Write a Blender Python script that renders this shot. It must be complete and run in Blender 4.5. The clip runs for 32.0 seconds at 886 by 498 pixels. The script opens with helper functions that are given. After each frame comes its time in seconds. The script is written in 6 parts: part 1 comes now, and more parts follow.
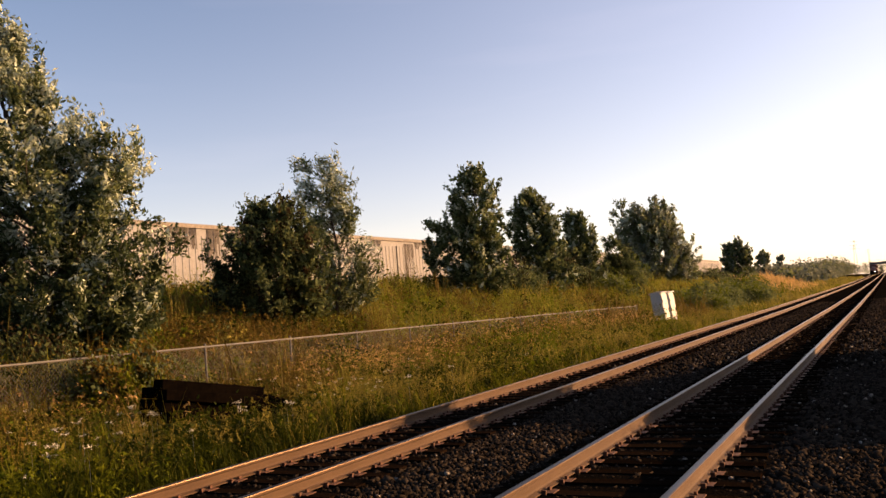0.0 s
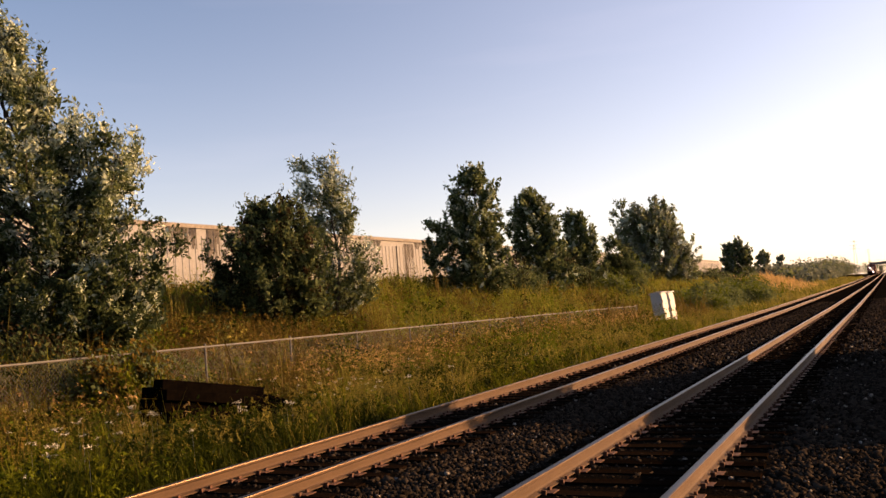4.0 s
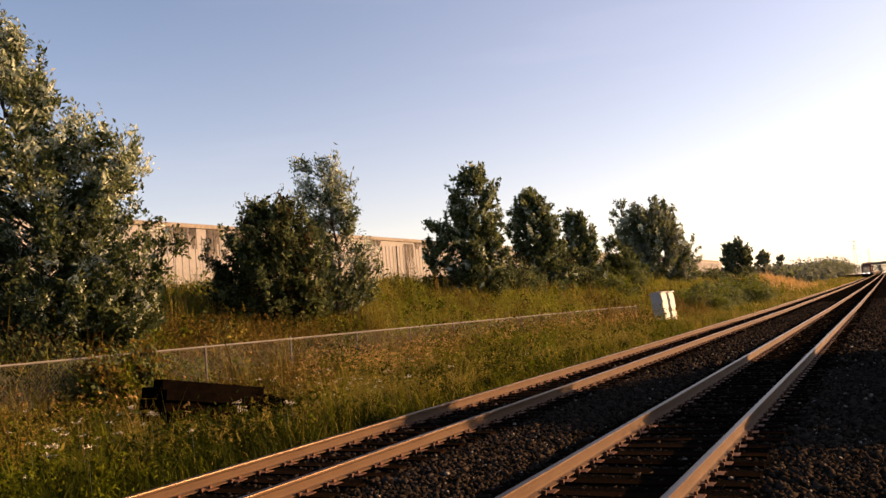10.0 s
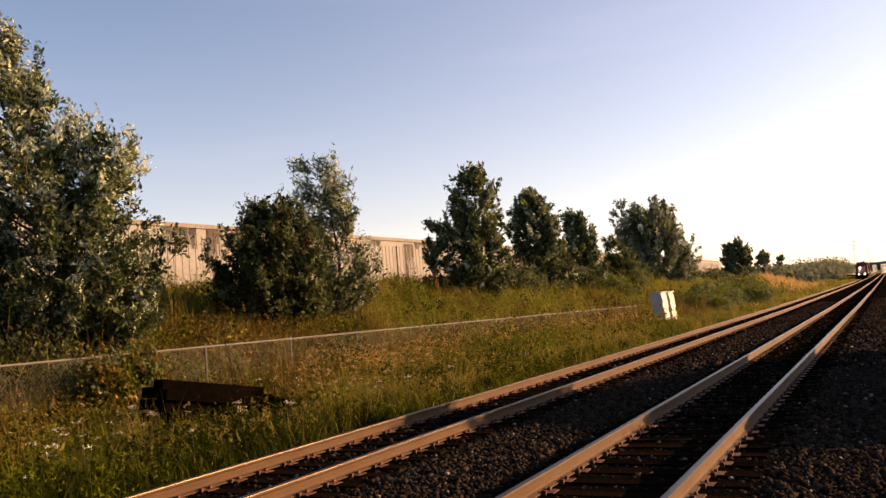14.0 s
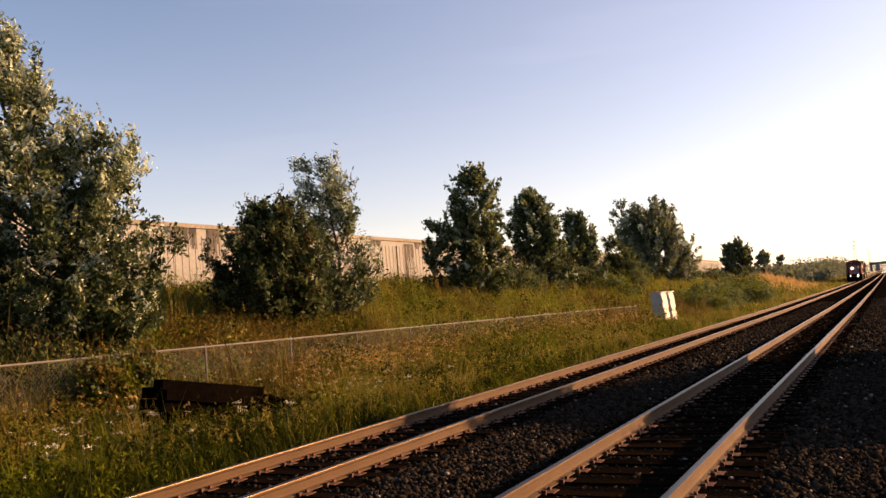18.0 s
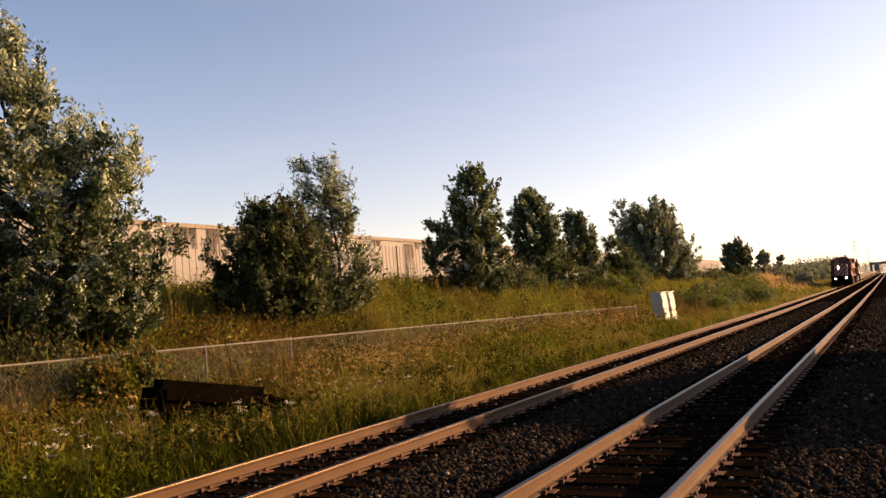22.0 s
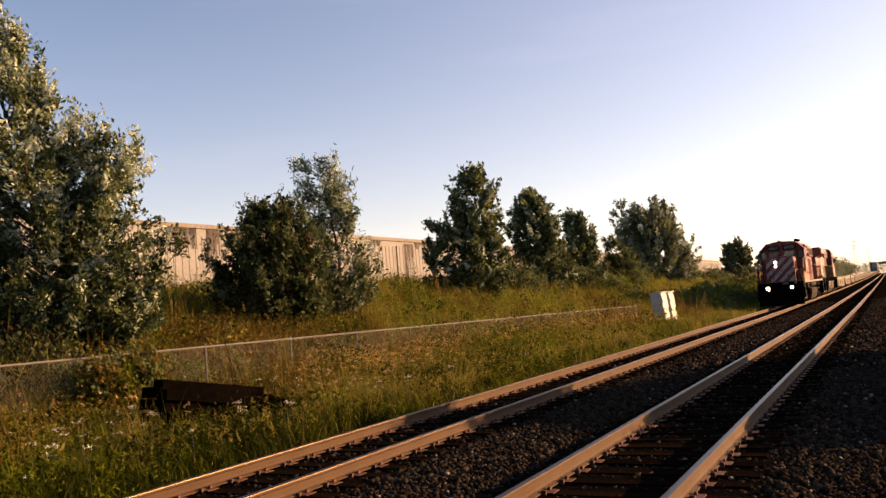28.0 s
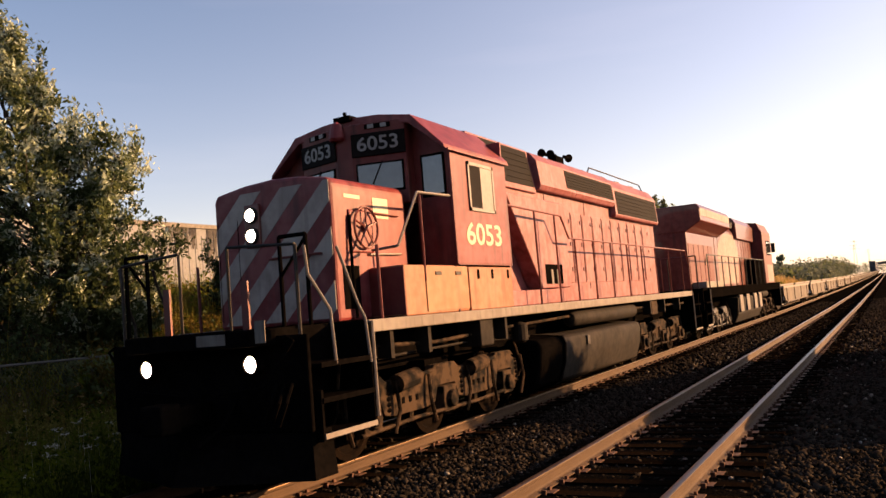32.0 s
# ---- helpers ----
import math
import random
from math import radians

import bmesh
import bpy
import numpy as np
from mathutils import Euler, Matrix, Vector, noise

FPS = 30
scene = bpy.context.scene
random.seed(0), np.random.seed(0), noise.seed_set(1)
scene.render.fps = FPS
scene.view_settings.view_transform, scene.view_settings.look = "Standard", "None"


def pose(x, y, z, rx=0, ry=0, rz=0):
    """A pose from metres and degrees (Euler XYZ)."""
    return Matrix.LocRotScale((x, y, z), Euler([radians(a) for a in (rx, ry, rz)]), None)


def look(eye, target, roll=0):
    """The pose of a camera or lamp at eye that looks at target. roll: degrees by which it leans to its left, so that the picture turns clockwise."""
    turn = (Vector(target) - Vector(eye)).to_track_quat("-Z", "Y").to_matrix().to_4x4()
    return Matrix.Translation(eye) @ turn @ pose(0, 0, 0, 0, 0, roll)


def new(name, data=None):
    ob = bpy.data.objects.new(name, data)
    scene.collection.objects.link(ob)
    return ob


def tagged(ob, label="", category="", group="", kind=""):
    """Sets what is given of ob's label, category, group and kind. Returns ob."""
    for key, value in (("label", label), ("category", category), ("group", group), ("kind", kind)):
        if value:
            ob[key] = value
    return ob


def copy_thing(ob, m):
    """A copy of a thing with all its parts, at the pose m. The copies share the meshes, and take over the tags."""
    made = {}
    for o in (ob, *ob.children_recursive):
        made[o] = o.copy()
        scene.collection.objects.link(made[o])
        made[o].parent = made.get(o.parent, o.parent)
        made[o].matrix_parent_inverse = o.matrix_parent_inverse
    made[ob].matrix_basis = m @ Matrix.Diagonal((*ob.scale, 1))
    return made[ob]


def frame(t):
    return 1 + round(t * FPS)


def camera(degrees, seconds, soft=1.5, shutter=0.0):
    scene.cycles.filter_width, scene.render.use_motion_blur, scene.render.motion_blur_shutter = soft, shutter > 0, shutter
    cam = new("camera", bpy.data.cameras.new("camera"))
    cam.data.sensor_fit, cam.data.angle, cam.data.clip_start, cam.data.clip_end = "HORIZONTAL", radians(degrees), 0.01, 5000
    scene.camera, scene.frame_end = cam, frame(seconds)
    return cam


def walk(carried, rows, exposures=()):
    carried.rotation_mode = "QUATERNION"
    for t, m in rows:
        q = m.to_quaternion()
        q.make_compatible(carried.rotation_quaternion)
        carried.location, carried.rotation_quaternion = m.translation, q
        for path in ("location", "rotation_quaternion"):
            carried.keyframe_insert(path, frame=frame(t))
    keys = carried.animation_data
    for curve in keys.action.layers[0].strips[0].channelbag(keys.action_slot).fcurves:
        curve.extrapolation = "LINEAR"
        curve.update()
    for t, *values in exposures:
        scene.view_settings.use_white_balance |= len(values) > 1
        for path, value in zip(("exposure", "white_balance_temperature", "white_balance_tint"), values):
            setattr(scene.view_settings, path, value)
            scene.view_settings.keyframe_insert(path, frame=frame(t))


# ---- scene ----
# ---------------------------------------------------------------- camera
SECONDS = 32.0
cam = camera(56.6, SECONDS, soft=1.5)
EYE = Vector((0.0, 0.0, 1.802))
stand = look(EYE, EYE + Vector((-0.47242, 0.87837, 0.07275)), -4.633)
walk(cam, [(0.0, stand), (SECONDS, stand)], exposures=[(0.0, 1.60, 8150, 24), (SECONDS, 1.60, 8150, 24)])

# ---------------------------------------------------------------- daylight
SUN_TO = Vector((1.0, 0.82, 0.0)).normalized()
SUN_UP = radians(13.5)
world = bpy.data.worlds.new("evening_sky")
scene.world = world
world.use_nodes = True
wn, wl = world.node_tree.nodes, world.node_tree.links
sky = wn.new("ShaderNodeTexSky")
sky.sky_type, sky.sun_disc = "NISHITA", False
sky.sun_elevation, sky.sun_rotation = SUN_UP, math.atan2(SUN_TO.x, SUN_TO.y)
sky.air_density, sky.dust_density, sky.ozone_density = 1.1, 0.6, 4.3
wn["Background"].inputs[1].default_value = 0.074
wl.new(sky.outputs[0], wn["Background"].inputs[0])
# evening haze, brighter towards the sun
way, dot, lift, fall = wn.new("ShaderNodeTexCoord"), wn.new("ShaderNodeVectorMath"), wn.new("ShaderNodeMapRange"), wn.new("ShaderNodeMath")
dot.operation, fall.operation = "DOT_PRODUCT", "POWER"
dot.inputs[1].default_value = (SUN_TO.x, SUN_TO.y, 0.05)
wl.new(way.outputs["Generated"], dot.inputs[0])
wl.new(dot.outputs["Value"], lift.inputs[0])
lift.inputs[1].default_value, lift.inputs[2].default_value = -1.0, 1.0
wl.new(lift.outputs[0], fall.inputs[0])
fall.inputs[1].default_value = 3.6
haze, whole = wn.new("ShaderNodeBackground"), wn.new("ShaderNodeAddShader")
haze.inputs[0].default_value = (1.0, 0.80, 0.69, 1)
scaled = wn.new("ShaderNodeMath")
scaled.operation = "MULTIPLY"
scaled.inputs[1].default_value = 0.185
wl.new(fall.outputs[0], scaled.inputs[0])
# rosy band low over the horizon
up, low, rim, band = wn.new("ShaderNodeSeparateXYZ"), wn.new("ShaderNodeMapRange"), wn.new("ShaderNodeMath"), wn.new("ShaderNodeMath")
rim.operation, band.operation = "POWER", "MULTIPLY"
wl.new(way.outputs["Generated"], up.inputs[0])
wl.new(up.outputs["Z"], low.inputs[0])
low.inputs[1].default_value, low.inputs[2].default_value, low.inputs[3].default_value, low.inputs[4].default_value = 0.0, 1.0, 1.0, 0.0
wl.new(low.outputs[0], rim.inputs[0])
rim.inputs[1].default_value = 6.0
wl.new(rim.outputs[0], band.inputs[0])
band.inputs[1].default_value = 0.19
rosy, skies = wn.new("ShaderNodeBackground"), wn.new("ShaderNodeAddShader")
rosy.inputs[0].default_value = (1.0, 0.75, 0.68, 1)
wl.new(band.outputs[0], rosy.inputs[1])
wl.new(scaled.outputs[0], haze.inputs[1])
wl.new(wn["Background"].outputs[0], whole.inputs[0])
wl.new(haze.outputs[0], whole.inputs[1])
wl.new(whole.outputs[0], skies.inputs[0])
wl.new(rosy.outputs[0], skies.inputs[1])
# thin wisps of high cloud
lay, wisp, veil, thin, clouds = wn.new("ShaderNodeMapping"), wn.new("ShaderNodeTexNoise"), wn.new("ShaderNodeMapRange"), wn.new("ShaderNodeBackground"), wn.new("ShaderNodeAddShader")
lay.inputs["Scale"].default_value, lay.inputs["Rotation"].default_value = (2.2, 2.2, 17.0), (0.06, 0.03, 0.0)
wisp.inputs["Scale"].default_value, wisp.inputs["Detail"].default_value = 1.3, 6.0
veil.inputs[1].default_value, veil.inputs[2].default_value, veil.inputs[4].default_value = 0.56, 0.80, 0.012
thin.inputs[0].default_value = (1.0, 0.82, 0.80, 1)
wl.new(way.outputs["Generated"], lay.inputs["Vector"])
wl.new(lay.outputs[0], wisp.inputs["Vector"])
wl.new(wisp.outputs["Fac"], veil.inputs[0])
wl.new(veil.outputs[0], thin.inputs[1])
wl.new(skies.outputs[0], clouds.inputs[0])
wl.new(thin.outputs[0], clouds.inputs[1])
wl.new(clouds.outputs[0], wn["World Output"].inputs[0])

sun_data = bpy.data.lights.new("sun", "SUN")
sun_data.energy, sun_data.angle, sun_data.color = 5.0, radians(0.6), (1.0, 0.64, 0.335)
sun = new("sun", sun_data)
sun.matrix_world = look((0, 0, 30), Vector((0, 0, 30)) - Vector((SUN_TO.x * math.cos(SUN_UP), SUN_TO.y * math.cos(SUN_UP), math.sin(SUN_UP))))
# ---------------------------------------------------------------- materials
def surface(name, colour, second=None, rough=0.8, metal=0.0, grain=20.0, stain=1.5, bump=0.2, per="", amount=0.5, emit=0.0, coat=0.0, spec=0.3):
    """A surface of two colours mixed by noise at two scales, with bump; per: 'island' or 'object' varies piece by piece."""
    m = bpy.data.materials.new(name)
    m.use_nodes = True
    n, l = m.node_tree.nodes, m.node_tree.links
    b = n["Principled BSDF"]
    second = second or tuple(c * 0.7 for c in colour)
    at = n.new("ShaderNodeTexCoord")
    fine, broad = n.new("ShaderNodeTexNoise"), n.new("ShaderNodeTexNoise")
    fine.inputs["Scale"].default_value, broad.inputs["Scale"].default_value = grain, stain
    fine.inputs["Detail"].default_value, broad.inputs["Detail"].default_value = 4.0, 5.0
    for t in (fine, broad):
        l.new(at.outputs["Object"], t.inputs["Vector"])
    add = n.new("ShaderNodeMath")
    add.operation = "ADD"
    l.new(fine.outputs["Fac"], add.inputs[0])
    l.new(broad.outputs["Fac"], add.inputs[1])
    ramp = n.new("ShaderNodeMapRange")
    ramp.inputs[1].default_value, ramp.inputs[2].default_value = 0.7, 1.3
    ramp.inputs[3].default_value, ramp.inputs[4].default_value = 0.5 - amount, 0.5 + amount
    l.new(add.outputs[0], ramp.inputs[0])
    factor = ramp.outputs[0]
    if per:
        if per == "island":
            chance = n.new("ShaderNodeNewGeometry").outputs["Random Per Island"]
        else:
            chance = n.new("ShaderNodeObjectInfo").outputs["Random"]
        mean = n.new("ShaderNodeMath")
        mean.operation = "MULTIPLY_ADD"
        l.new(chance, mean.inputs[0])
        mean.inputs[1].default_value = 0.75
        half = n.new("ShaderNodeMath")
        half.operation = "MULTIPLY"
        l.new(factor, half.inputs[0])
        half.inputs[1].default_value = 0.3
        l.new(half.outputs[0], mean.inputs[2])
        factor = mean.outputs[0]
    mix = n.new("ShaderNodeMix")
    mix.data_type = "RGBA"
    l.new(factor, mix.inputs["Factor"])
    mix.inputs[6].default_value, mix.inputs[7].default_value = (*colour, 1), (*second, 1)
    l.new(mix.outputs[2], b.inputs["Base Color"])
    b.inputs["Roughness"].default_value, b.inputs["Metallic"].default_value = rough, metal
    b.inputs["Coat Weight"].default_value = coat
    b.inputs["Specular IOR Level"].default_value = spec
    if bump:
        bm_ = n.new("ShaderNodeBump")
        bm_.inputs["Strength"].default_value, bm_.inputs["Distance"].default_value = bump, 0.02
        l.new(fine.outputs["Fac"], bm_.inputs["Height"])
        l.new(bm_.outputs[0], b.inputs["Normal"])
    if emit:
        b.inputs["Emission Color"].default_value, b.inputs["Emission Strength"].default_value = (*colour, 1), emit
    return m


def leafy(name, colour, second, thin=0.35, rough=0.55):
    """Leaves and blades: the colour varies leaf by leaf, and some light comes through."""
    m = surface(name, colour, second, rough, 0.0, 2.6, 0.45, 0.0, "island", 0.75)
    n, l = m.node_tree.nodes, m.node_tree.links
    b, out = n["Principled BSDF"], n["Material Output"]
    b.inputs["Specular IOR Level"].default_value = 0.03
    for q in n:
        if q.bl_idname == "ShaderNodeMath" and q.operation == "MULTIPLY_ADD":
            q.inputs[1].default_value = 0.5
        elif q.bl_idname == "ShaderNodeMath" and q.operation == "MULTIPLY":
            q.inputs[1].default_value = 0.5
    t = n.new("ShaderNodeBsdfTranslucent")
    l.new(b.inputs["Base Color"].links[0].from_socket, t.inputs["Color"])
    mixed = n.new("ShaderNodeMixShader")
    mixed.inputs[0].default_value = thin
    l.new(b.outputs[0], mixed.inputs[1])
    l.new(t.outputs[0], mixed.inputs[2])
    l.new(mixed.outputs[0], out.inputs["Surface"])
    return m


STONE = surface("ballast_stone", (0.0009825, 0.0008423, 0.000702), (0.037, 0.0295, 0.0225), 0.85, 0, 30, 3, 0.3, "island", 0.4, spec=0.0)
STONE_PALE = surface("pale_stone", (0.1741, 0.1587, 0.1382), (0.1024, 0.09216, 0.0768), 0.8, 0, 30, 3, 0.3, "island", 0.4, spec=0.1)
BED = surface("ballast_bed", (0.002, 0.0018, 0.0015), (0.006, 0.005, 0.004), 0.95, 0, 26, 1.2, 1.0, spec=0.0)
EARTH = surface("earth", (0.01126, 0.008704, 0.004096), (0.02304, 0.0169, 0.007168), 0.95, 0, 6, 0.35, 0.6, spec=0.0)
RAIL_RUST = surface("rail_rust", (0.042, 0.0215, 0.0095), (0.062, 0.034, 0.016), 0.85, 0.1, 40, 2.0, 0.25)
RAIL_TOP = surface("rail_polish", (0.092, 0.062, 0.040), (0.055, 0.037, 0.024), 0.40, 1.0, 60, 3, 0.02)
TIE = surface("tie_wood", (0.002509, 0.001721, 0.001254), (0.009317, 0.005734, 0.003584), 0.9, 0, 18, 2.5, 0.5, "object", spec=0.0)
CREOSOTE = surface("creosoted_timber", (0.001, 0.0008, 0.0007), (0.003, 0.0022, 0.0016), 0.9, 0, 14, 2, 0.6, spec=0.0)
PLATE = surface("plate_rust", (0.1024, 0.0448, 0.0256), (0.0576, 0.0288, 0.0192), 0.8, 0.3, 50, 4, 0.3)
GALV = surface("galvanised", (0.092, 0.09045, 0.0805), (0.05367, 0.05214, 0.046), 0.7, 0.0, 40, 3, 0.1)
CONCRETE = surface("wall_panel", (0.1824, 0.1842, 0.1855), (0.128, 0.1258, 0.1224), 0.8, 0, 5, 0.22, 0.15, "", 0.5)
COPING = surface("coping", (0.1536, 0.1357, 0.1126), (0.0768, 0.064, 0.0512), 0.7, 0, 6, 0.35, 0.1, "", 0.7)
STAIN = surface("wall_stain", (0.02816, 0.0256, 0.02458), (0.08704, 0.0768, 0.06656), 0.9, 0, 9, 1.2, 0.1)
CASE = surface("case_aluminium", (0.352, 0.3456, 0.3328), (0.2944, 0.288, 0.2752), 0.55, 0.1, 30, 2, 0.05)
BARK = surface("bark", (0.06144, 0.04608, 0.03328), (0.03072, 0.02304, 0.01792), 0.95, 0, 14, 3, 0.8)
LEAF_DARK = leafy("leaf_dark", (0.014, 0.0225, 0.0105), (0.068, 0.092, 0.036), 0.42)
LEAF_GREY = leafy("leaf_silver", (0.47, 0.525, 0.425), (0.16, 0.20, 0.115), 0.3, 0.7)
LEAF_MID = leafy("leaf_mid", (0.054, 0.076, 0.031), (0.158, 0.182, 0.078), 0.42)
# far foliage: distance haze is mixed into the green
LEAF_HAZED = leafy("leaf_hazed", (0.09306, 0.1088, 0.07717), (0.1642, 0.1777, 0.1245), 0.3)
LEAF_RUST = leafy("leaf_russet", (0.03595, 0.02214, 0.01044), (0.01438, 0.01628, 0.006144), 0.3)
GRASS = leafy("grass_green", (0.01205, 0.01863, 0.001013), (0.1205, 0.1346, 0.01115), 0.4)
# brighter copy of the verge green; the bank's light is in its colour
BANK_BRIGHT = leafy("grass_bank_bright", (0.03796, 0.05305, 0.003649), (0.2277, 0.234, 0.03346), 0.4)
STRAW = leafy("grass_straw", (0.2861, 0.237, 0.05575), (0.0477, 0.04188, 0.004955), 0.4)
WEED = leafy("weed_russet", (0.1297, 0.08298, 0.02065), (0.04196, 0.03556, 0.005898), 0.35)
LUSH = leafy("weed_lush", (0.04048, 0.0627, 0.00405), (0.1062, 0.1235, 0.00972), 0.4)
GOLD = leafy("grass_gold", (0.46, 0.30, 0.125), (0.29, 0.185, 0.075), 0.4)
# dark green plants; beside the ballast the colour also holds shade
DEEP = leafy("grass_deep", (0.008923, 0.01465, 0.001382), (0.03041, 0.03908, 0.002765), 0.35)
FLOWER = leafy("umbel_white", (0.512, 0.4992, 0.4224), (0.384, 0.3648, 0.288), 0.3)
STEEL_DARK = surface("dark_steel", (0.01536, 0.01382, 0.0129), (0.02765, 0.02304, 0.01997), 0.6, 0.5, 20, 2, 0.15)
# ---------------------------------------------------------------- mesh helpers
class Shape:
    """Collects points and faces of one mesh."""

    def __init__(self):
        self.v, self.f = [], []

    def add(self, pts, faces):
        k = len(self.v)
        self.v += [tuple(p) for p in pts]
        self.f += [tuple(i + k for i in f) for f in faces]
        return self

    def box(self, x0, x1, y0, y1, z0, z1):
        return self.add([(x0, y0, z0), (x1, y0, z0), (x1, y1, z0), (x0, y1, z0), (x0, y0, z1), (x1, y0, z1), (x1, y1, z1), (x0, y1, z1)],
                        [(0, 3, 2, 1), (4, 5, 6, 7), (0, 1, 5, 4), (1, 2, 6, 5), (2, 3, 7, 6), (3, 0, 4, 7)])

    def prism(self, outline, a, b, axis="y"):
        """Extrudes an outline: along y it is (x, z) points, along x (y, z) points, along z (x, y) points."""
        n = len(outline)
        put = {"y": lambda p, c: (p[0], c, p[1]), "x": lambda p, c: (c, p[0], p[1]), "z": lambda p, c: (p[0], p[1], c)}[axis]
        pts = [put(p, a) for p in outline] + [put(p, b) for p in outline]
        faces = [(i, (i + 1) % n, n + (i + 1) % n, n + i) for i in range(n)] + [tuple(range(n - 1, -1, -1)), tuple(range(n, 2 * n))]
        return self.add(pts, faces)

    def rod(self, p, q, r, n=8, r2=None):
        p, q = Vector(p), Vector(q)
        d = (q - p).normalized()
        u = d.orthogonal().normalized()
        w = d.cross(u)
        ring = [u * math.cos(2 * math.pi * i / n) + w * math.sin(2 * math.pi * i / n) for i in range(n)]
        r2 = r if r2 is None else r2
        pts = [p + c * r for c in ring] + [q + c * r2 for c in ring]
        return self.add(pts, [(i, (i + 1) % n, n + (i + 1) % n, n + i) for i in range(n)] + [tuple(range(n - 1, -1, -1)), tuple(range(n, 2 * n))])

    def pipe(self, pts, r, n=6):
        for p, q in zip(pts, pts[1:]):
            self.rod(p, q, r, n)
        return self

    def lathe(self, outline, centre, axis="x", n=20, caps=True):
        """Turns (along, radius) points about an axis through centre."""
        c = Vector(centre)
        ax = {"x": (Vector((1, 0, 0)), Vector((0, 1, 0)), Vector((0, 0, 1))), "y": (Vector((0, 1, 0)), Vector((1, 0, 0)), Vector((0, 0, 1))), "z": (Vector((0, 0, 1)), Vector((1, 0, 0)), Vector((0, 1, 0)))}[axis]
        pts = []
        for a, r in outline:
            for i in range(n):
                t = 2 * math.pi * i / n
                pts.append(c + ax[0] * a + ax[1] * (r * math.cos(t)) + ax[2] * (r * math.sin(t)))
        m = len(outline)
        faces = [(j * n + i, j * n + (i + 1) % n, (j + 1) * n + (i + 1) % n, (j + 1) * n + i) for j in range(m - 1) for i in range(n)]
        if caps:
            faces += [tuple(range(n - 1, -1, -1)), tuple(range((m - 1) * n, m * n))]
        return self.add(pts, faces)

    def mesh(self, name, material, smooth=False):
        me = bpy.data.meshes.new(name)
        me.from_pydata(self.v, [], self.f)
        bm = bmesh.new()
        bm.from_mesh(me)
        bmesh.ops.recalc_face_normals(bm, faces=bm.faces)
        bm.to_mesh(me)
        bm.free()
        for mt in (material if isinstance(material, (list, tuple)) else [material]):
            me.materials.append(mt)
        if smooth:
            me.shade_smooth()
            me.set_sharp_from_angle(angle=radians(38))
        return me


def part(name, shape, material, parent=None, label="", bevel=0.0, smooth=False):
    """Links a shape (or a ready mesh) as one mesh object under its thing."""
    me = shape if isinstance(shape, bpy.types.Mesh) else shape.mesh(name, material, smooth)
    ob = new(name, me)
    if parent is not None:
        ob.parent = parent
    if label:
        ob["label"] = label
    if bevel:
        mod = ob.modifiers.new("bevel", "BEVEL")
        mod.width, mod.segments, mod.limit_method, mod.angle_limit = bevel, 2, "ANGLE", radians(35)
    return ob


def thing(name, label, category, group="", kind="", at=(0, 0, 0)):
    ob = new(name)
    ob.empty_display_size = 0.2
    ob.location = at
    return tagged(ob, label, category, group, kind)


def fast_mesh(name, verts, tris, material):
    """A large triangle mesh from arrays."""
    me = bpy.data.meshes.new(name)
    nv, nf = len(verts), len(tris)
    me.vertices.add(nv)
    me.vertices.foreach_set("co", np.ascontiguousarray(verts, np.float32).ravel())
    me.loops.add(nf * 3)
    me.loops.foreach_set("vertex_index", np.ascontiguousarray(tris, np.int32).ravel())
    me.polygons.add(nf)
    me.polygons.foreach_set("loop_start", np.arange(0, nf * 3, 3, dtype=np.int32))
    me.update(calc_edges=True)
    me.materials.append(material)
    return me


# ---------------------------------------------------------------- lie of the land
RISE_Y = np.array([0.0, 60, 121, 193, 278, 335, 464, 700, 5000])
RISE_Z = np.array([0.0, 0.0, 0.15, 0.40, 0.82, 1.12, 1.85, 2.6, 2.6])


def rise(y):
    """Height of the railhead above its level at the camera."""
    return np.interp(y, RISE_Y, RISE_Z)


LAND_X = np.array([-5000, -60, -30, -26, -22.5, -19.5, -17, -14.2, -12, -9.9, -8.67, -8.02, 1.6, 2.6, 6, 12, 5000])
LAND_Z = np.array([2.6, 2.6, 2.95, 2.9, 2.3, 1.4, 0.65, 0.0, -0.25, -0.42, -0.36, -0.23, -0.23, -0.35, -0.5, -0.4, -0.4])


def land(x, y):
    """Ground height."""
    x, y = np.asarray(x, float), np.asarray(y, float)
    z = np.interp(x, LAND_X, LAND_Z)
    bank = np.clip((-x - 14) / 12, 0, 1)
    far = np.clip((y - 95) / 60, 0, 1)
    z = z - bank * far * 1.5
    z = z + rise(y) * (1 - 0.45 * np.clip(bank, 0, 1)) * np.clip((60 + x) / 30, 0, 1)
    swell = 0.10 * np.sin(x * 0.9 + 0.35 * y) * np.sin(y * 0.53 + 1.3) * np.clip((-x - 9) / 3, 0, 1)
    knoll = 1.5 * np.exp(-((x + 18) / 4.5) ** 2 - ((y - 150) / 16) ** 2)
    return z + swell + knoll
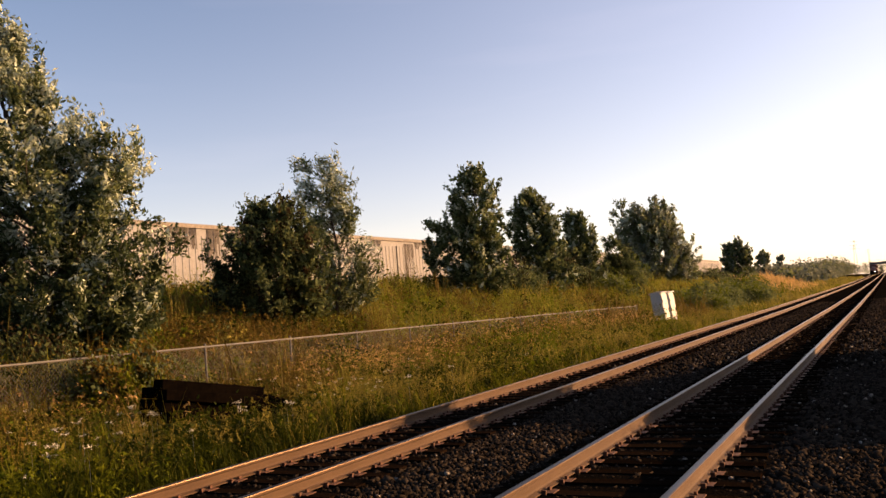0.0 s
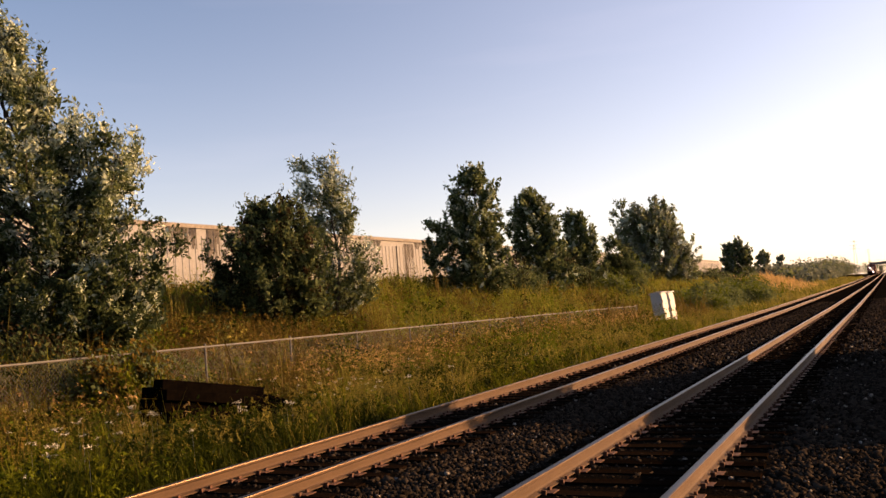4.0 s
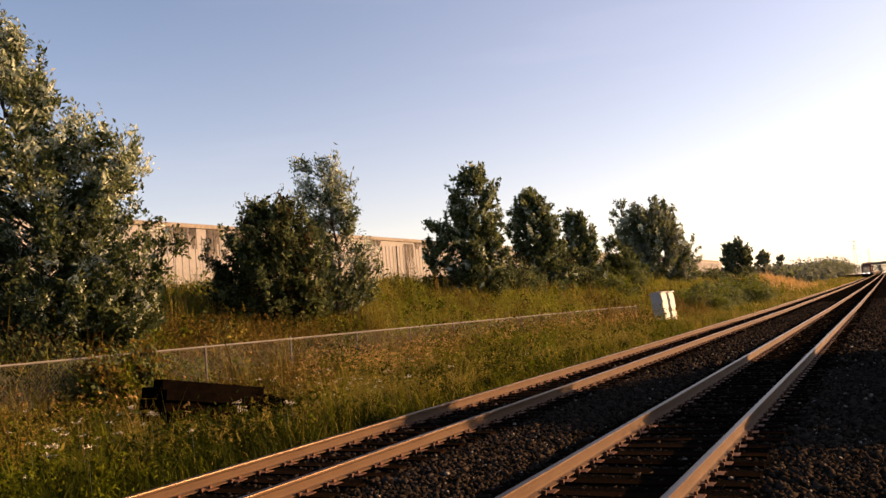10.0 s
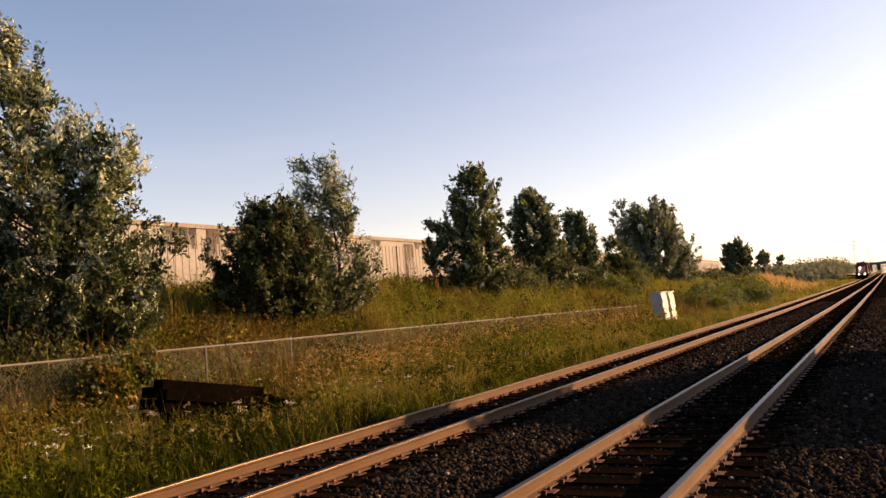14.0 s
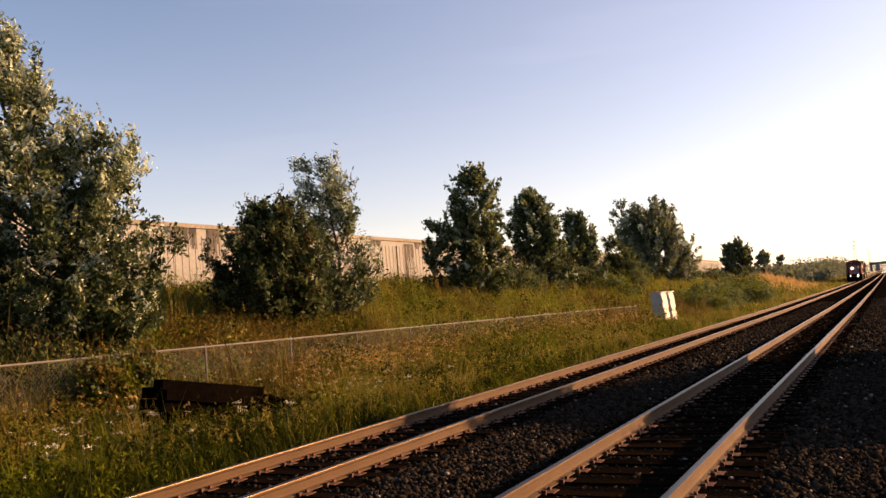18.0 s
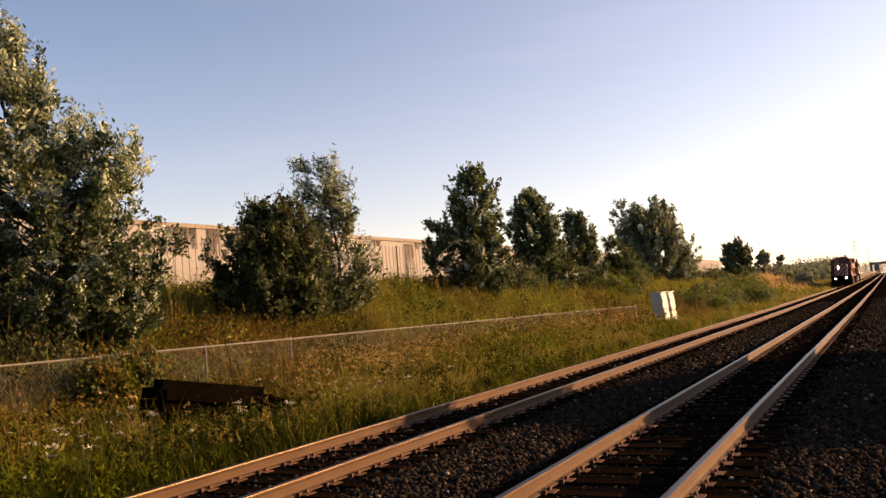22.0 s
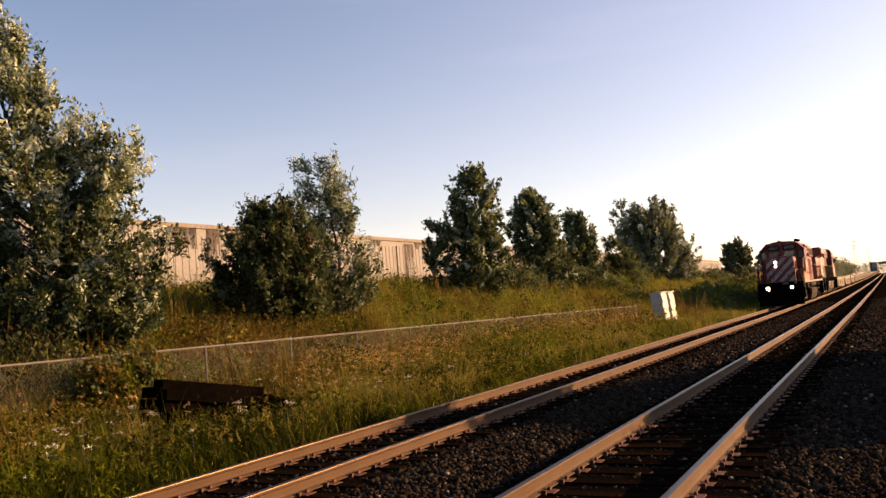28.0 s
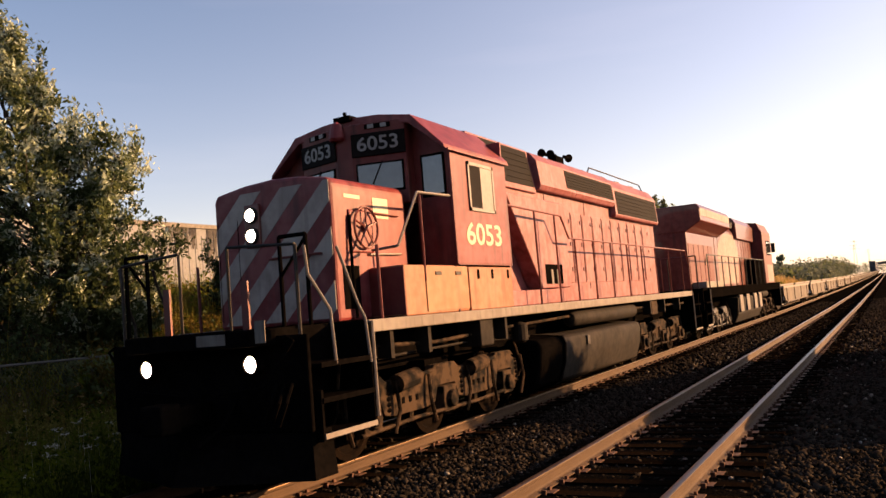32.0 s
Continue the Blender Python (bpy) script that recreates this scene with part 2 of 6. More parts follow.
# ---------------------------------------------------------------- ground
def build_ground():
    xs = np.unique(np.concatenate([np.array([-4000, -2000, -900, -400, -200, -120, -80, -60, -50, -44]), np.arange(-40, -8, 0.8), np.arange(-9.8, -7.4, 0.3), np.array([-5, -2, 1.6, 2.1, 2.6, 4, 6, 9, 12, 20, 40, 90, 200, 600, 2000, 4000])]))
    ys = np.unique(np.concatenate([np.array([-3000, -800, -200, -60, -20, -8]), np.arange(-4, 60, 1.0), np.arange(60, 200, 4.0), np.arange(200, 720, 20.0), np.array([900, 1300, 2000, 4500])]))
    gx, gy = np.meshgrid(xs, ys)
    gz = land(gx, gy) - 0.07 * ((gx > -8.6) & (gx < 2.7))
    v = np.stack([gx, gy, gz], -1).reshape(-1, 3)
    w, h = len(xs), len(ys)
    i = (np.arange(h - 1)[:, None] * w + np.arange(w - 1)[None]).ravel()
    tris = np.concatenate([np.stack([i, i + 1, i + w + 1], 1), np.stack([i, i + w + 1, i + w], 1)])
    ob = new("ground", fast_mesh("ground", v, tris, EARTH))
    ob.data.shade_smooth()
    return tagged(ob, "dry earth with summer grass along the railway", "ground", kind="structure")


GROUND = build_ground()


def build_bed():
    """The ballast bed under both tracks: a sheet just above the ground."""
    prof = [(-8.87, -0.42), (-8.47, -0.27), (-8.02, -0.215), (-6.02, -0.215), (-5.3, -0.235), (-4.4, -0.235), (-3.7, -0.215), (-1.7, -0.215), (-0.9, -0.235), (1.0, -0.225), (2.1, -0.25), (2.8, -0.37)]
    ys = np.concatenate([np.arange(-12, 60, 0.6), np.arange(60, 720, 6.0)])
    px, pz = np.array(prof).T
    gx, gy = np.meshgrid(px, ys)
    gz = np.broadcast_to(pz, gx.shape) + rise(gy) + 0.012
    gz = gz + np.random.default_rng(3).normal(0, 0.008, gz.shape)
    v = np.stack([gx, gy, gz], -1).reshape(-1, 3)
    w, h = gx.shape[1], gx.shape[0]
    i = (np.arange(h - 1)[:, None] * w + np.arange(w - 1)[None]).ravel()
    tris = np.concatenate([np.stack([i, i + 1, i + w + 1], 1), np.stack([i, i + w + 1, i + w], 1)])
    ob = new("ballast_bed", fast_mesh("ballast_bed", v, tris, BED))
    ob.data.shade_smooth()
    tagged(ob, "dark crushed-stone ballast bed under two tracks", "ballast", kind="structure")


build_bed()


def scatter_stones(name, n, x0, x1, y0, y1, size, seed, keep=None, material=None, label="loose dark grey crushed stone between the rails"):
    r = np.random.default_rng(seed)
    x, y = r.uniform(x0, x1, n), y0 + (y1 - y0) * r.uniform(0, 1, n)
    if keep is not None:
        m = keep(x, y, r)
        x, y = x[m], y[m]
    n = len(x)
    base = np.array([(-1, -1, -1), (1, -1, -1), (1, 1, -1), (-1, 1, -1), (-1, -1, 1), (1, -1, 1), (1, 1, 1), (-1, 1, 1)], float) * 0.5
    quads = [(0, 3, 2, 1), (4, 5, 6, 7), (0, 1, 5, 4), (1, 2, 6, 5), (2, 3, 7, 6), (3, 0, 4, 7)]
    tri = np.array([t for a, b, c, d in quads for t in ((a, b, c), (a, c, d))])
    p = base[None] * (1 + r.uniform(-0.45, 0.3, (n, 8, 3)))
    s = size * r.lognormal(0, 0.28, (n, 1)) * r.uniform(0.65, 1.25, (n, 3))
    p *= s[:, None, :]
    q = r.normal(size=(n, 4))
    q /= np.linalg.norm(q, axis=1, keepdims=True)
    a, b, c, d = q.T
    rot = np.stack([1 - 2 * (c * c + d * d), 2 * (b * c - a * d), 2 * (b * d + a * c), 2 * (b * c + a * d), 1 - 2 * (b * b + d * d), 2 * (c * d - a * b), 2 * (b * d - a * c), 2 * (c * d + a * b), 1 - 2 * (b * b + c * c)], 1).reshape(n, 3, 3)
    p = np.einsum("nij,nkj->nki", rot, p)
    z = np.interp(x, LAND_X, LAND_Z) + rise(y) + 0.012 + r.uniform(-0.01, 0.025, n)
    z -= 0.022 * (((x > -4.2) & (x < -1.2)) | ((x > -8.5) & (x < -5.5)))
    p += np.stack([x, y, z], 1)[:, None, :]
    tris = (tri[None] + 8 * np.arange(n)[:, None, None]).reshape(-1, 3)
    ob = new(name, fast_mesh(name, p.reshape(-1, 3), tris, material or STONE))
    return tagged(ob, label, "ballast", kind="stuff")


RAILS_X = (-1.950, -3.455, -6.239, -7.744)
TIE_STEP = 0.52


def off_rails(x, y, r):
    ok = np.ones(len(x), bool) & (r.uniform(0, 1, len(x)) < np.clip(1.6 - y / 60, 0.4, 1))
    for rx in RAILS_X:
        ok &= np.abs(x - rx) > 0.10
    on = ((x > -4.0) & (x < -1.35)) | ((x > -8.32) & (x < -5.67))
    phase = np.abs(((y / TIE_STEP) % 1) - 0.5) * TIE_STEP
    return ok & (~on | (phase < 0.16) | (r.uniform(0, 1, len(x)) < 0.12))


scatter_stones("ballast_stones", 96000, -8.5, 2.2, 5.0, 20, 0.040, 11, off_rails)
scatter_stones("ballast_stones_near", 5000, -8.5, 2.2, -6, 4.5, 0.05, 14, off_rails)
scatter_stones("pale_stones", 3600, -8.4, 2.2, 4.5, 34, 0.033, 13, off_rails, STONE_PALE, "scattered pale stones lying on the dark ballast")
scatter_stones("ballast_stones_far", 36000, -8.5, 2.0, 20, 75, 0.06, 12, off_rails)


# ---------------------------------------------------------------- tracks
def rail_stations():
    return np.concatenate([np.arange(-10, 30, 4.0), np.arange(30, 200, 5.0), np.arange(200, 720, 20.0)])


def sweep(outline, x, material, name, parent, label=""):
    ys = rail_stations()
    o = np.array(outline)
    n, m = len(o), len(ys)
    v = np.zeros((m, n, 3))
    v[:, :, 0] = x + o[:, 0]
    v[:, :, 1] = ys[:, None]
    v[:, :, 2] = o[:, 1] + rise(ys)[:, None]
    f = []
    for j in range(m - 1):
        for i in range(n):
            a, b = j * n + i, j * n + (i + 1) % n
            f.append((a, b, b + n, a + n))
    s = Shape()
    s.add(v.reshape(-1, 3), f)
    return part(name, s, material, parent, label, smooth=material is RAIL_TOP)


RAIL = [(-0.070, -0.178), (0.070, -0.178), (0.070, -0.165), (0.018, -0.145), (0.010, -0.125), (0.010, -0.055), (0.034, -0.040), (0.036, -0.012), (-0.036, -0.012), (-0.034, -0.040), (-0.010, -0.055), (-0.010, -0.125), (-0.018, -0.145), (-0.070, -0.165)]
HEAD = [(-0.0365, -0.014), (0.0365, -0.014), (0.0350, -0.006), (0.031, -0.0025), (0.022, -0.001), (0.011, -0.0003), (0.0, 0.0), (-0.011, -0.0003), (-0.022, -0.001), (-0.031, -0.0025), (-0.0350, -0.006)]


def build_track(name, right, label):
    t = thing(name, label, "railway track", group="parallel tracks", kind="structure")
    for x in (right, right - 1.505):
        rail = sweep(RAIL, x, RAIL_RUST, "rail", t, "rust-brown steel rail")
        sweep(HEAD, x, RAIL_TOP, "railhead", rail, "polished running surface")
    return t


TRACK_NEAR = build_track("track_near", RAILS_X[0], "empty railway track with rusty rails on wooden ties")
TRACK_FAR = build_track("track_far", RAILS_X[2], "railway track carrying the train, rusty rails on wooden ties")


# ---------------------------------------------------------------- factory shed behind the bank
def build_shed():
    b = thing("warehouse", "long windowless warehouse with beige ribbed wall panels", "building")
    x, y0, y1, z0, z1 = -40.0, 8.0, 235.0, 1.5, 8.45
    part("core", Shape().box(x - 30, x - 0.12, y0 + 0.1, y1 - 0.1, z0 - 0.5, z1 - 0.15), CONCRETE, b)
    part("end_wall", Shape().box(x - 30, x - 0.12, y1 - 0.1, y1, z0 - 0.5, z1), CONCRETE, b)
    part("roof", Shape().box(x - 30, x - 0.2, y0, y1, z1 - 0.15, z1 - 0.02), COPING, b, "flat dark roof")
    panel = Shape().box(-0.12, 0.0, 0.02, 5.98, z0 - 0.5, z1)
    ribs = Shape()
    for k in range(10):
        ribs.prism([(0.0, 0.1 + k * 0.6), (0.035, 0.14 + k * 0.6), (0.035, 0.44 + k * 0.6), (0.0, 0.48 + k * 0.6)], z0 - 0.5, z1 - 0.5, "z")
    me, mr = panel.mesh("wall_panel", CONCRETE), ribs.mesh("ribs", CONCRETE)
    cap = Shape().box(-0.2, 0.13, 0.0, 6.0, z1, z1 + 0.28).mesh("coping", COPING)
    k = 0
    y = y0
    while y < y1 - 5:
        for nm, d in (("wall_panel", me), ("rib_panel", mr), ("coping", cap)):
            o = part(nm, d, None, b)
            o.location = (x, y, 0)
        y += 6.0
    r = random.Random(5)
    for (yy, w, top, low) in ((66.5, 1.9, 0.2, 4.3), (51.0, 0.8, 0.1, 3.2), (71.0, 0.5, 0.1, 1.6), (44.0, 3.5, 0.05, 0.7), (61.0, 1.6, 0.05, 0.6), (37.5, 2.6, 0.02, 1.6), (41.0, 1.2, 0.02, 2.6), (68.6, 2.4, 0.02, 0.8)):
        s = Shape()
        n = max(7, int(w / 0.13))
        for i in range(n):
            a, c = yy + w * i / n, yy + w * (i + 1) / n
            s.box(0.037, 0.043, a, a + (c - a) * r.uniform(0.3, 1.0), z1 - low * r.uniform(0.25, 1.0), z1 - top)
        part("stain", s, STAIN, b, "dark rain stain down the wall").location = (x, 0, 0)
    pipe = Shape().pipe([(x + 0.16, 65.0, 8.0), (x + 0.16, 65.0, 3.0)], 0.06)
    part("downpipe", pipe, GALV, b)


build_shed()


# ---------------------------------------------------------------- chain-link fence
def build_fence():
    fx, step = -14.0, 3.06
    posts_y = [14.1 - 5 * step + step * i for i in range(18)]
    top = lambda y: 1.40 - 0.0095 * (y - 12)
    f = thing("chain_link_fence", "galvanised chain-link fence half hidden in tall grass", "fence")
    for y in posts_y:
        g = float(land(fx, y)) - 0.3
        part("post", Shape().rod((fx, y, g), (fx, y, top(y) + 0.03), 0.026, 8).lathe([(0, 0.032), (0.03, 0.028), (0.05, 0.01)], (fx, y, top(y) + 0.03), "z", 8), GALV, f)
    for a, b in zip(posts_y, posts_y[1:]):
        part("top_rail", Shape().rod((fx, a, top(a)), (fx, b, top(b)), 0.024, 6), GALV, f)
        s = Shape()
        z0 = min(float(land(fx, a)), float(land(fx, b)))
        hgt = top(a) - z0
        pitch, n = 0.085, int((b - a) / 0.085)
        slope = hgt
        for k in range(-int(hgt / pitch), n):
            for sgn in (1, -1):
                ya, yb = a + k * pitch, a + k * pitch + slope
                za, zb = (z0, z0 + hgt) if sgn > 0 else (z0 + hgt, z0)
                t0, t1 = max(0, (a - ya) / slope), min(1, (b - ya) / slope)
                if t1 <= t0:
                    continue
                p = (fx, ya + slope * t0, za + (zb - za) * t0)
                q = (fx, ya + slope * t1, za + (zb - za) * t1)
                s.rod(p, q, 0.0023, 3)
        part("mesh_panel", s, GALV, f)


build_fence()


# ---------------------------------------------------------------- signal case beside the line
def build_case(y, long):
    c = thing("signal_case", "white metal railway signal case standing in the grass", "cabinet", "signal cases", at=(-11.0, y, -0.3))
    c.rotation_euler = (0.0, radians(-5.0), 0.0)
    h = long / 2
    part("body", Shape().box(-0.62, -0.05, -h, h, 0.0, 2.03), CASE, c, bevel=0.02)
    part("door", Shape().box(-0.045, 0.0, -h + 0.04, h - 0.04, 0.1, 1.97), CASE, c, bevel=0.012)
    part("lid", Shape().prism([(-0.68, 2.03), (0.05, 2.03), (0.05, 2.08), (-0.3, 2.14), (-0.68, 2.08)], -h - 0.05, h + 0.05), CASE, c, bevel=0.01)
    part("handle", Shape().box(0.0, 0.04, h - 0.2, h - 0.16, 0.95, 1.15), STEEL_DARK, c)
    part("hinge", Shape().rod((0.0, -h + 0.05, 0.3), (0.0, -h + 0.05, 0.45), 0.02, 6), STEEL_DARK, c)
    part("hinge", Shape().rod((0.0, -h + 0.05, 1.5), (0.0, -h + 0.05, 1.65), 0.02, 6), STEEL_DARK, c)
    part("plinth", Shape().box(-0.66, 0.02, -h - 0.03, h + 0.03, -0.4, 0.0), GALV, c)


build_case(46.25, 1.25)
build_case(47.95, 1.2)


# ---------------------------------------------------------------- heap of old ties by the fence
def build_heap():
    r = random.Random(8)
    tie = Shape().box(-1.28, 1.28, -0.115, 0.115, -0.09, 0.09)
    me = tie.mesh("old_tie", CREOSOTE)
    spots = [(-11.05, 11.25, 0.80, 0, 10, 90), (-10.98, 11.28, 0.62, 0, 10, 89), (-11.12, 11.30, 0.44, 0, 9, 91), (-10.98, 11.35, 0.27, 0, 8, 90), (-11.10, 11.35, 0.10, 0, 6, 92),
             (-11.30, 11.20, 0.70, 0, 9, 91), (-11.35, 11.20, 0.50, 0, 9, 90), (-11.35, 11.25, 0.30, 0, 7, 88), (-11.40, 11.30, 0.10, 0, 3, 90),
             (-10.80, 12.60, 0.28, 2, 16, 76), (-10.70, 12.90, 0.08, 4, 12, 66), (-10.85, 13.20, 0.00, -4, 9, 100), (-10.60, 13.00, 0.20, 8, 22, 40), (-11.10, 12.80, -0.04, 0, 4, 84)]
    for x, y, z, rx, ry, rz in spots:
        ob = part("railway_tie", me, None)
        ob.matrix_world = pose(x, y, z - 0.1, rx, ry, rz)
        tagged(ob, "old creosoted railway tie thrown on a heap in the grass", "railway tie", "heap of old ties")
        mod = ob.modifiers.new("bevel", "BEVEL")
        mod.width = 0.012


build_heap()
# ---------------------------------------------------------------- far things along the line
def pylon(x, y, z, h, arms=3):
    t = thing("power_pylon", "slender steel lattice power pylon far off", "pylon", "power line", at=(x, y, z))
    w = h * 0.07
    s = Shape()
    for a, b in ((1, 1), (1, -1), (-1, 1), (-1, -1)):
        s.rod((a * w, b * w, -20), (a * w * 0.22, b * w * 0.22, h), 0.18, 4)
    n = 8
    for i in range(n):
        f0, f1 = i / n, (i + 1) / n
        w0, w1 = w * (1 - 0.78 * f0), w * (1 - 0.78 * f1)
        s.rod((-w0, -w0, h * f0), (w1, -w1, h * f1), 0.1, 4)
        s.rod((w0, -w0, h * f0), (-w1, -w1, h * f1), 0.1, 4)
    part("mast", s, GALV, t)
    for i in range(arms):
        part("crossarm", Shape().rod((-h * 0.13, 0, h * (0.72 + 0.11 * i)), (h * 0.13, 0, h * (0.72 + 0.11 * i)), 0.2, 4), GALV, t)


pylon(-43.0, 1380.0, 8.0, 48.0)
pylon(-38.0, 2100.0, 15.0, 46.0)
pylon(-130.0, 1500.0, 5.0, 36.0)


def overpass():
    b = thing("road_overpass", "grey concrete road overpass crossing the line far off", "bridge")
    y, z = 700.0, 9.0
    part("deck", Shape().box(-13, 60, y, y + 9, z, z + 1.2), COPING, b)
    part("parapet", Shape().box(-13, 60, y - 0.2, y, z + 0.9, z + 1.9), GALV, b)
    for x in (-12, 14):
        part("pier", Shape().box(x - 0.8, x + 0.8, y + 2, y + 7, -1, z), GALV, b)


overpass()
# ---------------------------------------------------------------- trees and shrubs
VIEW_U = np.array([0.876, 0.476, 0.0])
VIEW_V = np.array([-0.476, 0.876, 0.0])


def leaf_cloud(r, centres, spread, per, size, slim=0.5, hang=0.0, axis=None, stretch=1.0):
    """Diamond leaves gathered in clumps round the centres; with an axis they stream along it."""
    n = len(centres) * per
    wide = np.repeat(spread, per)[:, None]
    c = np.repeat(centres, per, 0) + np.clip(r.normal(0, 1, (n, 3)), -1.7, 1.7) * wide * np.array([1, 1, 0.8])
    a = r.normal(size=(n, 3))
    if axis is not None:
        along = np.repeat(axis, per, 0)
        c += along * np.clip(r.normal(0, 1, (n, 1)), -1.6, 1.6) * wide * stretch
        a = a * 0.55 + along
    a[:, 2] -= hang
    a /= np.linalg.norm(a, axis=1, keepdims=True)
    b = np.cross(a, r.normal(size=(n, 3)))
    b /= np.linalg.norm(b, axis=1, keepdims=True)
    s = size * r.lognormal(0, 0.25, (n, 1))
    bend = np.cross(a, b) * s * 0.18
    v = np.stack([c - a * s, c + b * s * slim + bend, c + a * s, c - b * s * slim + bend], 1).reshape(-1, 3)
    k = 4 * np.arange(n)[:, None]
    return v, np.concatenate([k + np.array([[0, 1, 2]]), k + np.array([[0, 2, 3]])])


def tree(name, label, x, y, z, blobs, leaves, clumps, size, seed, trunk=0.09, group="trees on the bank", slim=0.5, hang=0.0, stretch=1.0, wind=0.25, pale=0.5):
    """blobs: (across the view, height, half width, half height, share); leaves: (material, share) pairs."""
    r = np.random.default_rng(seed)
    g = float(land(x, y))
    t = thing(name, label, "tree" if "tree" in name or "poplar" in name or "spruce" in name else "shrub", group, at=(x, y, g))
    w = np.array([b[4] for b in blobs], float)
    pick = r.choice(len(blobs), clumps, p=w / w.sum())
    d = r.normal(size=(clumps, 3))
    d /= np.linalg.norm(d, axis=1, keepdims=True)
    d *= (r.uniform(0.08, 1, clumps) ** 0.45)[:, None] * r.uniform(0.86, 1.0, clumps)[:, None]
    B = np.array([b[:4] for b in blobs])[pick]
    local = VIEW_U * (B[:, :1] + d[:, :1] * B[:, 2:3]) + VIEW_V * (d[:, 1:2] * B[:, 2:3] * 0.8)
    local[:, 2] = z - g + B[:, 1] - z + d[:, 2] * B[:, 3]
    local[:, 2] = np.maximum(local[:, 2], 0.15)
    ranks = r.uniform(0, 1, clumps)
    high = local[:, 2] / local[:, 2].max()
    ranks = np.clip(ranks + (high - 0.5) * pale, 0, 0.999)
    flow = VIEW_U * (d[:, :1] * (1 - 0.6 * high[:, None]) - wind * (0.4 + 2.0 * high[:, None])) + VIEW_V * d[:, 1:2] * 0.6
    flow[:, 2] = 0.75 + 0.3 * d[:, 2]
    flow += r.normal(0, 0.22, flow.shape)
    flow /= np.linalg.norm(flow, axis=1, keepdims=True)
    lo = 0.0
    wood = Shape()
    top = max(b[1] + b[3] * 0.7 for b in blobs) - g
    bt = max(blobs, key=lambda b: b[1])
    spine = [Vector((0, 0, -0.2))]
    for i in range(1, 7):
        f = i / 6
        spine.append(Vector((VIEW_U * bt[0] * f ** 1.5 + VIEW_V * 0.15 * math.sin(3 * f + seed)).tolist()) + Vector((0, 0, top * f)))
    for i in range(6):
        wood.rod(spine[i], spine[i + 1], trunk * (1 - i / 6.6), 8, trunk * (1 - (i + 1) / 6.6))
    for k in r.choice(clumps, min(clumps, 70), replace=False):
        p = Vector(local[k])
        f = min(0.92, max(0.08, p.z / top * 0.72))
        j = min(5, int(f * 6))
        q = spine[j].lerp(spine[j + 1], f * 6 - j)
        mid = q.lerp(p, 0.5) + Vector((0, 0, 0.12))
        wood.rod(q, mid, trunk * 0.32 * (1 - 0.6 * f), 5, trunk * 0.2 * (1 - 0.6 * f))
        wood.rod(mid, p, trunk * 0.2 * (1 - 0.6 * f), 4, 0.006)
    part("trunk", wood, BARK, t)
    per = size[1]
    crowns = []
    for m, share in leaves:
        sel = (ranks >= lo) & (ranks < lo + share)
        lo += share
        if sel.sum() == 0:
            continue
        spread = size[2] * r.uniform(0.6, 1.3, sel.sum())
        v, f = leaf_cloud(r, local[sel], spread, per, size[0], slim, hang, flow[sel], stretch)
        v[:, 2] = np.maximum(v[:, 2], 0.02)
        crowns.append(part("crown", fast_mesh("crown", v, f, m), None, t))
    return t, crowns


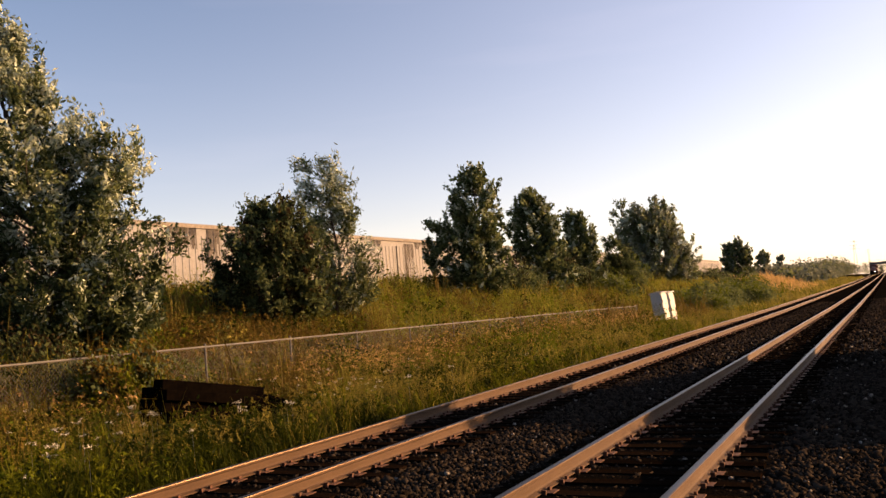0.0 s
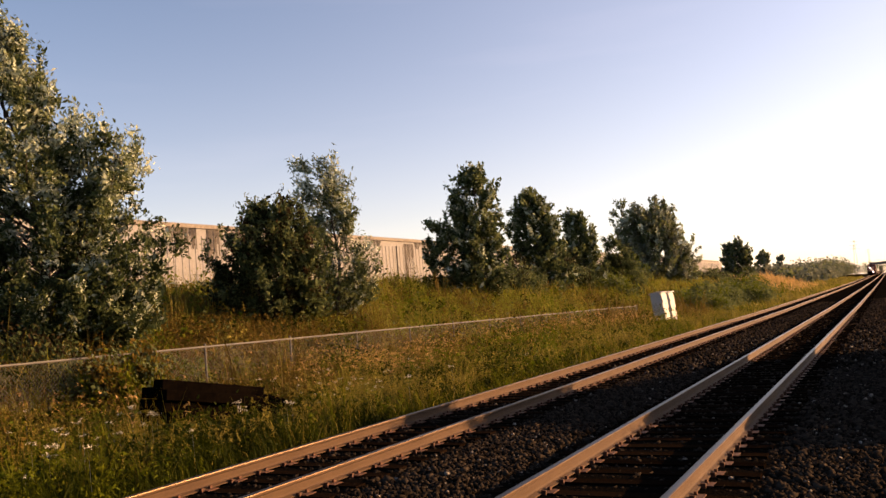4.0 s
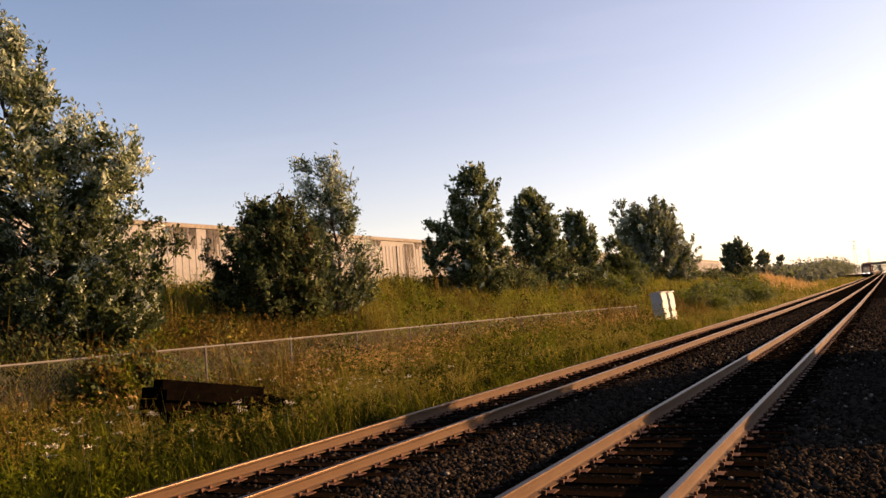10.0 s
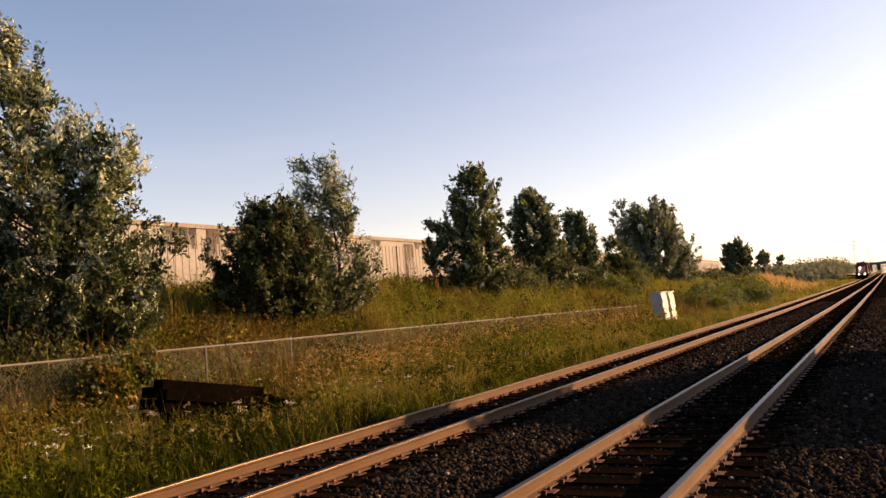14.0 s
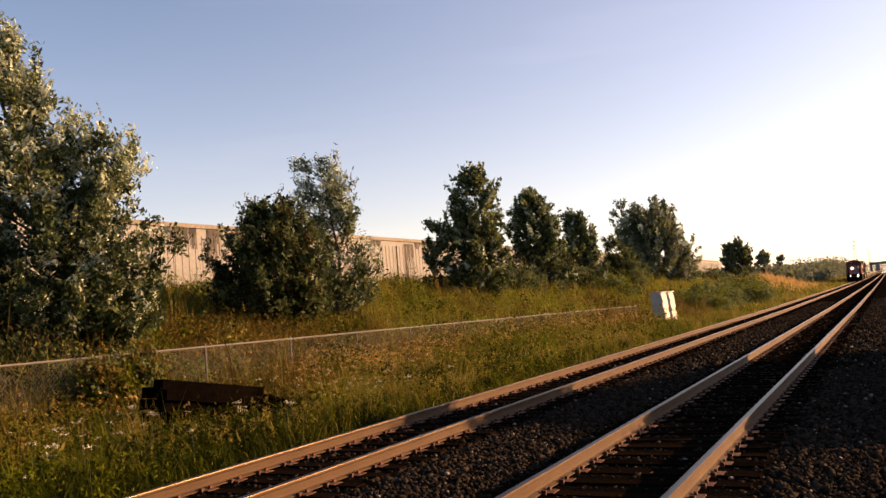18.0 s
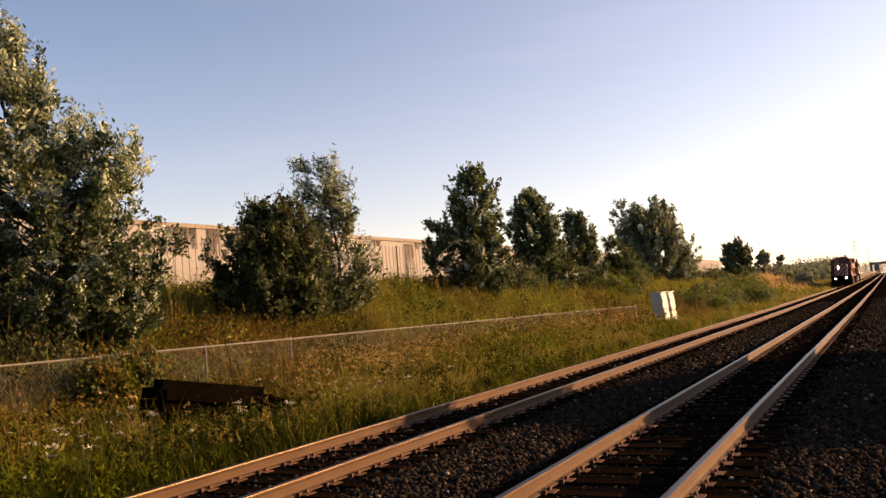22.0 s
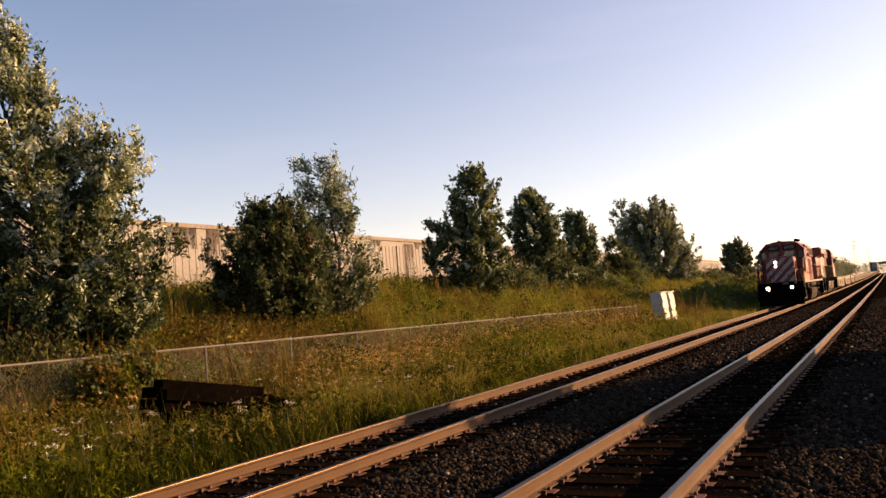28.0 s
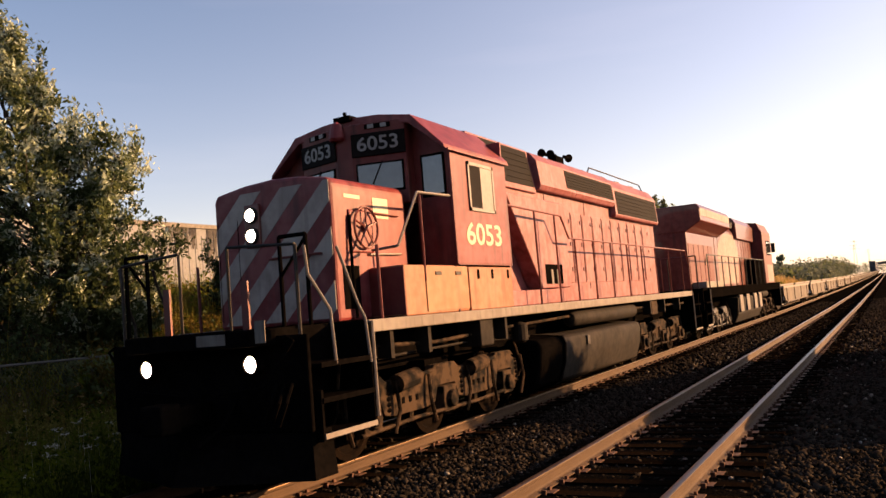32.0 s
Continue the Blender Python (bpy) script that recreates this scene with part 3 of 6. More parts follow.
def grown_tree(name, label, x, y, rows, leaves, limbs, twigs, per, leaf, seed, trunk=0.1, foot=0.0, climb=0.7, wind=0.25, slim=0.45, reach=0.6, droop=0.0, loose=0.05, shoots=0, group="trees on the bank"):
    """A tree grown limb by limb inside an envelope. rows: (height, left, right) of the crown from the top down;
    leaves: (material, share at the foot, share at the top)."""
    r = np.random.default_rng(seed)
    g = float(land(x, y))
    t = thing(name, label, "shrub" if "shrub" in name else "tree", group, at=(x, y, g))
    Z, L, R = np.array(rows, float)[::-1].T
    top, low = Z[-1] - 0.35 * reach, max(Z[0], g + 0.15)
    zs = r.uniform(low, top, limbs * 8)
    width = np.interp(zs, Z, R - L)
    zs = zs[r.uniform(0, 1, len(zs)) < 0.12 + width / width.max()][:limbs]
    zs[: max(2, limbs // 25)] = r.uniform(top - 0.12 * (top - low), top, max(2, limbs // 25))
    n = len(zs)
    half = 0.5 * np.interp(zs, Z, R - L)
    mid = 0.5 * np.interp(zs, Z, R + L)
    half = np.maximum(half - 0.12 * reach, 0.5 * half)
    turn = r.uniform(0, 2 * np.pi, n)
    turn = turn - 0.35 * np.sin(2 * turn)
    s = r.uniform(0.05, 1.0, n) ** 0.38 * r.uniform(0.9, 1.1, n)
    tip = VIEW_U * (mid + half * np.cos(turn) * s)[:, None] + VIEW_V * (0.75 * half * np.sin(turn) * s)[:, None]
    tip[:, 2] = zs - g

    def spine(h):
        """Where the trunk stands at heights h above its foot."""
        f = np.clip(np.asarray(h) / (top - g), 0, 1)
        m = np.interp(np.asarray(h) + g, Z, 0.5 * (R + L))
        p = np.multiply.outer(foot + (m - foot) * f ** 0.8, VIEW_U)
        p[..., 2] = h
        return p

    gone = np.linalg.norm((tip - spine(tip[:, 2]))[:, :2], axis=1)
    start = spine(np.clip(tip[:, 2] - climb * gone - 0.15, 0.12, None))
    bend = 0.5 * (start + tip)
    bend[:, 2] -= 0.14 * gone - droop * gone
    bend += r.normal(0, 0.06, bend.shape) * gone[:, None]
    wood = Shape()
    hs = np.linspace(-0.2, (top - g) * 0.96, 8)
    sp = spine(np.maximum(hs, 0))
    sp[0, 2] = -0.3
    for a in range(7):
        wood.rod(sp[a], sp[a + 1], trunk * (1 - a / 7.6), 8, trunk * (1 - (a + 1) / 7.6))
    for a in range(min(n, 130)):
        thick = trunk * (0.16 + 0.05 * min(gone[a], 3))
        pts = [start[a] * (1 - f) ** 2 + 2 * bend[a] * f * (1 - f) + tip[a] * f * f for f in (0, 0.35, 0.7, 1)]
        for b in range(3):
            wood.rod(pts[b], pts[b + 1], thick * (1 - 0.3 * b), 5, thick * (0.7 - 0.28 * b))
    # twigs along the limbs
    f = r.uniform(0.22, 1.0, (n, twigs)) ** 0.75
    S, Bn, T = start[:, None], bend[:, None], tip[:, None]
    F = f[..., None]
    root = (S * (1 - F) ** 2 + 2 * Bn * F * (1 - F) + T * F * F).reshape(-1, 3)
    way = (2 * (1 - F) * (Bn - S) + 2 * F * (T - Bn)).reshape(-1, 3)
    way /= np.linalg.norm(way, axis=1, keepdims=True) + 1e-6
    high = np.clip((root[:, 2] + g - low) / (top - low), 0, 1)
    way = way * 0.7 + r.normal(0, 0.5, way.shape) - VIEW_U * (wind * (0.3 + 1.2 * high))[:, None]
    way[:, 2] += 0.35 - 1.5 * droop
    way /= np.linalg.norm(way, axis=1, keepdims=True)
    span = reach * r.uniform(0.35, 1.1, len(root)) * (1.15 - 0.35 * f.ravel())
    # long upright shoots that break the outline
    if shoots:
        outer = np.argsort(-(zs - np.interp(np.abs(mid + half * np.cos(turn) * s), (0, 3), (0, 1.2))))[: max(shoots, n // 2)]
        pick = r.choice(outer, shoots)
        up = r.normal(0, 0.28, (shoots, 3)) - VIEW_U * wind * 0.8
        up[:, 2] = 1.0
        up /= np.linalg.norm(up, axis=1, keepdims=True)
        for lift in (0.0, 0.35, 0.7):
            root = np.concatenate([root, tip[pick] + up * (reach * lift)])
            way = np.concatenate([way, up])
            span = np.concatenate([span, reach * r.uniform(0.5, 0.75, shoots)])
            high = np.concatenate([high, np.ones(shoots)])
        for a in pick:
            wood.rod(tip[a], tip[a] + up[0] * reach * 0.9, trunk * 0.07, 4, 0.004)
    part("trunk", wood, BARK, t)
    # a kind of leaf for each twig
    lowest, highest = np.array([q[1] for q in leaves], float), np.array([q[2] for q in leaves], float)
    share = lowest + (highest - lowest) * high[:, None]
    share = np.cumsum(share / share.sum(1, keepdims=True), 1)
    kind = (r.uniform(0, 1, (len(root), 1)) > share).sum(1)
    along = r.uniform(0.05, 1, (len(root), per))
    c = root[:, None] + way[:, None] * (along * span[:, None])[..., None] + r.normal(0, loose * (1 + reach), (len(root), per, 3))
    a = way[:, None] * 0.8 + r.normal(0, 0.55, (len(root), per, 3)) - np.array([0, 0, 0.35 * droop + 0.1])
    kinds = np.repeat(kind, per)
    flip = r.uniform(0, 1, len(kinds)) < 0.08
    kinds[flip] = r.integers(0, len(leaves), flip.sum())
    c, a = c.reshape(-1, 3), a.reshape(-1, 3)
    crowns = []
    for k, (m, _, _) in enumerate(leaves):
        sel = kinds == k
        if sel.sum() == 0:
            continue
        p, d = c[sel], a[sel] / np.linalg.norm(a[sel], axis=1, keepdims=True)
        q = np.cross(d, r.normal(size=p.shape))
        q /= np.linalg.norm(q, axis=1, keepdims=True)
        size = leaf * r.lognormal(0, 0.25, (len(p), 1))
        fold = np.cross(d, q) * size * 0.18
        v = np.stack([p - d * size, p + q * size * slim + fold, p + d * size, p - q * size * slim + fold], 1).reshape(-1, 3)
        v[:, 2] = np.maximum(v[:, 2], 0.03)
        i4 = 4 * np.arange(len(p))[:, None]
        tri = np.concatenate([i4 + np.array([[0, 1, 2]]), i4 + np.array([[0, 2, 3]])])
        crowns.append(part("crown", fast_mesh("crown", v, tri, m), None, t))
    return t, crowns


# silver leaf undersides gather high; the sunlit top is also put into colour
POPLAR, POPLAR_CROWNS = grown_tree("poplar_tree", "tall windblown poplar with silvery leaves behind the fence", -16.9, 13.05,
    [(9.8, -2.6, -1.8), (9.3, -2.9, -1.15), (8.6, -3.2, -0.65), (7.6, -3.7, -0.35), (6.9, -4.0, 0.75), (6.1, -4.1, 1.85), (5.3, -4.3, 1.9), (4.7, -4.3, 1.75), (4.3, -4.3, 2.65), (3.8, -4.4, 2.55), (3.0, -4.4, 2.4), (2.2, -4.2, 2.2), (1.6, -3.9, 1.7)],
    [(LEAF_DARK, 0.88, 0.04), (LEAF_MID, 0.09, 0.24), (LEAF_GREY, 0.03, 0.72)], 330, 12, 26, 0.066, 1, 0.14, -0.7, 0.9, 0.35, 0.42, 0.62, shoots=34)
BUSH, BUSH_CROWNS = grown_tree("hawthorn_shrub", "dense dark spreading shrub with russet upper leaves", -19.5, 22.0,
    [(6.1, 0.1, 1.35), (5.5, -0.2, 2.2), (4.9, -1.1, 2.7), (4.4, -1.5, 3.0), (3.6, -1.7, 3.1), (2.8, -1.7, 3.1), (2.2, -1.4, 3.0)],
    [(LEAF_DARK, 0.55, 0.30), (LEAF_MID, 0.30, 0.45), (LEAF_RUST, 0.15, 0.25)], 170, 10, 16, 0.072, 2, 0.07, 0.6, 0.7, 0.15, 0.5, 0.55, shoots=26)
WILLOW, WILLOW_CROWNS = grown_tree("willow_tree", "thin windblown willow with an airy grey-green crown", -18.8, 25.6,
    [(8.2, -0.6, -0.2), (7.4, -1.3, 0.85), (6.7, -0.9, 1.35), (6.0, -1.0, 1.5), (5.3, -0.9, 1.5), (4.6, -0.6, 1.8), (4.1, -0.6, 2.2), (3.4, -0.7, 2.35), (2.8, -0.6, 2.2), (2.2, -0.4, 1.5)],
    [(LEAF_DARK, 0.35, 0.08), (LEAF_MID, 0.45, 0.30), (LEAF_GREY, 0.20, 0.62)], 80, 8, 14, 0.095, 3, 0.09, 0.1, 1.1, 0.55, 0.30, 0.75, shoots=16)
MAPLE, MAPLE_CROWNS = grown_tree("aspen_tree", "slender dark green aspen on the grassy bank", -20.75, 42.6,
    [(9.9, -0.05, 0.2), (9.1, -0.65, 0.85), (8.1, -1.3, 1.6), (7.1, -1.5, 1.65), (6.5, -1.9, 1.8), (5.5, -2.1, 2.0), (4.2, -2.3, 2.1), (2.8, -2.0, 2.0)],
    [(LEAF_DARK, 0.52, 0.34), (LEAF_MID, 0.36, 0.42), (LEAF_GREY, 0.12, 0.24)], 130, 8, 14, 0.12, 4, 0.11, 0.2, 0.9, 0.15, 0.5, 0.75, shoots=22)
grown_tree("aspen_tree", "young aspen sapling beside a taller one", -21.6, 41.6,
    [(6.9, -1.2, -0.9), (6.2, -1.6, -0.4), (5.2, -1.9, -0.2), (4.2, -1.9, 0.0), (3.0, -1.8, 0.3)],
    [(LEAF_DARK, 0.50, 0.30), (LEAF_MID, 0.40, 0.45), (LEAF_GREY, 0.10, 0.25)], 34, 8, 12, 0.11, 14, 0.06, -1.0, 1.0, 0.15, 0.5, 0.6)
grown_tree("aspen_tree", "bushy dark green aspen on the grassy bank", -23.0, 56.0,
    [(10.0, 0.4, 0.7), (9.1, -0.9, 1.4), (8.2, -1.25, 2.2), (6.9, -1.45, 2.6), (5.2, -1.5, 3.0), (3.6, -1.6, 3.4), (2.4, -1.5, 3.5)],
    [(LEAF_DARK, 0.55, 0.34), (LEAF_MID, 0.35, 0.42), (LEAF_GREY, 0.10, 0.24)], 145, 8, 14, 0.14, 5, 0.12, 0.5, 0.9, 0.15, 0.5, 0.85, shoots=22)
grown_tree("aspen_tree", "low bushy dark green aspen on the grassy bank", -23.0, 65.8,
    [(8.8, 0.0, 0.35), (7.9, -0.5, 1.3), (6.9, -0.9, 1.8), (5.5, -1.6, 2.4), (3.6, -2.2, 3.2), (1.8, -2.2, 3.6)],
    [(LEAF_DARK, 0.55, 0.36), (LEAF_MID, 0.36, 0.46), (LEAF_GREY, 0.09, 0.18)], 130, 8, 14, 0.15, 6, 0.12, 0.4, 0.9, 0.15, 0.5, 0.85, shoots=18)
grown_tree("spruce_tree", "short dark spruce with drooping layered boughs", -20.0, 70.0,
    [(7.0, -1.65, -1.25), (5.8, -1.7, 0.1), (4.3, -1.6, 0.95), (2.8, -1.5, 1.5), (1.0, -1.3, 1.7)],
    [(LEAF_DARK, 0.85, 0.7), (LEAF_MID, 0.15, 0.3)], 80, 12, 16, 0.10, 7, 0.12, -0.2, -0.1, 0.0, 0.22, 0.6, 0.18)
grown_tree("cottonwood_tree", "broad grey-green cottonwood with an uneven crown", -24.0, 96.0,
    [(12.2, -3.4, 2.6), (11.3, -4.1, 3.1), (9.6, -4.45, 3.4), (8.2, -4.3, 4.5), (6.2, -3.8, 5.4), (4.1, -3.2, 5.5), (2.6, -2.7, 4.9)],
    [(LEAF_MID, 0.50, 0.34), (LEAF_HAZED, 0.36, 0.40), (LEAF_GREY, 0.14, 0.26)], 240, 9, 14, 0.20, 8, 0.22, 0.3, 1.1, 0.2, 0.42, 1.3, shoots=30)
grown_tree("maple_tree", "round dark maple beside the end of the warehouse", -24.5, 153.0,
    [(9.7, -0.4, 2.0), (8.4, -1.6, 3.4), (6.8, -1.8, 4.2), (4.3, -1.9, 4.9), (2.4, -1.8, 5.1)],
    [(LEAF_HAZED, 0.35, 0.40), (LEAF_MID, 0.45, 0.45), (LEAF_DARK, 0.20, 0.15)], 140, 8, 14, 0.22, 9, 0.2, 0.8, 0.9, 0.1, 0.5, 1.0, shoots=14)
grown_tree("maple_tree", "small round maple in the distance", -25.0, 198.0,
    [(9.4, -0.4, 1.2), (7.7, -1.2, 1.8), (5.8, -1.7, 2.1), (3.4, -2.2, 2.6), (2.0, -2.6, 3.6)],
    [(LEAF_HAZED, 0.60, 0.60), (LEAF_MID, 0.40, 0.40)], 50, 7, 12, 0.26, 10, 0.18, 0.3, 0.9, 0.1, 0.5, 1.0)
grown_tree("maple_tree", "small maple in the distance, haze painted into its leaves", -26.0, 265.0,
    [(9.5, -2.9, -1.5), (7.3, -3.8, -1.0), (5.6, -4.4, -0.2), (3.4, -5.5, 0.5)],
    [(LEAF_HAZED, 0.8, 0.9), (LEAF_MID, 0.2, 0.1)], 42, 7, 12, 0.30, 11, 0.18, -2.0, 0.9, 0.1, 0.5, 1.1)
for k, (sx, sy, sw, sh) in enumerate(((-13.8, 11.1, 0.55, 1.0), (-13.8, 12.1, 0.5, 1.05), (-16.3, 10.6, 1.5, 1.0), (-15.6, 13.4, 1.0, 0.9), (-21.5, 48.5, 2.0, 1.7), (-22.0, 60.0, 2.2, 1.8), (-19.0, 63.0, 1.5, 1.2), (-12.6, 62.0, 2.2, 1.1), (-13.5, 70.0, 2.8, 1.4), (-12.4, 79.0, 2.8, 1.4), (-13.8, 92.0, 3.4, 1.6), (-22.6, 76.0, 2.6, 2.2), (-25.0, 130.0, 3.5, 1.6))):
    gz_ = float(land(sx, sy))
    big = 1 + sy / 60
    tree("wild_shrub", "low leafy green shrub among tall weeds", sx, sy, gz_, [(0, gz_ + sh * 0.75, sw, sh, 2), (-sw * 0.6, gz_ + sh * 0.5, sw * 0.6, sh * 0.7, 1), (sw * 0.6, gz_ + sh * 0.45, sw * 0.7, sh * 0.6, 1)],
         [(GRASS, 0.4), (WEED, 0.4), (LEAF_MID, 0.2)] if sx in (-13.8, -15.6) and sy < 20 else [(LEAF_MID, 0.6), (LEAF_DARK, 0.1), (LUSH, 0.3)] if sx > -13.9 or 60 < sy < 95 else [(LEAF_DARK, 0.5), (LEAF_MID, 0.3), (LEAF_RUST, 0.2)], 170, (0.04 * big, 44, 0.13 * big), 40 + k, 0.03, "wild shrubs")


def far_woods():
    """The run of scrub and woods along the line, far off."""
    r = np.random.default_rng(77)
    spots = []
    for k in range(210):
        y = 175 + 520 * r.uniform(0, 1) ** 1.2
        x = -15.5 - 0.018 * (y - 180) - abs(r.normal(0, 9))
        spots.append((x, y, r.uniform(1.8, 4.6) * (1 + (y - 180) / 380) * (1.25 if 330 < y < 520 else 0.9)))
    for k in range(60):
        spots.append((r.uniform(-420, -45), r.uniform(620, 900), r.uniform(7, 10)))
    for k in range(50):
        spots.append((r.uniform(-30, 90), r.uniform(730, 860), r.uniform(8, 11)))
    for k in range(40):
        spots.append((r.uniform(8, 60), r.uniform(330, 800), r.uniform(3, 6)))
    pts, sp = [], []
    for x, y, h in spots:
        n = 26
        d = r.normal(size=(n, 3))
        d /= np.linalg.norm(d, axis=1, keepdims=True)
        d *= r.uniform(0.3, 1, (n, 1)) ** 0.5
        g = float(land(x, y))
        pts.append(np.array([x, y, g + h * 0.5]) + d * np.array([h * 0.8, h * 0.8, h * 0.5]))
        sp.append(np.full(n, h * 0.12))
    pts, sp = np.concatenate(pts), np.concatenate(sp)
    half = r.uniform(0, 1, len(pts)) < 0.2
    # most clumps take the paler leaf, with haze painted in
    for m, sel in ((LEAF_MID, half), (LEAF_HAZED, ~half)):
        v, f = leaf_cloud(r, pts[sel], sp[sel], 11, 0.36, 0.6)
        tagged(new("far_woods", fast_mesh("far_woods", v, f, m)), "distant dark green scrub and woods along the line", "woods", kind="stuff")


far_woods()


# bushy trees beyond the near side of the line, whose shade falls across the rails
for k, (sy, lo_, hi_) in enumerate(((16.2, -0.3, 1.7), (18.2, 0.1, 2.2), (20.2, 0.8, 2.7), (22.0, 1.2, 3.4), (23.4, 1.4, 4.1), (24.8, 1.5, 3.3), (26.4, 1.6, 2.6), (28.0, 1.7, 2.4))):
    tree("wild_shrub", "tall leafy shrub on the near side of the line", 5.0, sy, -0.4, [(0, 0.5 * (lo_ + hi_), 1.15, 0.5 * (hi_ - lo_), 2), (0, 0.62 * hi_ + 0.38 * lo_, 0.9, 0.3 * (hi_ - lo_), 1)], [(LEAF_DARK, 0.6), (LEAF_MID, 0.4)], 300, (0.12, 30, 0.17), 60 + k, 0.05, "wild shrubs")


def sky_block_belt():
    """Unseen woods, added behind the camera and to the right to block sky light."""
    r = np.random.default_rng(91)
    pts, sp = [], []
    for k in range(190):
        if k < 130:
            x, y, h = r.uniform(-95, 60), r.uniform(-30, -14), r.uniform(5.5, 7)
        else:
            x, y, h = r.uniform(62, 78), r.uniform(-20, 190), r.uniform(6.5, 8.5)
        n = 60
        d = r.normal(size=(n, 3))
        d /= np.linalg.norm(d, axis=1, keepdims=True)
        d *= r.uniform(0.2, 1, (n, 1)) ** 0.5
        pts.append(np.array([x, y, h * 0.5]) + d * np.array([h * 0.33, h * 0.33, h * 0.5]))
        sp.append(np.full(n, 0.065 * h))
    v, f = leaf_cloud(r, np.concatenate(pts), np.concatenate(sp), 7, 0.62, 0.7)
    tagged(new("woods_behind", fast_mesh("woods_behind", v, f, LEAF_DARK)), "unseen belt of leafy trees added to block sky light", "woods", kind="stuff")


sky_block_belt()


# ---------------------------------------------------------------- grass and weeds
def patch(x, y, s, k):
    """Smooth patchiness between 0 and 1."""
    return 0.5 + 0.25 * (np.sin(x / s + 1.7 * k) * np.sin(y / (1.3 * s) + 2.3 * k) + np.sin((x * 0.8 + y * 0.6) / (0.6 * s) + k) * 0.9)


def spot(x, y, cx, cy, rx, ry):
    return np.exp(-((x - cx) / rx) ** 2 - ((y - cy) / ry) ** 2)


def bare(x, y):
    """Little grows round the heap of old ties and before the signal cases."""
    return (1 - 0.93 * np.clip(1.4 * spot(x, y, -10.5, 11.6, 0.85, 1.35), 0, 1)) * (1 - 0.95 * np.clip(1.5 * spot(x, y, -10.6, 45.6, 1.0, 3.2), 0, 1))


def blades(name, label, n, x0, x1, y0, y1, height, width, material, seed, keep=None, droop=0.35, near=1.0, deep=0.85):
    r = np.random.default_rng(seed)
    x = r.uniform(x0, x1, n)
    y = y0 + (y1 - y0) * r.uniform(0, 1, n) ** near
    if keep is not None:
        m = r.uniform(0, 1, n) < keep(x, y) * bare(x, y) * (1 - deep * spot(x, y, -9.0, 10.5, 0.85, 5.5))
        x, y = x[m], y[m]
    n = len(x)
    z = land(x, y) - 0.03
    h = height * r.lognormal(0, 0.28, n) * (0.65 + 0.7 * patch(x, y, 2.1, 5 + seed)) * (0.55 + 0.9 * patch(x, y, 0.31, 3 + seed))
    w = width * r.uniform(0.6, 1.4, n) * (1 + np.clip(y - 20, 0, 400) / 45)
    a = r.uniform(0, 2 * np.pi, n)
    side = np.stack([np.cos(a), np.sin(a), np.zeros(n)], 1) * w[:, None]
    way = r.normal(0, 1, (n, 3)) * droop * 0.55
    way[:, 0] -= droop * 0.45
    way[:, 2] = 0
    base = np.stack([x, y, z], 1)
    mid = base + way * (h * 0.28)[:, None] + np.array([0, 0, 1.0]) * (h * 0.6)[:, None]
    tip = base + way * h[:, None] + np.array([0, 0, 1.0]) * (h * (1 - 0.12 * droop))[:, None]
    v = np.stack([base - side, base + side, mid + side * 0.8, mid - side * 0.8, tip], 1).reshape(-1, 3)
    k = 5 * np.arange(n)[:, None]
    f = np.concatenate([k + np.array([[0, 1, 2]]), k + np.array([[0, 2, 3]]), k + np.array([[3, 2, 4]])])
    return tagged(new(name, fast_mesh(name, v, f, material)), label, "grass", kind="stuff")


verge = dict(x0=-14.4, x1=-8.37, y0=2.5, y1=60)
blades("meadow_grass", "long green and yellow summer grass beside the track", 52000, **verge, height=0.42, width=0.009, material=GRASS, droop=1.0, seed=1, near=1.5, keep=lambda x, y: 0.45 + 0.6 * patch(x, y, 1.9, 1))
blades("dry_grass", "dry straw-coloured grass beside the track", 62000, **verge, height=0.50, width=0.008, material=STRAW, droop=1.0, seed=2, near=1.5, keep=lambda x, y: 1.25 * patch(x, y, 1.7, 2) - 0.1)
blades("tall_weeds", "russet seeding weeds along the fence", 12000, x0=-15.0, x1=-10.5, y0=2.5, y1=60, height=0.9, width=0.011, material=WEED, seed=3, near=1.4, keep=lambda x, y: 1.6 * patch(x, y, 1.4, 3) - 0.35)
blades("lush_weeds", "bright green weeds in the ditch", 30000, x0=-13.0, x1=-8.6, y0=4, y1=60, height=0.36, width=0.007, material=LUSH, seed=4, near=1.3, keep=lambda x, y: 1.7 * patch(x, y, 2.4, 4) - 0.55)
# olive grass darkened: shade along the ballast foot is put into its colour
blades("deep_grass", "dark green grass with the shade at the ballast foot in its colour", 26000, x0=-10.2, x1=-8.3, y0=4.5, y1=24, height=0.42, width=0.006, material=DEEP, droop=0.9, seed=15, near=1.3, deep=0.0, keep=lambda x, y: 0.25 + spot(x, y, -9.0, 10.5, 0.9, 6))
bank = dict(x0=-31, x1=-14.2, y0=2, y1=125)
blades("bank_grass", "tall green and yellow grass on the bank", 110000, **bank, height=0.75, width=0.010, material=BANK_BRIGHT, seed=5, near=1.5, keep=lambda x, y: (0.4 + 0.7 * patch(x, y, 3.0, 6)) * (1 - 0.8 * spot(x, y, -17.0, 18.5, 3, 5)))
blades("bank_dry_grass", "tall dry grass on the bank", 90000, **bank, height=0.85, width=0.009, material=STRAW, seed=6, near=1.5, keep=lambda x, y: 1.3 * patch(x, y, 2.6, 7) - 0.25)
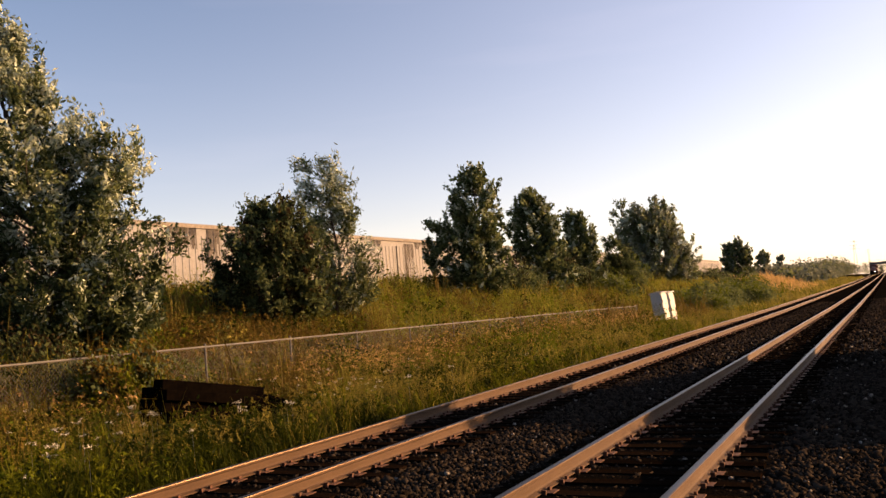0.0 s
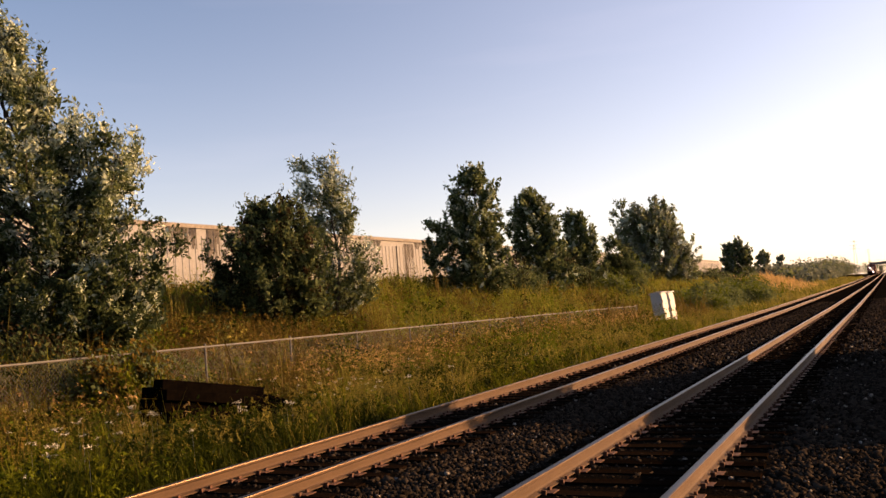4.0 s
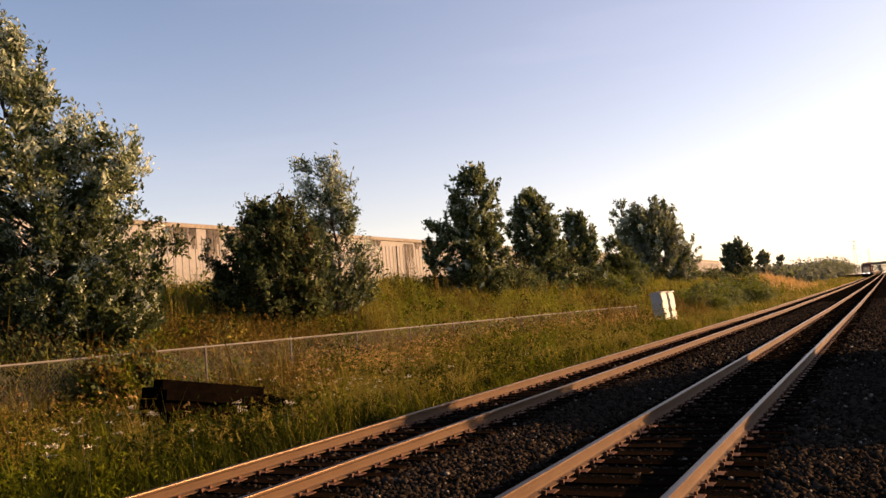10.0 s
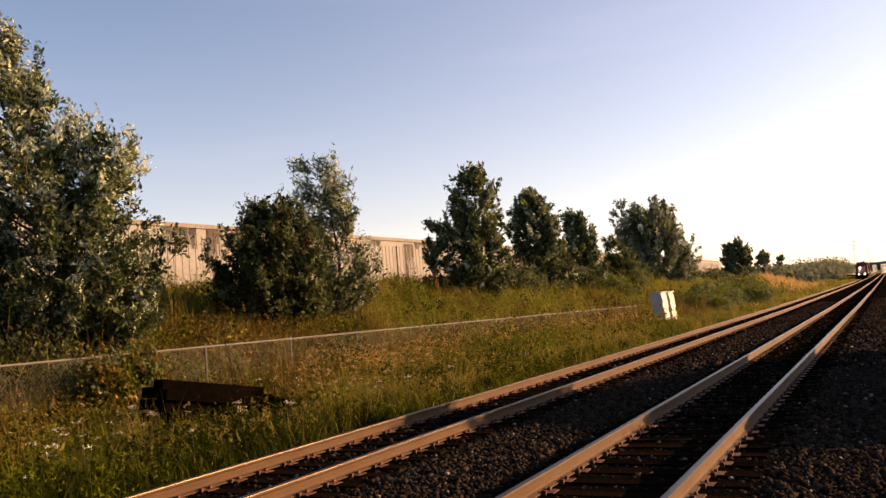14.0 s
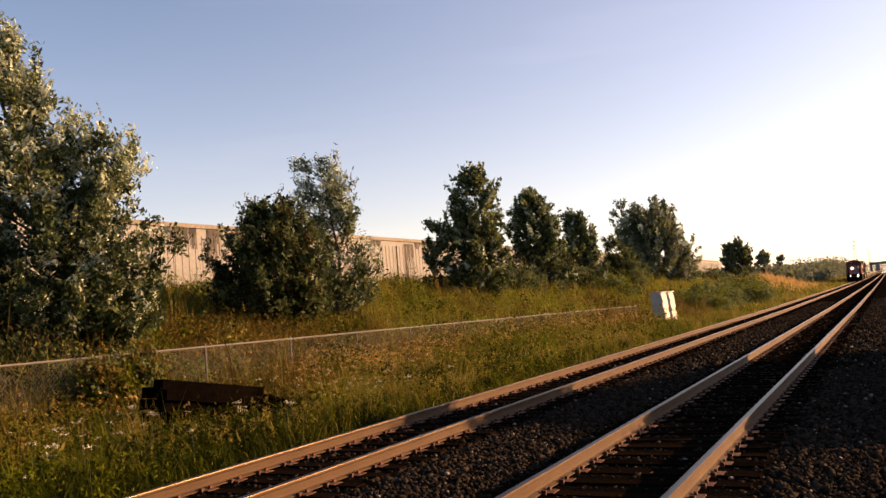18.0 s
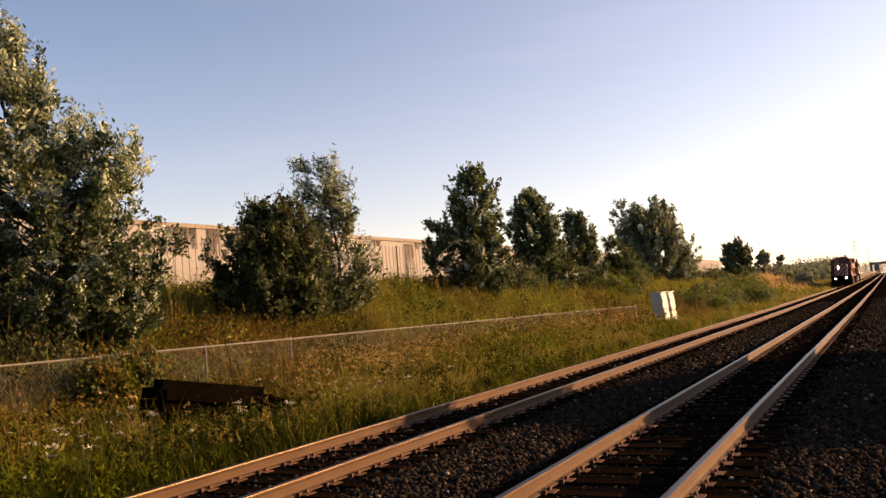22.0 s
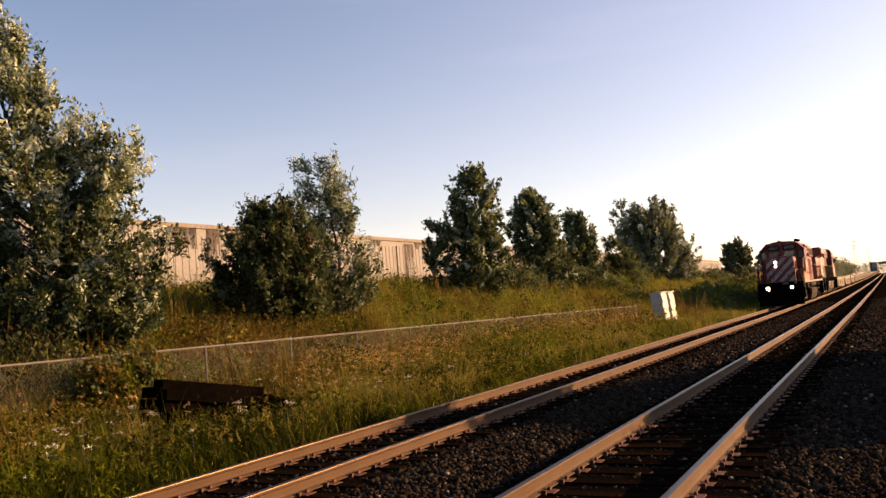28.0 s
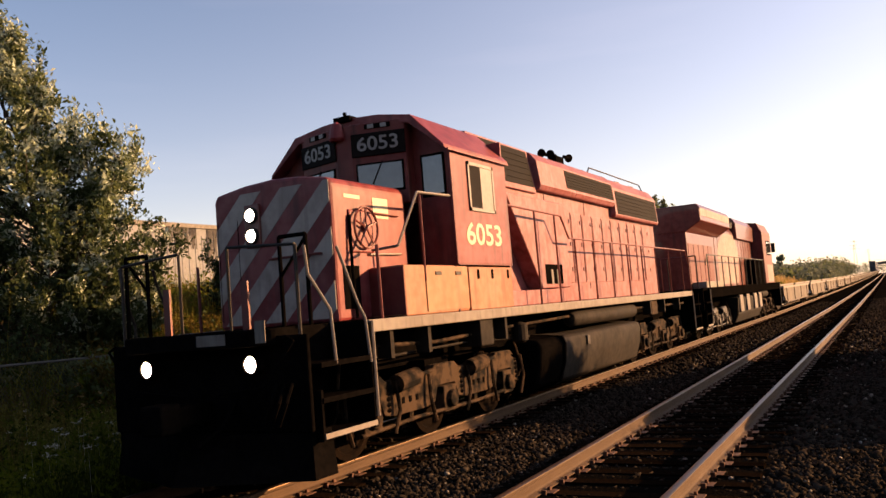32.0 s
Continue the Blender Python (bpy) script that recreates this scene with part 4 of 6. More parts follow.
blades("bank_weeds", "russet weeds on the bank", 26000, **bank, height=0.9, width=0.012, material=WEED, seed=7, near=1.5, keep=lambda x, y: 1.5 * patch(x, y, 2.2, 8) - 0.25)
blades("bank_lush_weeds", "bright green weeds on the bank", 85000, x0=-28, x1=-14.2, y0=4, y1=110, height=0.7, width=0.011, material=BANK_BRIGHT, seed=8, near=1.3, keep=lambda x, y: 1.6 * patch(x, y, 3.4, 9) - 0.45)
blades("far_grass", "tall grass along the line in the distance", 70000, x0=-26, x1=-8.4, y0=60, y1=330, height=0.55, width=0.010, material=STRAW, seed=9, near=1.4, keep=lambda x, y: 0.25 + 0.9 * patch(x, y, 7.0, 2))
blades("far_green_grass", "green grass along the line in the distance", 50000, x0=-26, x1=-8.4, y0=60, y1=330, height=0.5, width=0.012, material=GRASS, seed=10, near=1.4, keep=lambda x, y: 1.1 - 0.9 * patch(x, y, 7.0, 2))


def tussocks(name, label, n, region, height, per, width, material, seed, keep, spread=0.55, near=1.4):
    """Tufts of long blades, each springing from one root and arching outwards."""
    r = np.random.default_rng(seed)
    x0, x1, y0, y1 = region
    x, y = r.uniform(x0, x1, n), y0 + (y1 - y0) * r.uniform(0, 1, n) ** near
    m = r.uniform(0, 1, n) < keep(x, y) * bare(x, y)
    x, y = x[m], y[m]
    n = len(x)
    tall = height * r.lognormal(0, 0.25, n) * (0.55 + 0.8 * patch(x, y, 0.9, seed))
    root = np.repeat(np.stack([x, y, land(x, y) - 0.04], 1), per, 0)
    h = np.repeat(tall, per) * r.uniform(0.55, 1.1, n * per)
    a = r.uniform(0, 2 * np.pi, n * per)
    out = np.stack([np.cos(a), np.sin(a), np.zeros(n * per)], 1)
    root[:, :2] += out[:, :2] * r.uniform(0, 0.09, (n * per, 1)) * np.repeat(tall, per)[:, None] * 1.6
    lean = out * r.uniform(0.05, spread, (n * per, 1)) + np.repeat(r.normal(0, 0.1, (n, 3)), per, 0) * np.array([1, 1, 0]) + np.array([-0.10, -0.03, 0])
    w = width * r.uniform(0.6, 1.4, n * per) * (1 + np.clip(root[:, 1] - 14, 0, 100) / 40)
    side = np.stack([-np.sin(a + 0.8), np.cos(a + 0.8), np.zeros(n * per)], 1) * w[:, None]
    mid = root + lean * (h * 0.3)[:, None] + np.array([0, 0, 1.0]) * (h * 0.6)[:, None]
    tip = root + lean * h[:, None] + np.array([0, 0, 1.0]) * (h * (1 - 0.35 * (lean ** 2).sum(1)))[:, None]
    v = np.stack([root - side, root + side, mid + side * 0.8, mid - side * 0.8, tip], 1).reshape(-1, 3)
    k = 5 * np.arange(n * per)[:, None]
    f = np.concatenate([k + np.array([[0, 1, 2]]), k + np.array([[0, 2, 3]]), k + np.array([[3, 2, 4]])])
    return tagged(new(name, fast_mesh(name, v, f, material)), label, "grass", kind="stuff")


tussocks("green_tussocks", "arching green tussocks of grass in the verge", 2000, (-14.2, -8.6, 3.5, 48), 0.62, 30, 0.007, GRASS, 101, lambda x, y: 1.5 * patch(x, y, 1.3, 21) - 0.2)
tussocks("golden_tussocks", "golden tussocks of dry grass in the verge", 1900, (-14.2, -8.8, 3.5, 50), 0.72, 26, 0.006, STRAW, 102, lambda x, y: 1.5 * patch(x, y, 1.6, 22) - 0.3 + 0.6 * spot(x, y, -12.6, 19, 1.2, 4))
tussocks("dark_tussocks", "dark green tussocks of grass in the verge", 900, (-13.0, -8.6, 4, 40), 0.6, 30, 0.008, DEEP, 103, lambda x, y: 1.4 * patch(x, y, 0.9, 23) - 0.35)
tussocks("bank_green_tussocks", "tall green tussocks of grass on the bank", 2000, (-26, -14.3, 4, 85), 0.95, 26, 0.011, BANK_BRIGHT, 104, lambda x, y: 1.6 * patch(x, y, 2.2, 24) - 0.35 - 0.7 * spot(x, y, -17, 19, 3, 6))
tussocks("bank_straw_tussocks", "tall straw-coloured tussocks of grass on the bank", 1700, (-26, -14.3, 4, 85), 1.0, 26, 0.010, STRAW, 105, lambda x, y: 1.5 * patch(x, y, 1.9, 25) - 0.35)
tussocks("bank_russet_tussocks", "tall russet tussocks of seeding grass on the bank", 1700, (-25, -14.3, 4, 70), 1.1, 26, 0.011, WEED, 106, lambda x, y: 0.8 * patch(x, y, 1.6, 26) - 0.25 + 0.9 * spot(x, y, -17, 18, 3, 6))


def seed_heads(name, label, n, region, height, size, material, seed, keep, flat):
    """Stems that end in a tuft (or a flat umbel) of small petals."""
    r = np.random.default_rng(seed)
    x0, x1, y0, y1 = region
    x, y = r.uniform(x0, x1, n), y0 + (y1 - y0) * r.uniform(0, 1, n) ** 1.4
    m = r.uniform(0, 1, n) < keep(x, y) * bare(x, y)
    x, y = x[m], y[m]
    n = len(x)
    z = land(x, y) + height * r.uniform(0.75, 1.2, n)
    per = 16
    c = np.repeat(np.stack([x, y, z], 1), per, 0)
    s = size * np.repeat(r.uniform(0.6, 1.3, n), per)[:, None]
    off = r.normal(0, 0.5, (n * per, 3)) * s * (np.array([1, 1, 0.4]) if flat else np.array([0.4, 0.4, 1.5]))
    a = r.normal(size=(n * per, 3)) * (np.array([1, 1, 0.6]) if flat else 1)
    b = np.cross(a, r.normal(size=(n * per, 3)) + (np.array([0, 0, 1.0]) if flat else 0))
    a /= np.linalg.norm(a, axis=1, keepdims=True)
    b /= np.linalg.norm(b, axis=1, keepdims=True)
    p = c + off
    v = np.stack([p - a * s * 0.3, p + b * s * 0.22, p + a * s * 0.3], 1).reshape(-1, 3)
    f = np.arange(3 * n * per).reshape(-1, 3)
    st = np.stack([x, y, z], 1)
    root = np.stack([x + 0.05, y, land(x, y) - 0.02], 1)
    w = np.array([0.004, 0.003, 0])
    k0 = len(v)
    v = np.concatenate([v, np.stack([root - w, root + w, st], 1).reshape(-1, 3)])
    f = np.concatenate([f, k0 + np.arange(3 * n).reshape(-1, 3)])
    tagged(new(name, fast_mesh(name, v, f, material)), label, "wildflowers", kind="stuff")


seed_heads("wild_carrot_flowers", "flat white wild carrot umbels in the grass", 1100, (-13.8, -8.6, 4.5, 40), 0.80, 0.066, FLOWER, 21, lambda x, y: 0.06 + 0.45 * spot(x, y, -10.6, 8.2, 1.3, 2.0) + 0.45 * spot(x, y, -9.8, 13.6, 0.9, 1.4) + 0.3 * spot(x, y, -11.5, 13.5, 1.5, 2) - 0.1 * (y > 22), True)
seed_heads("grass_seed_heads", "feathery straw-coloured seed heads above the grass", 12000, (-14, -8.5, 4, 45), 0.62, 0.07, STRAW, 22, lambda x, y: 1.25 * patch(x, y, 1.7, 2) - 0.1, False)
seed_heads("weed_seed_heads", "russet seed heads of tall weeds on the bank", 6500, (-25, -13.5, 4, 70), 0.95, 0.085, WEED, 23, lambda x, y: 1.5 * patch(x, y, 2.2, 8) - 0.2, False)


def weed_plants(name, label, n, region, height, leaf, material, seed, keep, near=1.4):
    """Leafy upright weeds, a stem with small leaves up its length."""
    r = np.random.default_rng(seed)
    x0, x1, y0, y1 = region
    x, y = r.uniform(x0, x1, n), y0 + (y1 - y0) * r.uniform(0, 1, n) ** near
    m = r.uniform(0, 1, n) < keep(x, y) * bare(x, y)
    x, y = x[m], y[m]
    n = len(x)
    h = height * r.uniform(0.55, 1.25, n)
    g = land(x, y)
    k = 6
    t = (np.arange(k) + 0.6) / k
    lean = r.normal(0, 0.12, (n, 1, 2)) + np.array([-0.08, 0])
    c = np.zeros((n, k, 3))
    c[:, :, 0] = x[:, None] + lean[:, :, 0] * t * h[:, None]
    c[:, :, 1] = y[:, None] + lean[:, :, 1] * t * h[:, None]
    c[:, :, 2] = g[:, None] + t * h[:, None]
    grow = 1 + np.clip(np.repeat(y, k) - 15, 0, 200) / 45
    spread = np.tile(0.09 * (1.15 - t), n) * grow * np.repeat(h / height, k)
    v, f = leaf_cloud(r, c.reshape(-1, 3), spread, 6, leaf * 1.1, 0.36)
    tagged(new(name, fast_mesh(name, v, f, material)), label, "weeds", kind="stuff")


def bushy(name, label, n, region, size, leaf, material, seed, keep):
    """Rounded clumps of weeds, each a small dense cloud of leaves."""
    r = np.random.default_rng(seed)
    x0, x1, y0, y1 = region
    x, y = r.uniform(x0, x1, n), y0 + (y1 - y0) * r.uniform(0, 1, n) ** 1.3
    m = r.uniform(0, 1, n) < keep(x, y) * bare(x, y)
    x, y = x[m], y[m]
    n = len(x)
    s = size * r.lognormal(0, 0.3, n)
    c = np.repeat(np.stack([x, y, land(x, y)], 1), 5, 0)
    S = np.repeat(s, 5)
    c += r.normal(0, 0.45, c.shape) * S[:, None]
    c[:, 2] = np.maximum(c[:, 2], land(c[:, 0], c[:, 1])) + S * r.uniform(0.3, 1.5, len(S))
    v, f = leaf_cloud(r, c, S * 0.38, 22, leaf, 0.45)
    tagged(new(name, fast_mesh(name, v, f, material)), label, "weeds", kind="stuff")


verge_box, bank_box = (-13.9, -8.5, 4, 44), (-27, -14.4, 5, 90)
bushy("clover_clumps", "lush green clumps of weeds in the verge", 400, verge_box, 0.27, 0.034, LUSH, 71, lambda x, y: 0.25 + spot(x, y, -10.2, 27, 1.6, 7) + 0.6 * spot(x, y, -10, 12, 1.5, 2) - 0.5 * spot(x, y, -11, 16.5, 1.6, 2.5))
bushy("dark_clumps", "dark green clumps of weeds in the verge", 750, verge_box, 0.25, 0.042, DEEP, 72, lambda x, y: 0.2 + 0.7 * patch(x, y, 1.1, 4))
bushy("golden_clumps", "golden clumps of dry seeding grass in the verge", 500, verge_box, 0.28, 0.034, STRAW, 73, lambda x, y: 0.12 + spot(x, y, -11, 16.5, 1.7, 3) + 0.8 * spot(x, y, -12.6, 30, 1.5, 8) + 0.5 * spot(x, y, -10.5, 8, 1.5, 1.5))
bushy("russet_clumps", "russet clumps of dock along the fence", 350, (-14.6, -11.5, 4, 46), 0.30, 0.045, WEED, 74, lambda x, y: 0.2 + 0.7 * patch(x, y, 0.9, 7))
bushy("bank_lush_clumps", "lush green clumps of weeds on the bank", 1000, bank_box, 0.38, 0.075, LUSH, 75, lambda x, y: 1.3 * patch(x, y, 2.4, 5) - 0.1)
bushy("bank_gold_clumps", "golden clumps of dry grass on the bank", 600, bank_box, 0.38, 0.07, STRAW, 76, lambda x, y: 1.3 * patch(x, y, 2.0, 9) - 0.25)
bushy("bank_russet_clumps", "russet clumps of tall weeds on the bank", 600, bank_box, 0.40, 0.075, WEED, 77, lambda x, y: 1.3 * patch(x, y, 1.8, 12) - 0.25)
bushy("bank_dark_clumps", "dark green clumps of weeds on the bank", 1200, bank_box, 0.42, 0.075, DEEP, 78, lambda x, y: 1.2 * patch(x, y, 1.5, 15) - 0.2)
weed_plants("leafy_weeds", "leafy green weeds among the grass", 2600, (-13.8, -8.35, 3.5, 42), 0.60, 0.03, LUSH, 51, lambda x, y: 1.5 * patch(x, y, 1.5, 13) - 0.25)
weed_plants("goldenrod", "yellow-green goldenrod among the grass", 4800, (-14.4, -8.4, 3.5, 46), 0.64, 0.026, GRASS, 52, lambda x, y: 1.6 * patch(x, y, 1.2, 14) - 0.3)
weed_plants("dock_weeds", "russet dock stalks along the fence", 2200, (-15.5, -10.0, 3, 45), 0.85, 0.034, WEED, 53, lambda x, y: 1.7 * patch(x, y, 1.3, 15) - 0.4)
weed_plants("gold_plumes", "golden seeding grass plumes in the verge", 3600, (-14.0, -8.6, 3.5, 46), 0.66, 0.024, STRAW, 57, lambda x, y: 1.9 * patch(x, y, 1.7, 2) - 0.5)
weed_plants("bank_goldenrod", "leafy green weeds on the bank", 3800, (-27, -14.3, 4, 90), 0.85, 0.04, BANK_BRIGHT, 54, lambda x, y: 1.6 * patch(x, y, 2.6, 16) - 0.35)
weed_plants("bank_dock", "russet weeds on the bank", 2000, (-27, -14.5, 4, 80), 0.95, 0.045, WEED, 55, lambda x, y: 1.7 * patch(x, y, 2.0, 17) - 0.4)
weed_plants("bank_thistles", "dark green weeds on the bank", 1500, (-26, -14.5, 4, 80), 0.9, 0.06, LEAF_MID, 56, lambda x, y: 1.6 * patch(x, y, 1.7, 18) - 0.4)

bushy("gold_tufts", "pale golden tufts of seeding grass in the verge", 1300, (-14.2, -10.4, 13, 52), 0.3, 0.036, GOLD, 81, lambda x, y: spot(x, y, -12.9, 19, 0.9, 2.4) + 1.0 * spot(x, y, -12.6, 42, 1.3, 5) + 0.3 * spot(x, y, -12.6, 30, 1.0, 5))
weed_plants("gold_stalks", "tall golden grass plumes along the fence", 5600, (-14.2, -10.2, 9, 52), 1.05, 0.024, GOLD, 82, lambda x, y: 0.025 + spot(x, y, -12.9, 19, 0.9, 2.4) + 1.0 * spot(x, y, -12.6, 42, 1.3, 5) + 0.2 * spot(x, y, -12.9, 30, 0.7, 5))
# dark clumps gathered where a shadow's tip lies, shade given as colour
bushy("shady_clumps", "clumps of weeds beside the ballast, a shadow put in as dark green", 1000, (-10.9, -8.7, 6, 26), 0.26, 0.045, DEEP, 83, lambda x, y: 0.1 + spot(x, y, -9.8, 17.6, 0.7, 2.0) + 0.7 * spot(x, y, -9.1, 10, 0.7, 3))
bushy("bright_clumps", "bright yellow-green clumps of weeds in the ditch", 1500, (-13.0, -8.9, 20, 46), 0.32, 0.045, LUSH, 84, lambda x, y: 0.1 + spot(x, y, -11.4, 29, 0.9, 3.5))
bushy("ditch_weeds", "leafy green weeds standing in the ditch", 420, (-13.4, -8.9, 17, 50), 0.40, 0.040, LUSH, 91, lambda x, y: 1.5 * patch(x, y, 1.4, 31) - 0.3)
bushy("ditch_dark_weeds", "dark green weeds standing in the ditch", 480, (-13.4, -8.9, 17, 50), 0.40, 0.040, DEEP, 92, lambda x, y: 1.5 * patch(x, y, 1.0, 32) - 0.35)
bushy("ditch_gold_weeds", "golden seeding weeds standing in the ditch", 520, (-13.4, -8.9, 15, 50), 0.42, 0.032, STRAW, 93, lambda x, y: 1.5 * patch(x, y, 1.2, 33) - 0.3)
# bright green massed on the sunlit part of the bank, light as colour
bushy("sunlit_bank_clumps", "yellow-green clumps of weeds on the bank, sunlight put into the colour", 1100, (-24, -14.5, 24, 60), 0.36, 0.06, BANK_BRIGHT, 85, lambda x, y: 0.9 * spot(x, y, -17.5, 36, 3.5, 9))
weed_plants("sunlit_bank_weeds", "yellow-green weeds on the bank, sunlight put into the colour", 2600, (-24, -14.5, 24, 60), 0.95, 0.035, BANK_BRIGHT, 86, lambda x, y: 0.9 * spot(x, y, -17.5, 36, 3.5, 9))
weed_plants("brown_bank_weeds", "brown seeding weeds on the bank", 5000, (-21, -14.4, 12, 30), 1.1, 0.04, WEED, 87, lambda x, y: 0.9 * spot(x, y, -17.0, 18.5, 2.2, 4))
scatter_stones("pale_rubble", 160, -12.6, -11.0, 9.0, 11.4, 0.11, 88, None, STONE_PALE, "pale broken rubble beside the heap of ties")
blades("knoll_grass", "dry straw-coloured grass on a low knoll", 14000, x0=-25, x1=-11, y0=118, y1=182, height=0.8, width=0.012, material=GOLD, seed=19, keep=lambda x, y: 1.2 * spot(x, y, -18, 150, 5.5, 20))
# ---------------------------------------------------------------- rolling stock: materials
def streaked(name, colour, faded, dirt, rough=0.5, run=5.0, amount=0.35, coat=0.0):
    """Weathered paint: blotches of fading and rain-washed dirt that runs down."""
    m = surface(name, colour, faded, rough, 0.0, 6.0, 1.1, 0.06, "", 0.95, coat=coat, spec=0.2)
    n, l = m.node_tree.nodes, m.node_tree.links
    b = n["Principled BSDF"]
    at, shape, runs = n.new("ShaderNodeTexCoord"), n.new("ShaderNodeMapping"), n.new("ShaderNodeTexNoise")
    shape.inputs["Scale"].default_value = (run, run, run * 0.12)
    runs.inputs["Scale"].default_value, runs.inputs["Detail"].default_value = 1.6, 6.0
    l.new(at.outputs["Object"], shape.inputs["Vector"])
    l.new(shape.outputs[0], runs.inputs["Vector"])
    cut = n.new("ShaderNodeMapRange")
    cut.inputs[1].default_value, cut.inputs[2].default_value, cut.inputs[4].default_value = 0.52, 0.75, amount
    l.new(runs.outputs["Fac"], cut.inputs[0])
    mix = n.new("ShaderNodeMix")
    mix.data_type = "RGBA"
    mix.inputs[7].default_value = (*dirt, 1)
    old = b.inputs["Base Color"].links[0].from_socket
    l.new(cut.outputs[0], mix.inputs["Factor"])
    l.new(old, mix.inputs[6])
    l.new(mix.outputs[2], b.inputs["Base Color"])
    return m


RED = streaked("loco_red", (0.1263, 0.01605, 0.0173), (0.1775, 0.04114, 0.04126), (0.04301, 0.009032, 0.009984), 0.45, 4.0, 0.85)
# faded red, paled further: the hood's sunlit tint is in the colour
HOOD = streaked("hood_red_faded_sunlit", (0.1775, 0.04516, 0.04393), (0.2312, 0.09283, 0.09651), (0.06451, 0.01505, 0.01598), 0.5, 5.0, 0.6)
# dark maroon paint; on the lead cab's front it also holds shade
MAROON_AND_SHADE = streaked("maroon_paint_and_shade", (0.1037, 0.0152, 0.01313), (0.1313, 0.02902, 0.0235), (0.03456, 0.009677, 0.008294), 0.5, 4.0, 0.8)
ORANGE = streaked("box_orange", (0.2355, 0.0768, 0.03584), (0.256, 0.1178, 0.06656), (0.1229, 0.03584, 0.01792), 0.5, 4.0, 0.7)
RED_DULL = streaked("loco_red_worn", (0.094, 0.01327, 0.01106), (0.1327, 0.03208, 0.02488), (0.04424, 0.01382, 0.01106), 0.38, 4.0, 0.7, 0.25)
STRIPE = streaked("stripe_white", (0.2958, 0.2464, 0.2151), (0.224, 0.1792, 0.1568), (0.1254, 0.08064, 0.0672), 0.5, 5.0, 0.6)
PALE_SIDE = streaked("side_pale", (0.2488, 0.1866, 0.1624), (0.2005, 0.1244, 0.1071), (0.1382, 0.0553, 0.04838), 0.5, 4.0, 0.7)
LETTER = surface("letter_cream", (0.3968, 0.3584, 0.256), (0.32, 0.2816, 0.192), 0.5, 0, 30, 3, 0.02)
LETTER_GREY = surface("board_figures", (0.213, 0.2048, 0.1966), (0.1475, 0.1393, 0.1311), 0.5, 0, 30, 3, 0.02)
OCHRE = streaked("box_ochre", (0.2355, 0.09472, 0.04352), (0.256, 0.128, 0.06656), (0.1434, 0.0512, 0.0256), 0.5, 4.0, 0.4)
SILL = streaked("sill_grey", (0.148, 0.1262, 0.1088), (0.1088, 0.08704, 0.07398), (0.04352, 0.03264, 0.02611), 0.55, 6.0, 0.7)
BLACK = surface("underframe_black", (0.00176, 0.0016, 0.00152), (0.0048, 0.004, 0.0036), 0.85, 0, 14, 2, 0.2, spec=0.0)
GRIME = surface("truck_grime", (0.0459, 0.02807, 0.01674), (0.0027, 0.00216, 0.00162), 0.9, 0.0, 7, 3.2, 0.5, "", 1.2, spec=0.08)
TANK = surface("tank_grey", (0.02502, 0.02002, 0.01619), (0.00883, 0.007065, 0.005595), 0.75, 0.0, 8, 1.4, 0.1, spec=0.06)
GRILLE = surface("grille_dark", (0.007373, 0.004915, 0.004096), (0.004096, 0.003277, 0.002867), 0.8, 0.0, 50, 4, 0.3, spec=0.08)
GLASS = surface("cab_glass", (0.068, 0.072, 0.0776), (0.044, 0.048, 0.052), 0.06, 0.0, 4, 1, 0.0, coat=1.0, spec=0.5)
CHROME = surface("rail_paint", (0.1536, 0.1344, 0.119), (0.1076, 0.08835, 0.0768), 0.45, 0.1, 20, 3, 0.05)
PINK = surface("faded_red_post", (0.1229, 0.02048, 0.01536), (0.08192, 0.01434, 0.01126), 0.5, 0, 20, 3, 0.05)
WHEEL = surface("wheel_steel", (0.0026, 0.0019, 0.0014), (0.0085, 0.0048, 0.0028), 0.9, 0.0, 14, 3, 0.2, spec=0.02)
LAMP = surface("headlamp_glow", (1.0, 0.86, 0.66), (1.0, 0.80, 0.58), 0.4, 0, 5, 1, 0.0, emit=60.0)
CAR_SIDE = streaked("car_side", (0.1024, 0.0768, 0.05888), (0.06656, 0.04864, 0.03686), (0.03072, 0.02048, 0.01638), 0.7, 3.0, 0.8)
CAR_EDGE = surface("car_edge", (0.169, 0.1485, 0.1229), (0.1178, 0.09728, 0.07936), 0.6, 0, 8, 1, 0.1)
BOX_GREY = streaked("container_grey", (0.1536, 0.1638, 0.1843), (0.1126, 0.1229, 0.1434), (0.07168, 0.06144, 0.05632), 0.6, 2.0, 0.5)
BOX_PALE = streaked("container_pale", (0.256, 0.2662, 0.2816), (0.215, 0.2202, 0.2304), (0.1024, 0.09216, 0.08192), 0.6, 2.0, 0.5)


# ---------------------------------------------------------------- shared pieces of rolling stock
def clip_band(lo, hi, x0, x1, z0, z1):
    """The diagonal band lo < z - x < hi within a rectangle."""
    poly = [(x0, z0), (x1, z0), (x1, z1), (x0, z1)]
    for sign, lim in ((1, lo), (-1, -hi)):
        out = []
        for p, q in zip(poly, poly[1:] + poly[:1]):
            a, b = sign * (p[1] - p[0]) - lim, sign * (q[1] - q[0]) - lim
            if a >= 0:
                out.append(p)
            if a * b < 0:
                t = a / (a - b)
                out.append((p[0] + (q[0] - p[0]) * t, p[1] + (q[1] - p[1]) * t))
        poly = out
        if len(poly) < 3:
            return None
    return poly


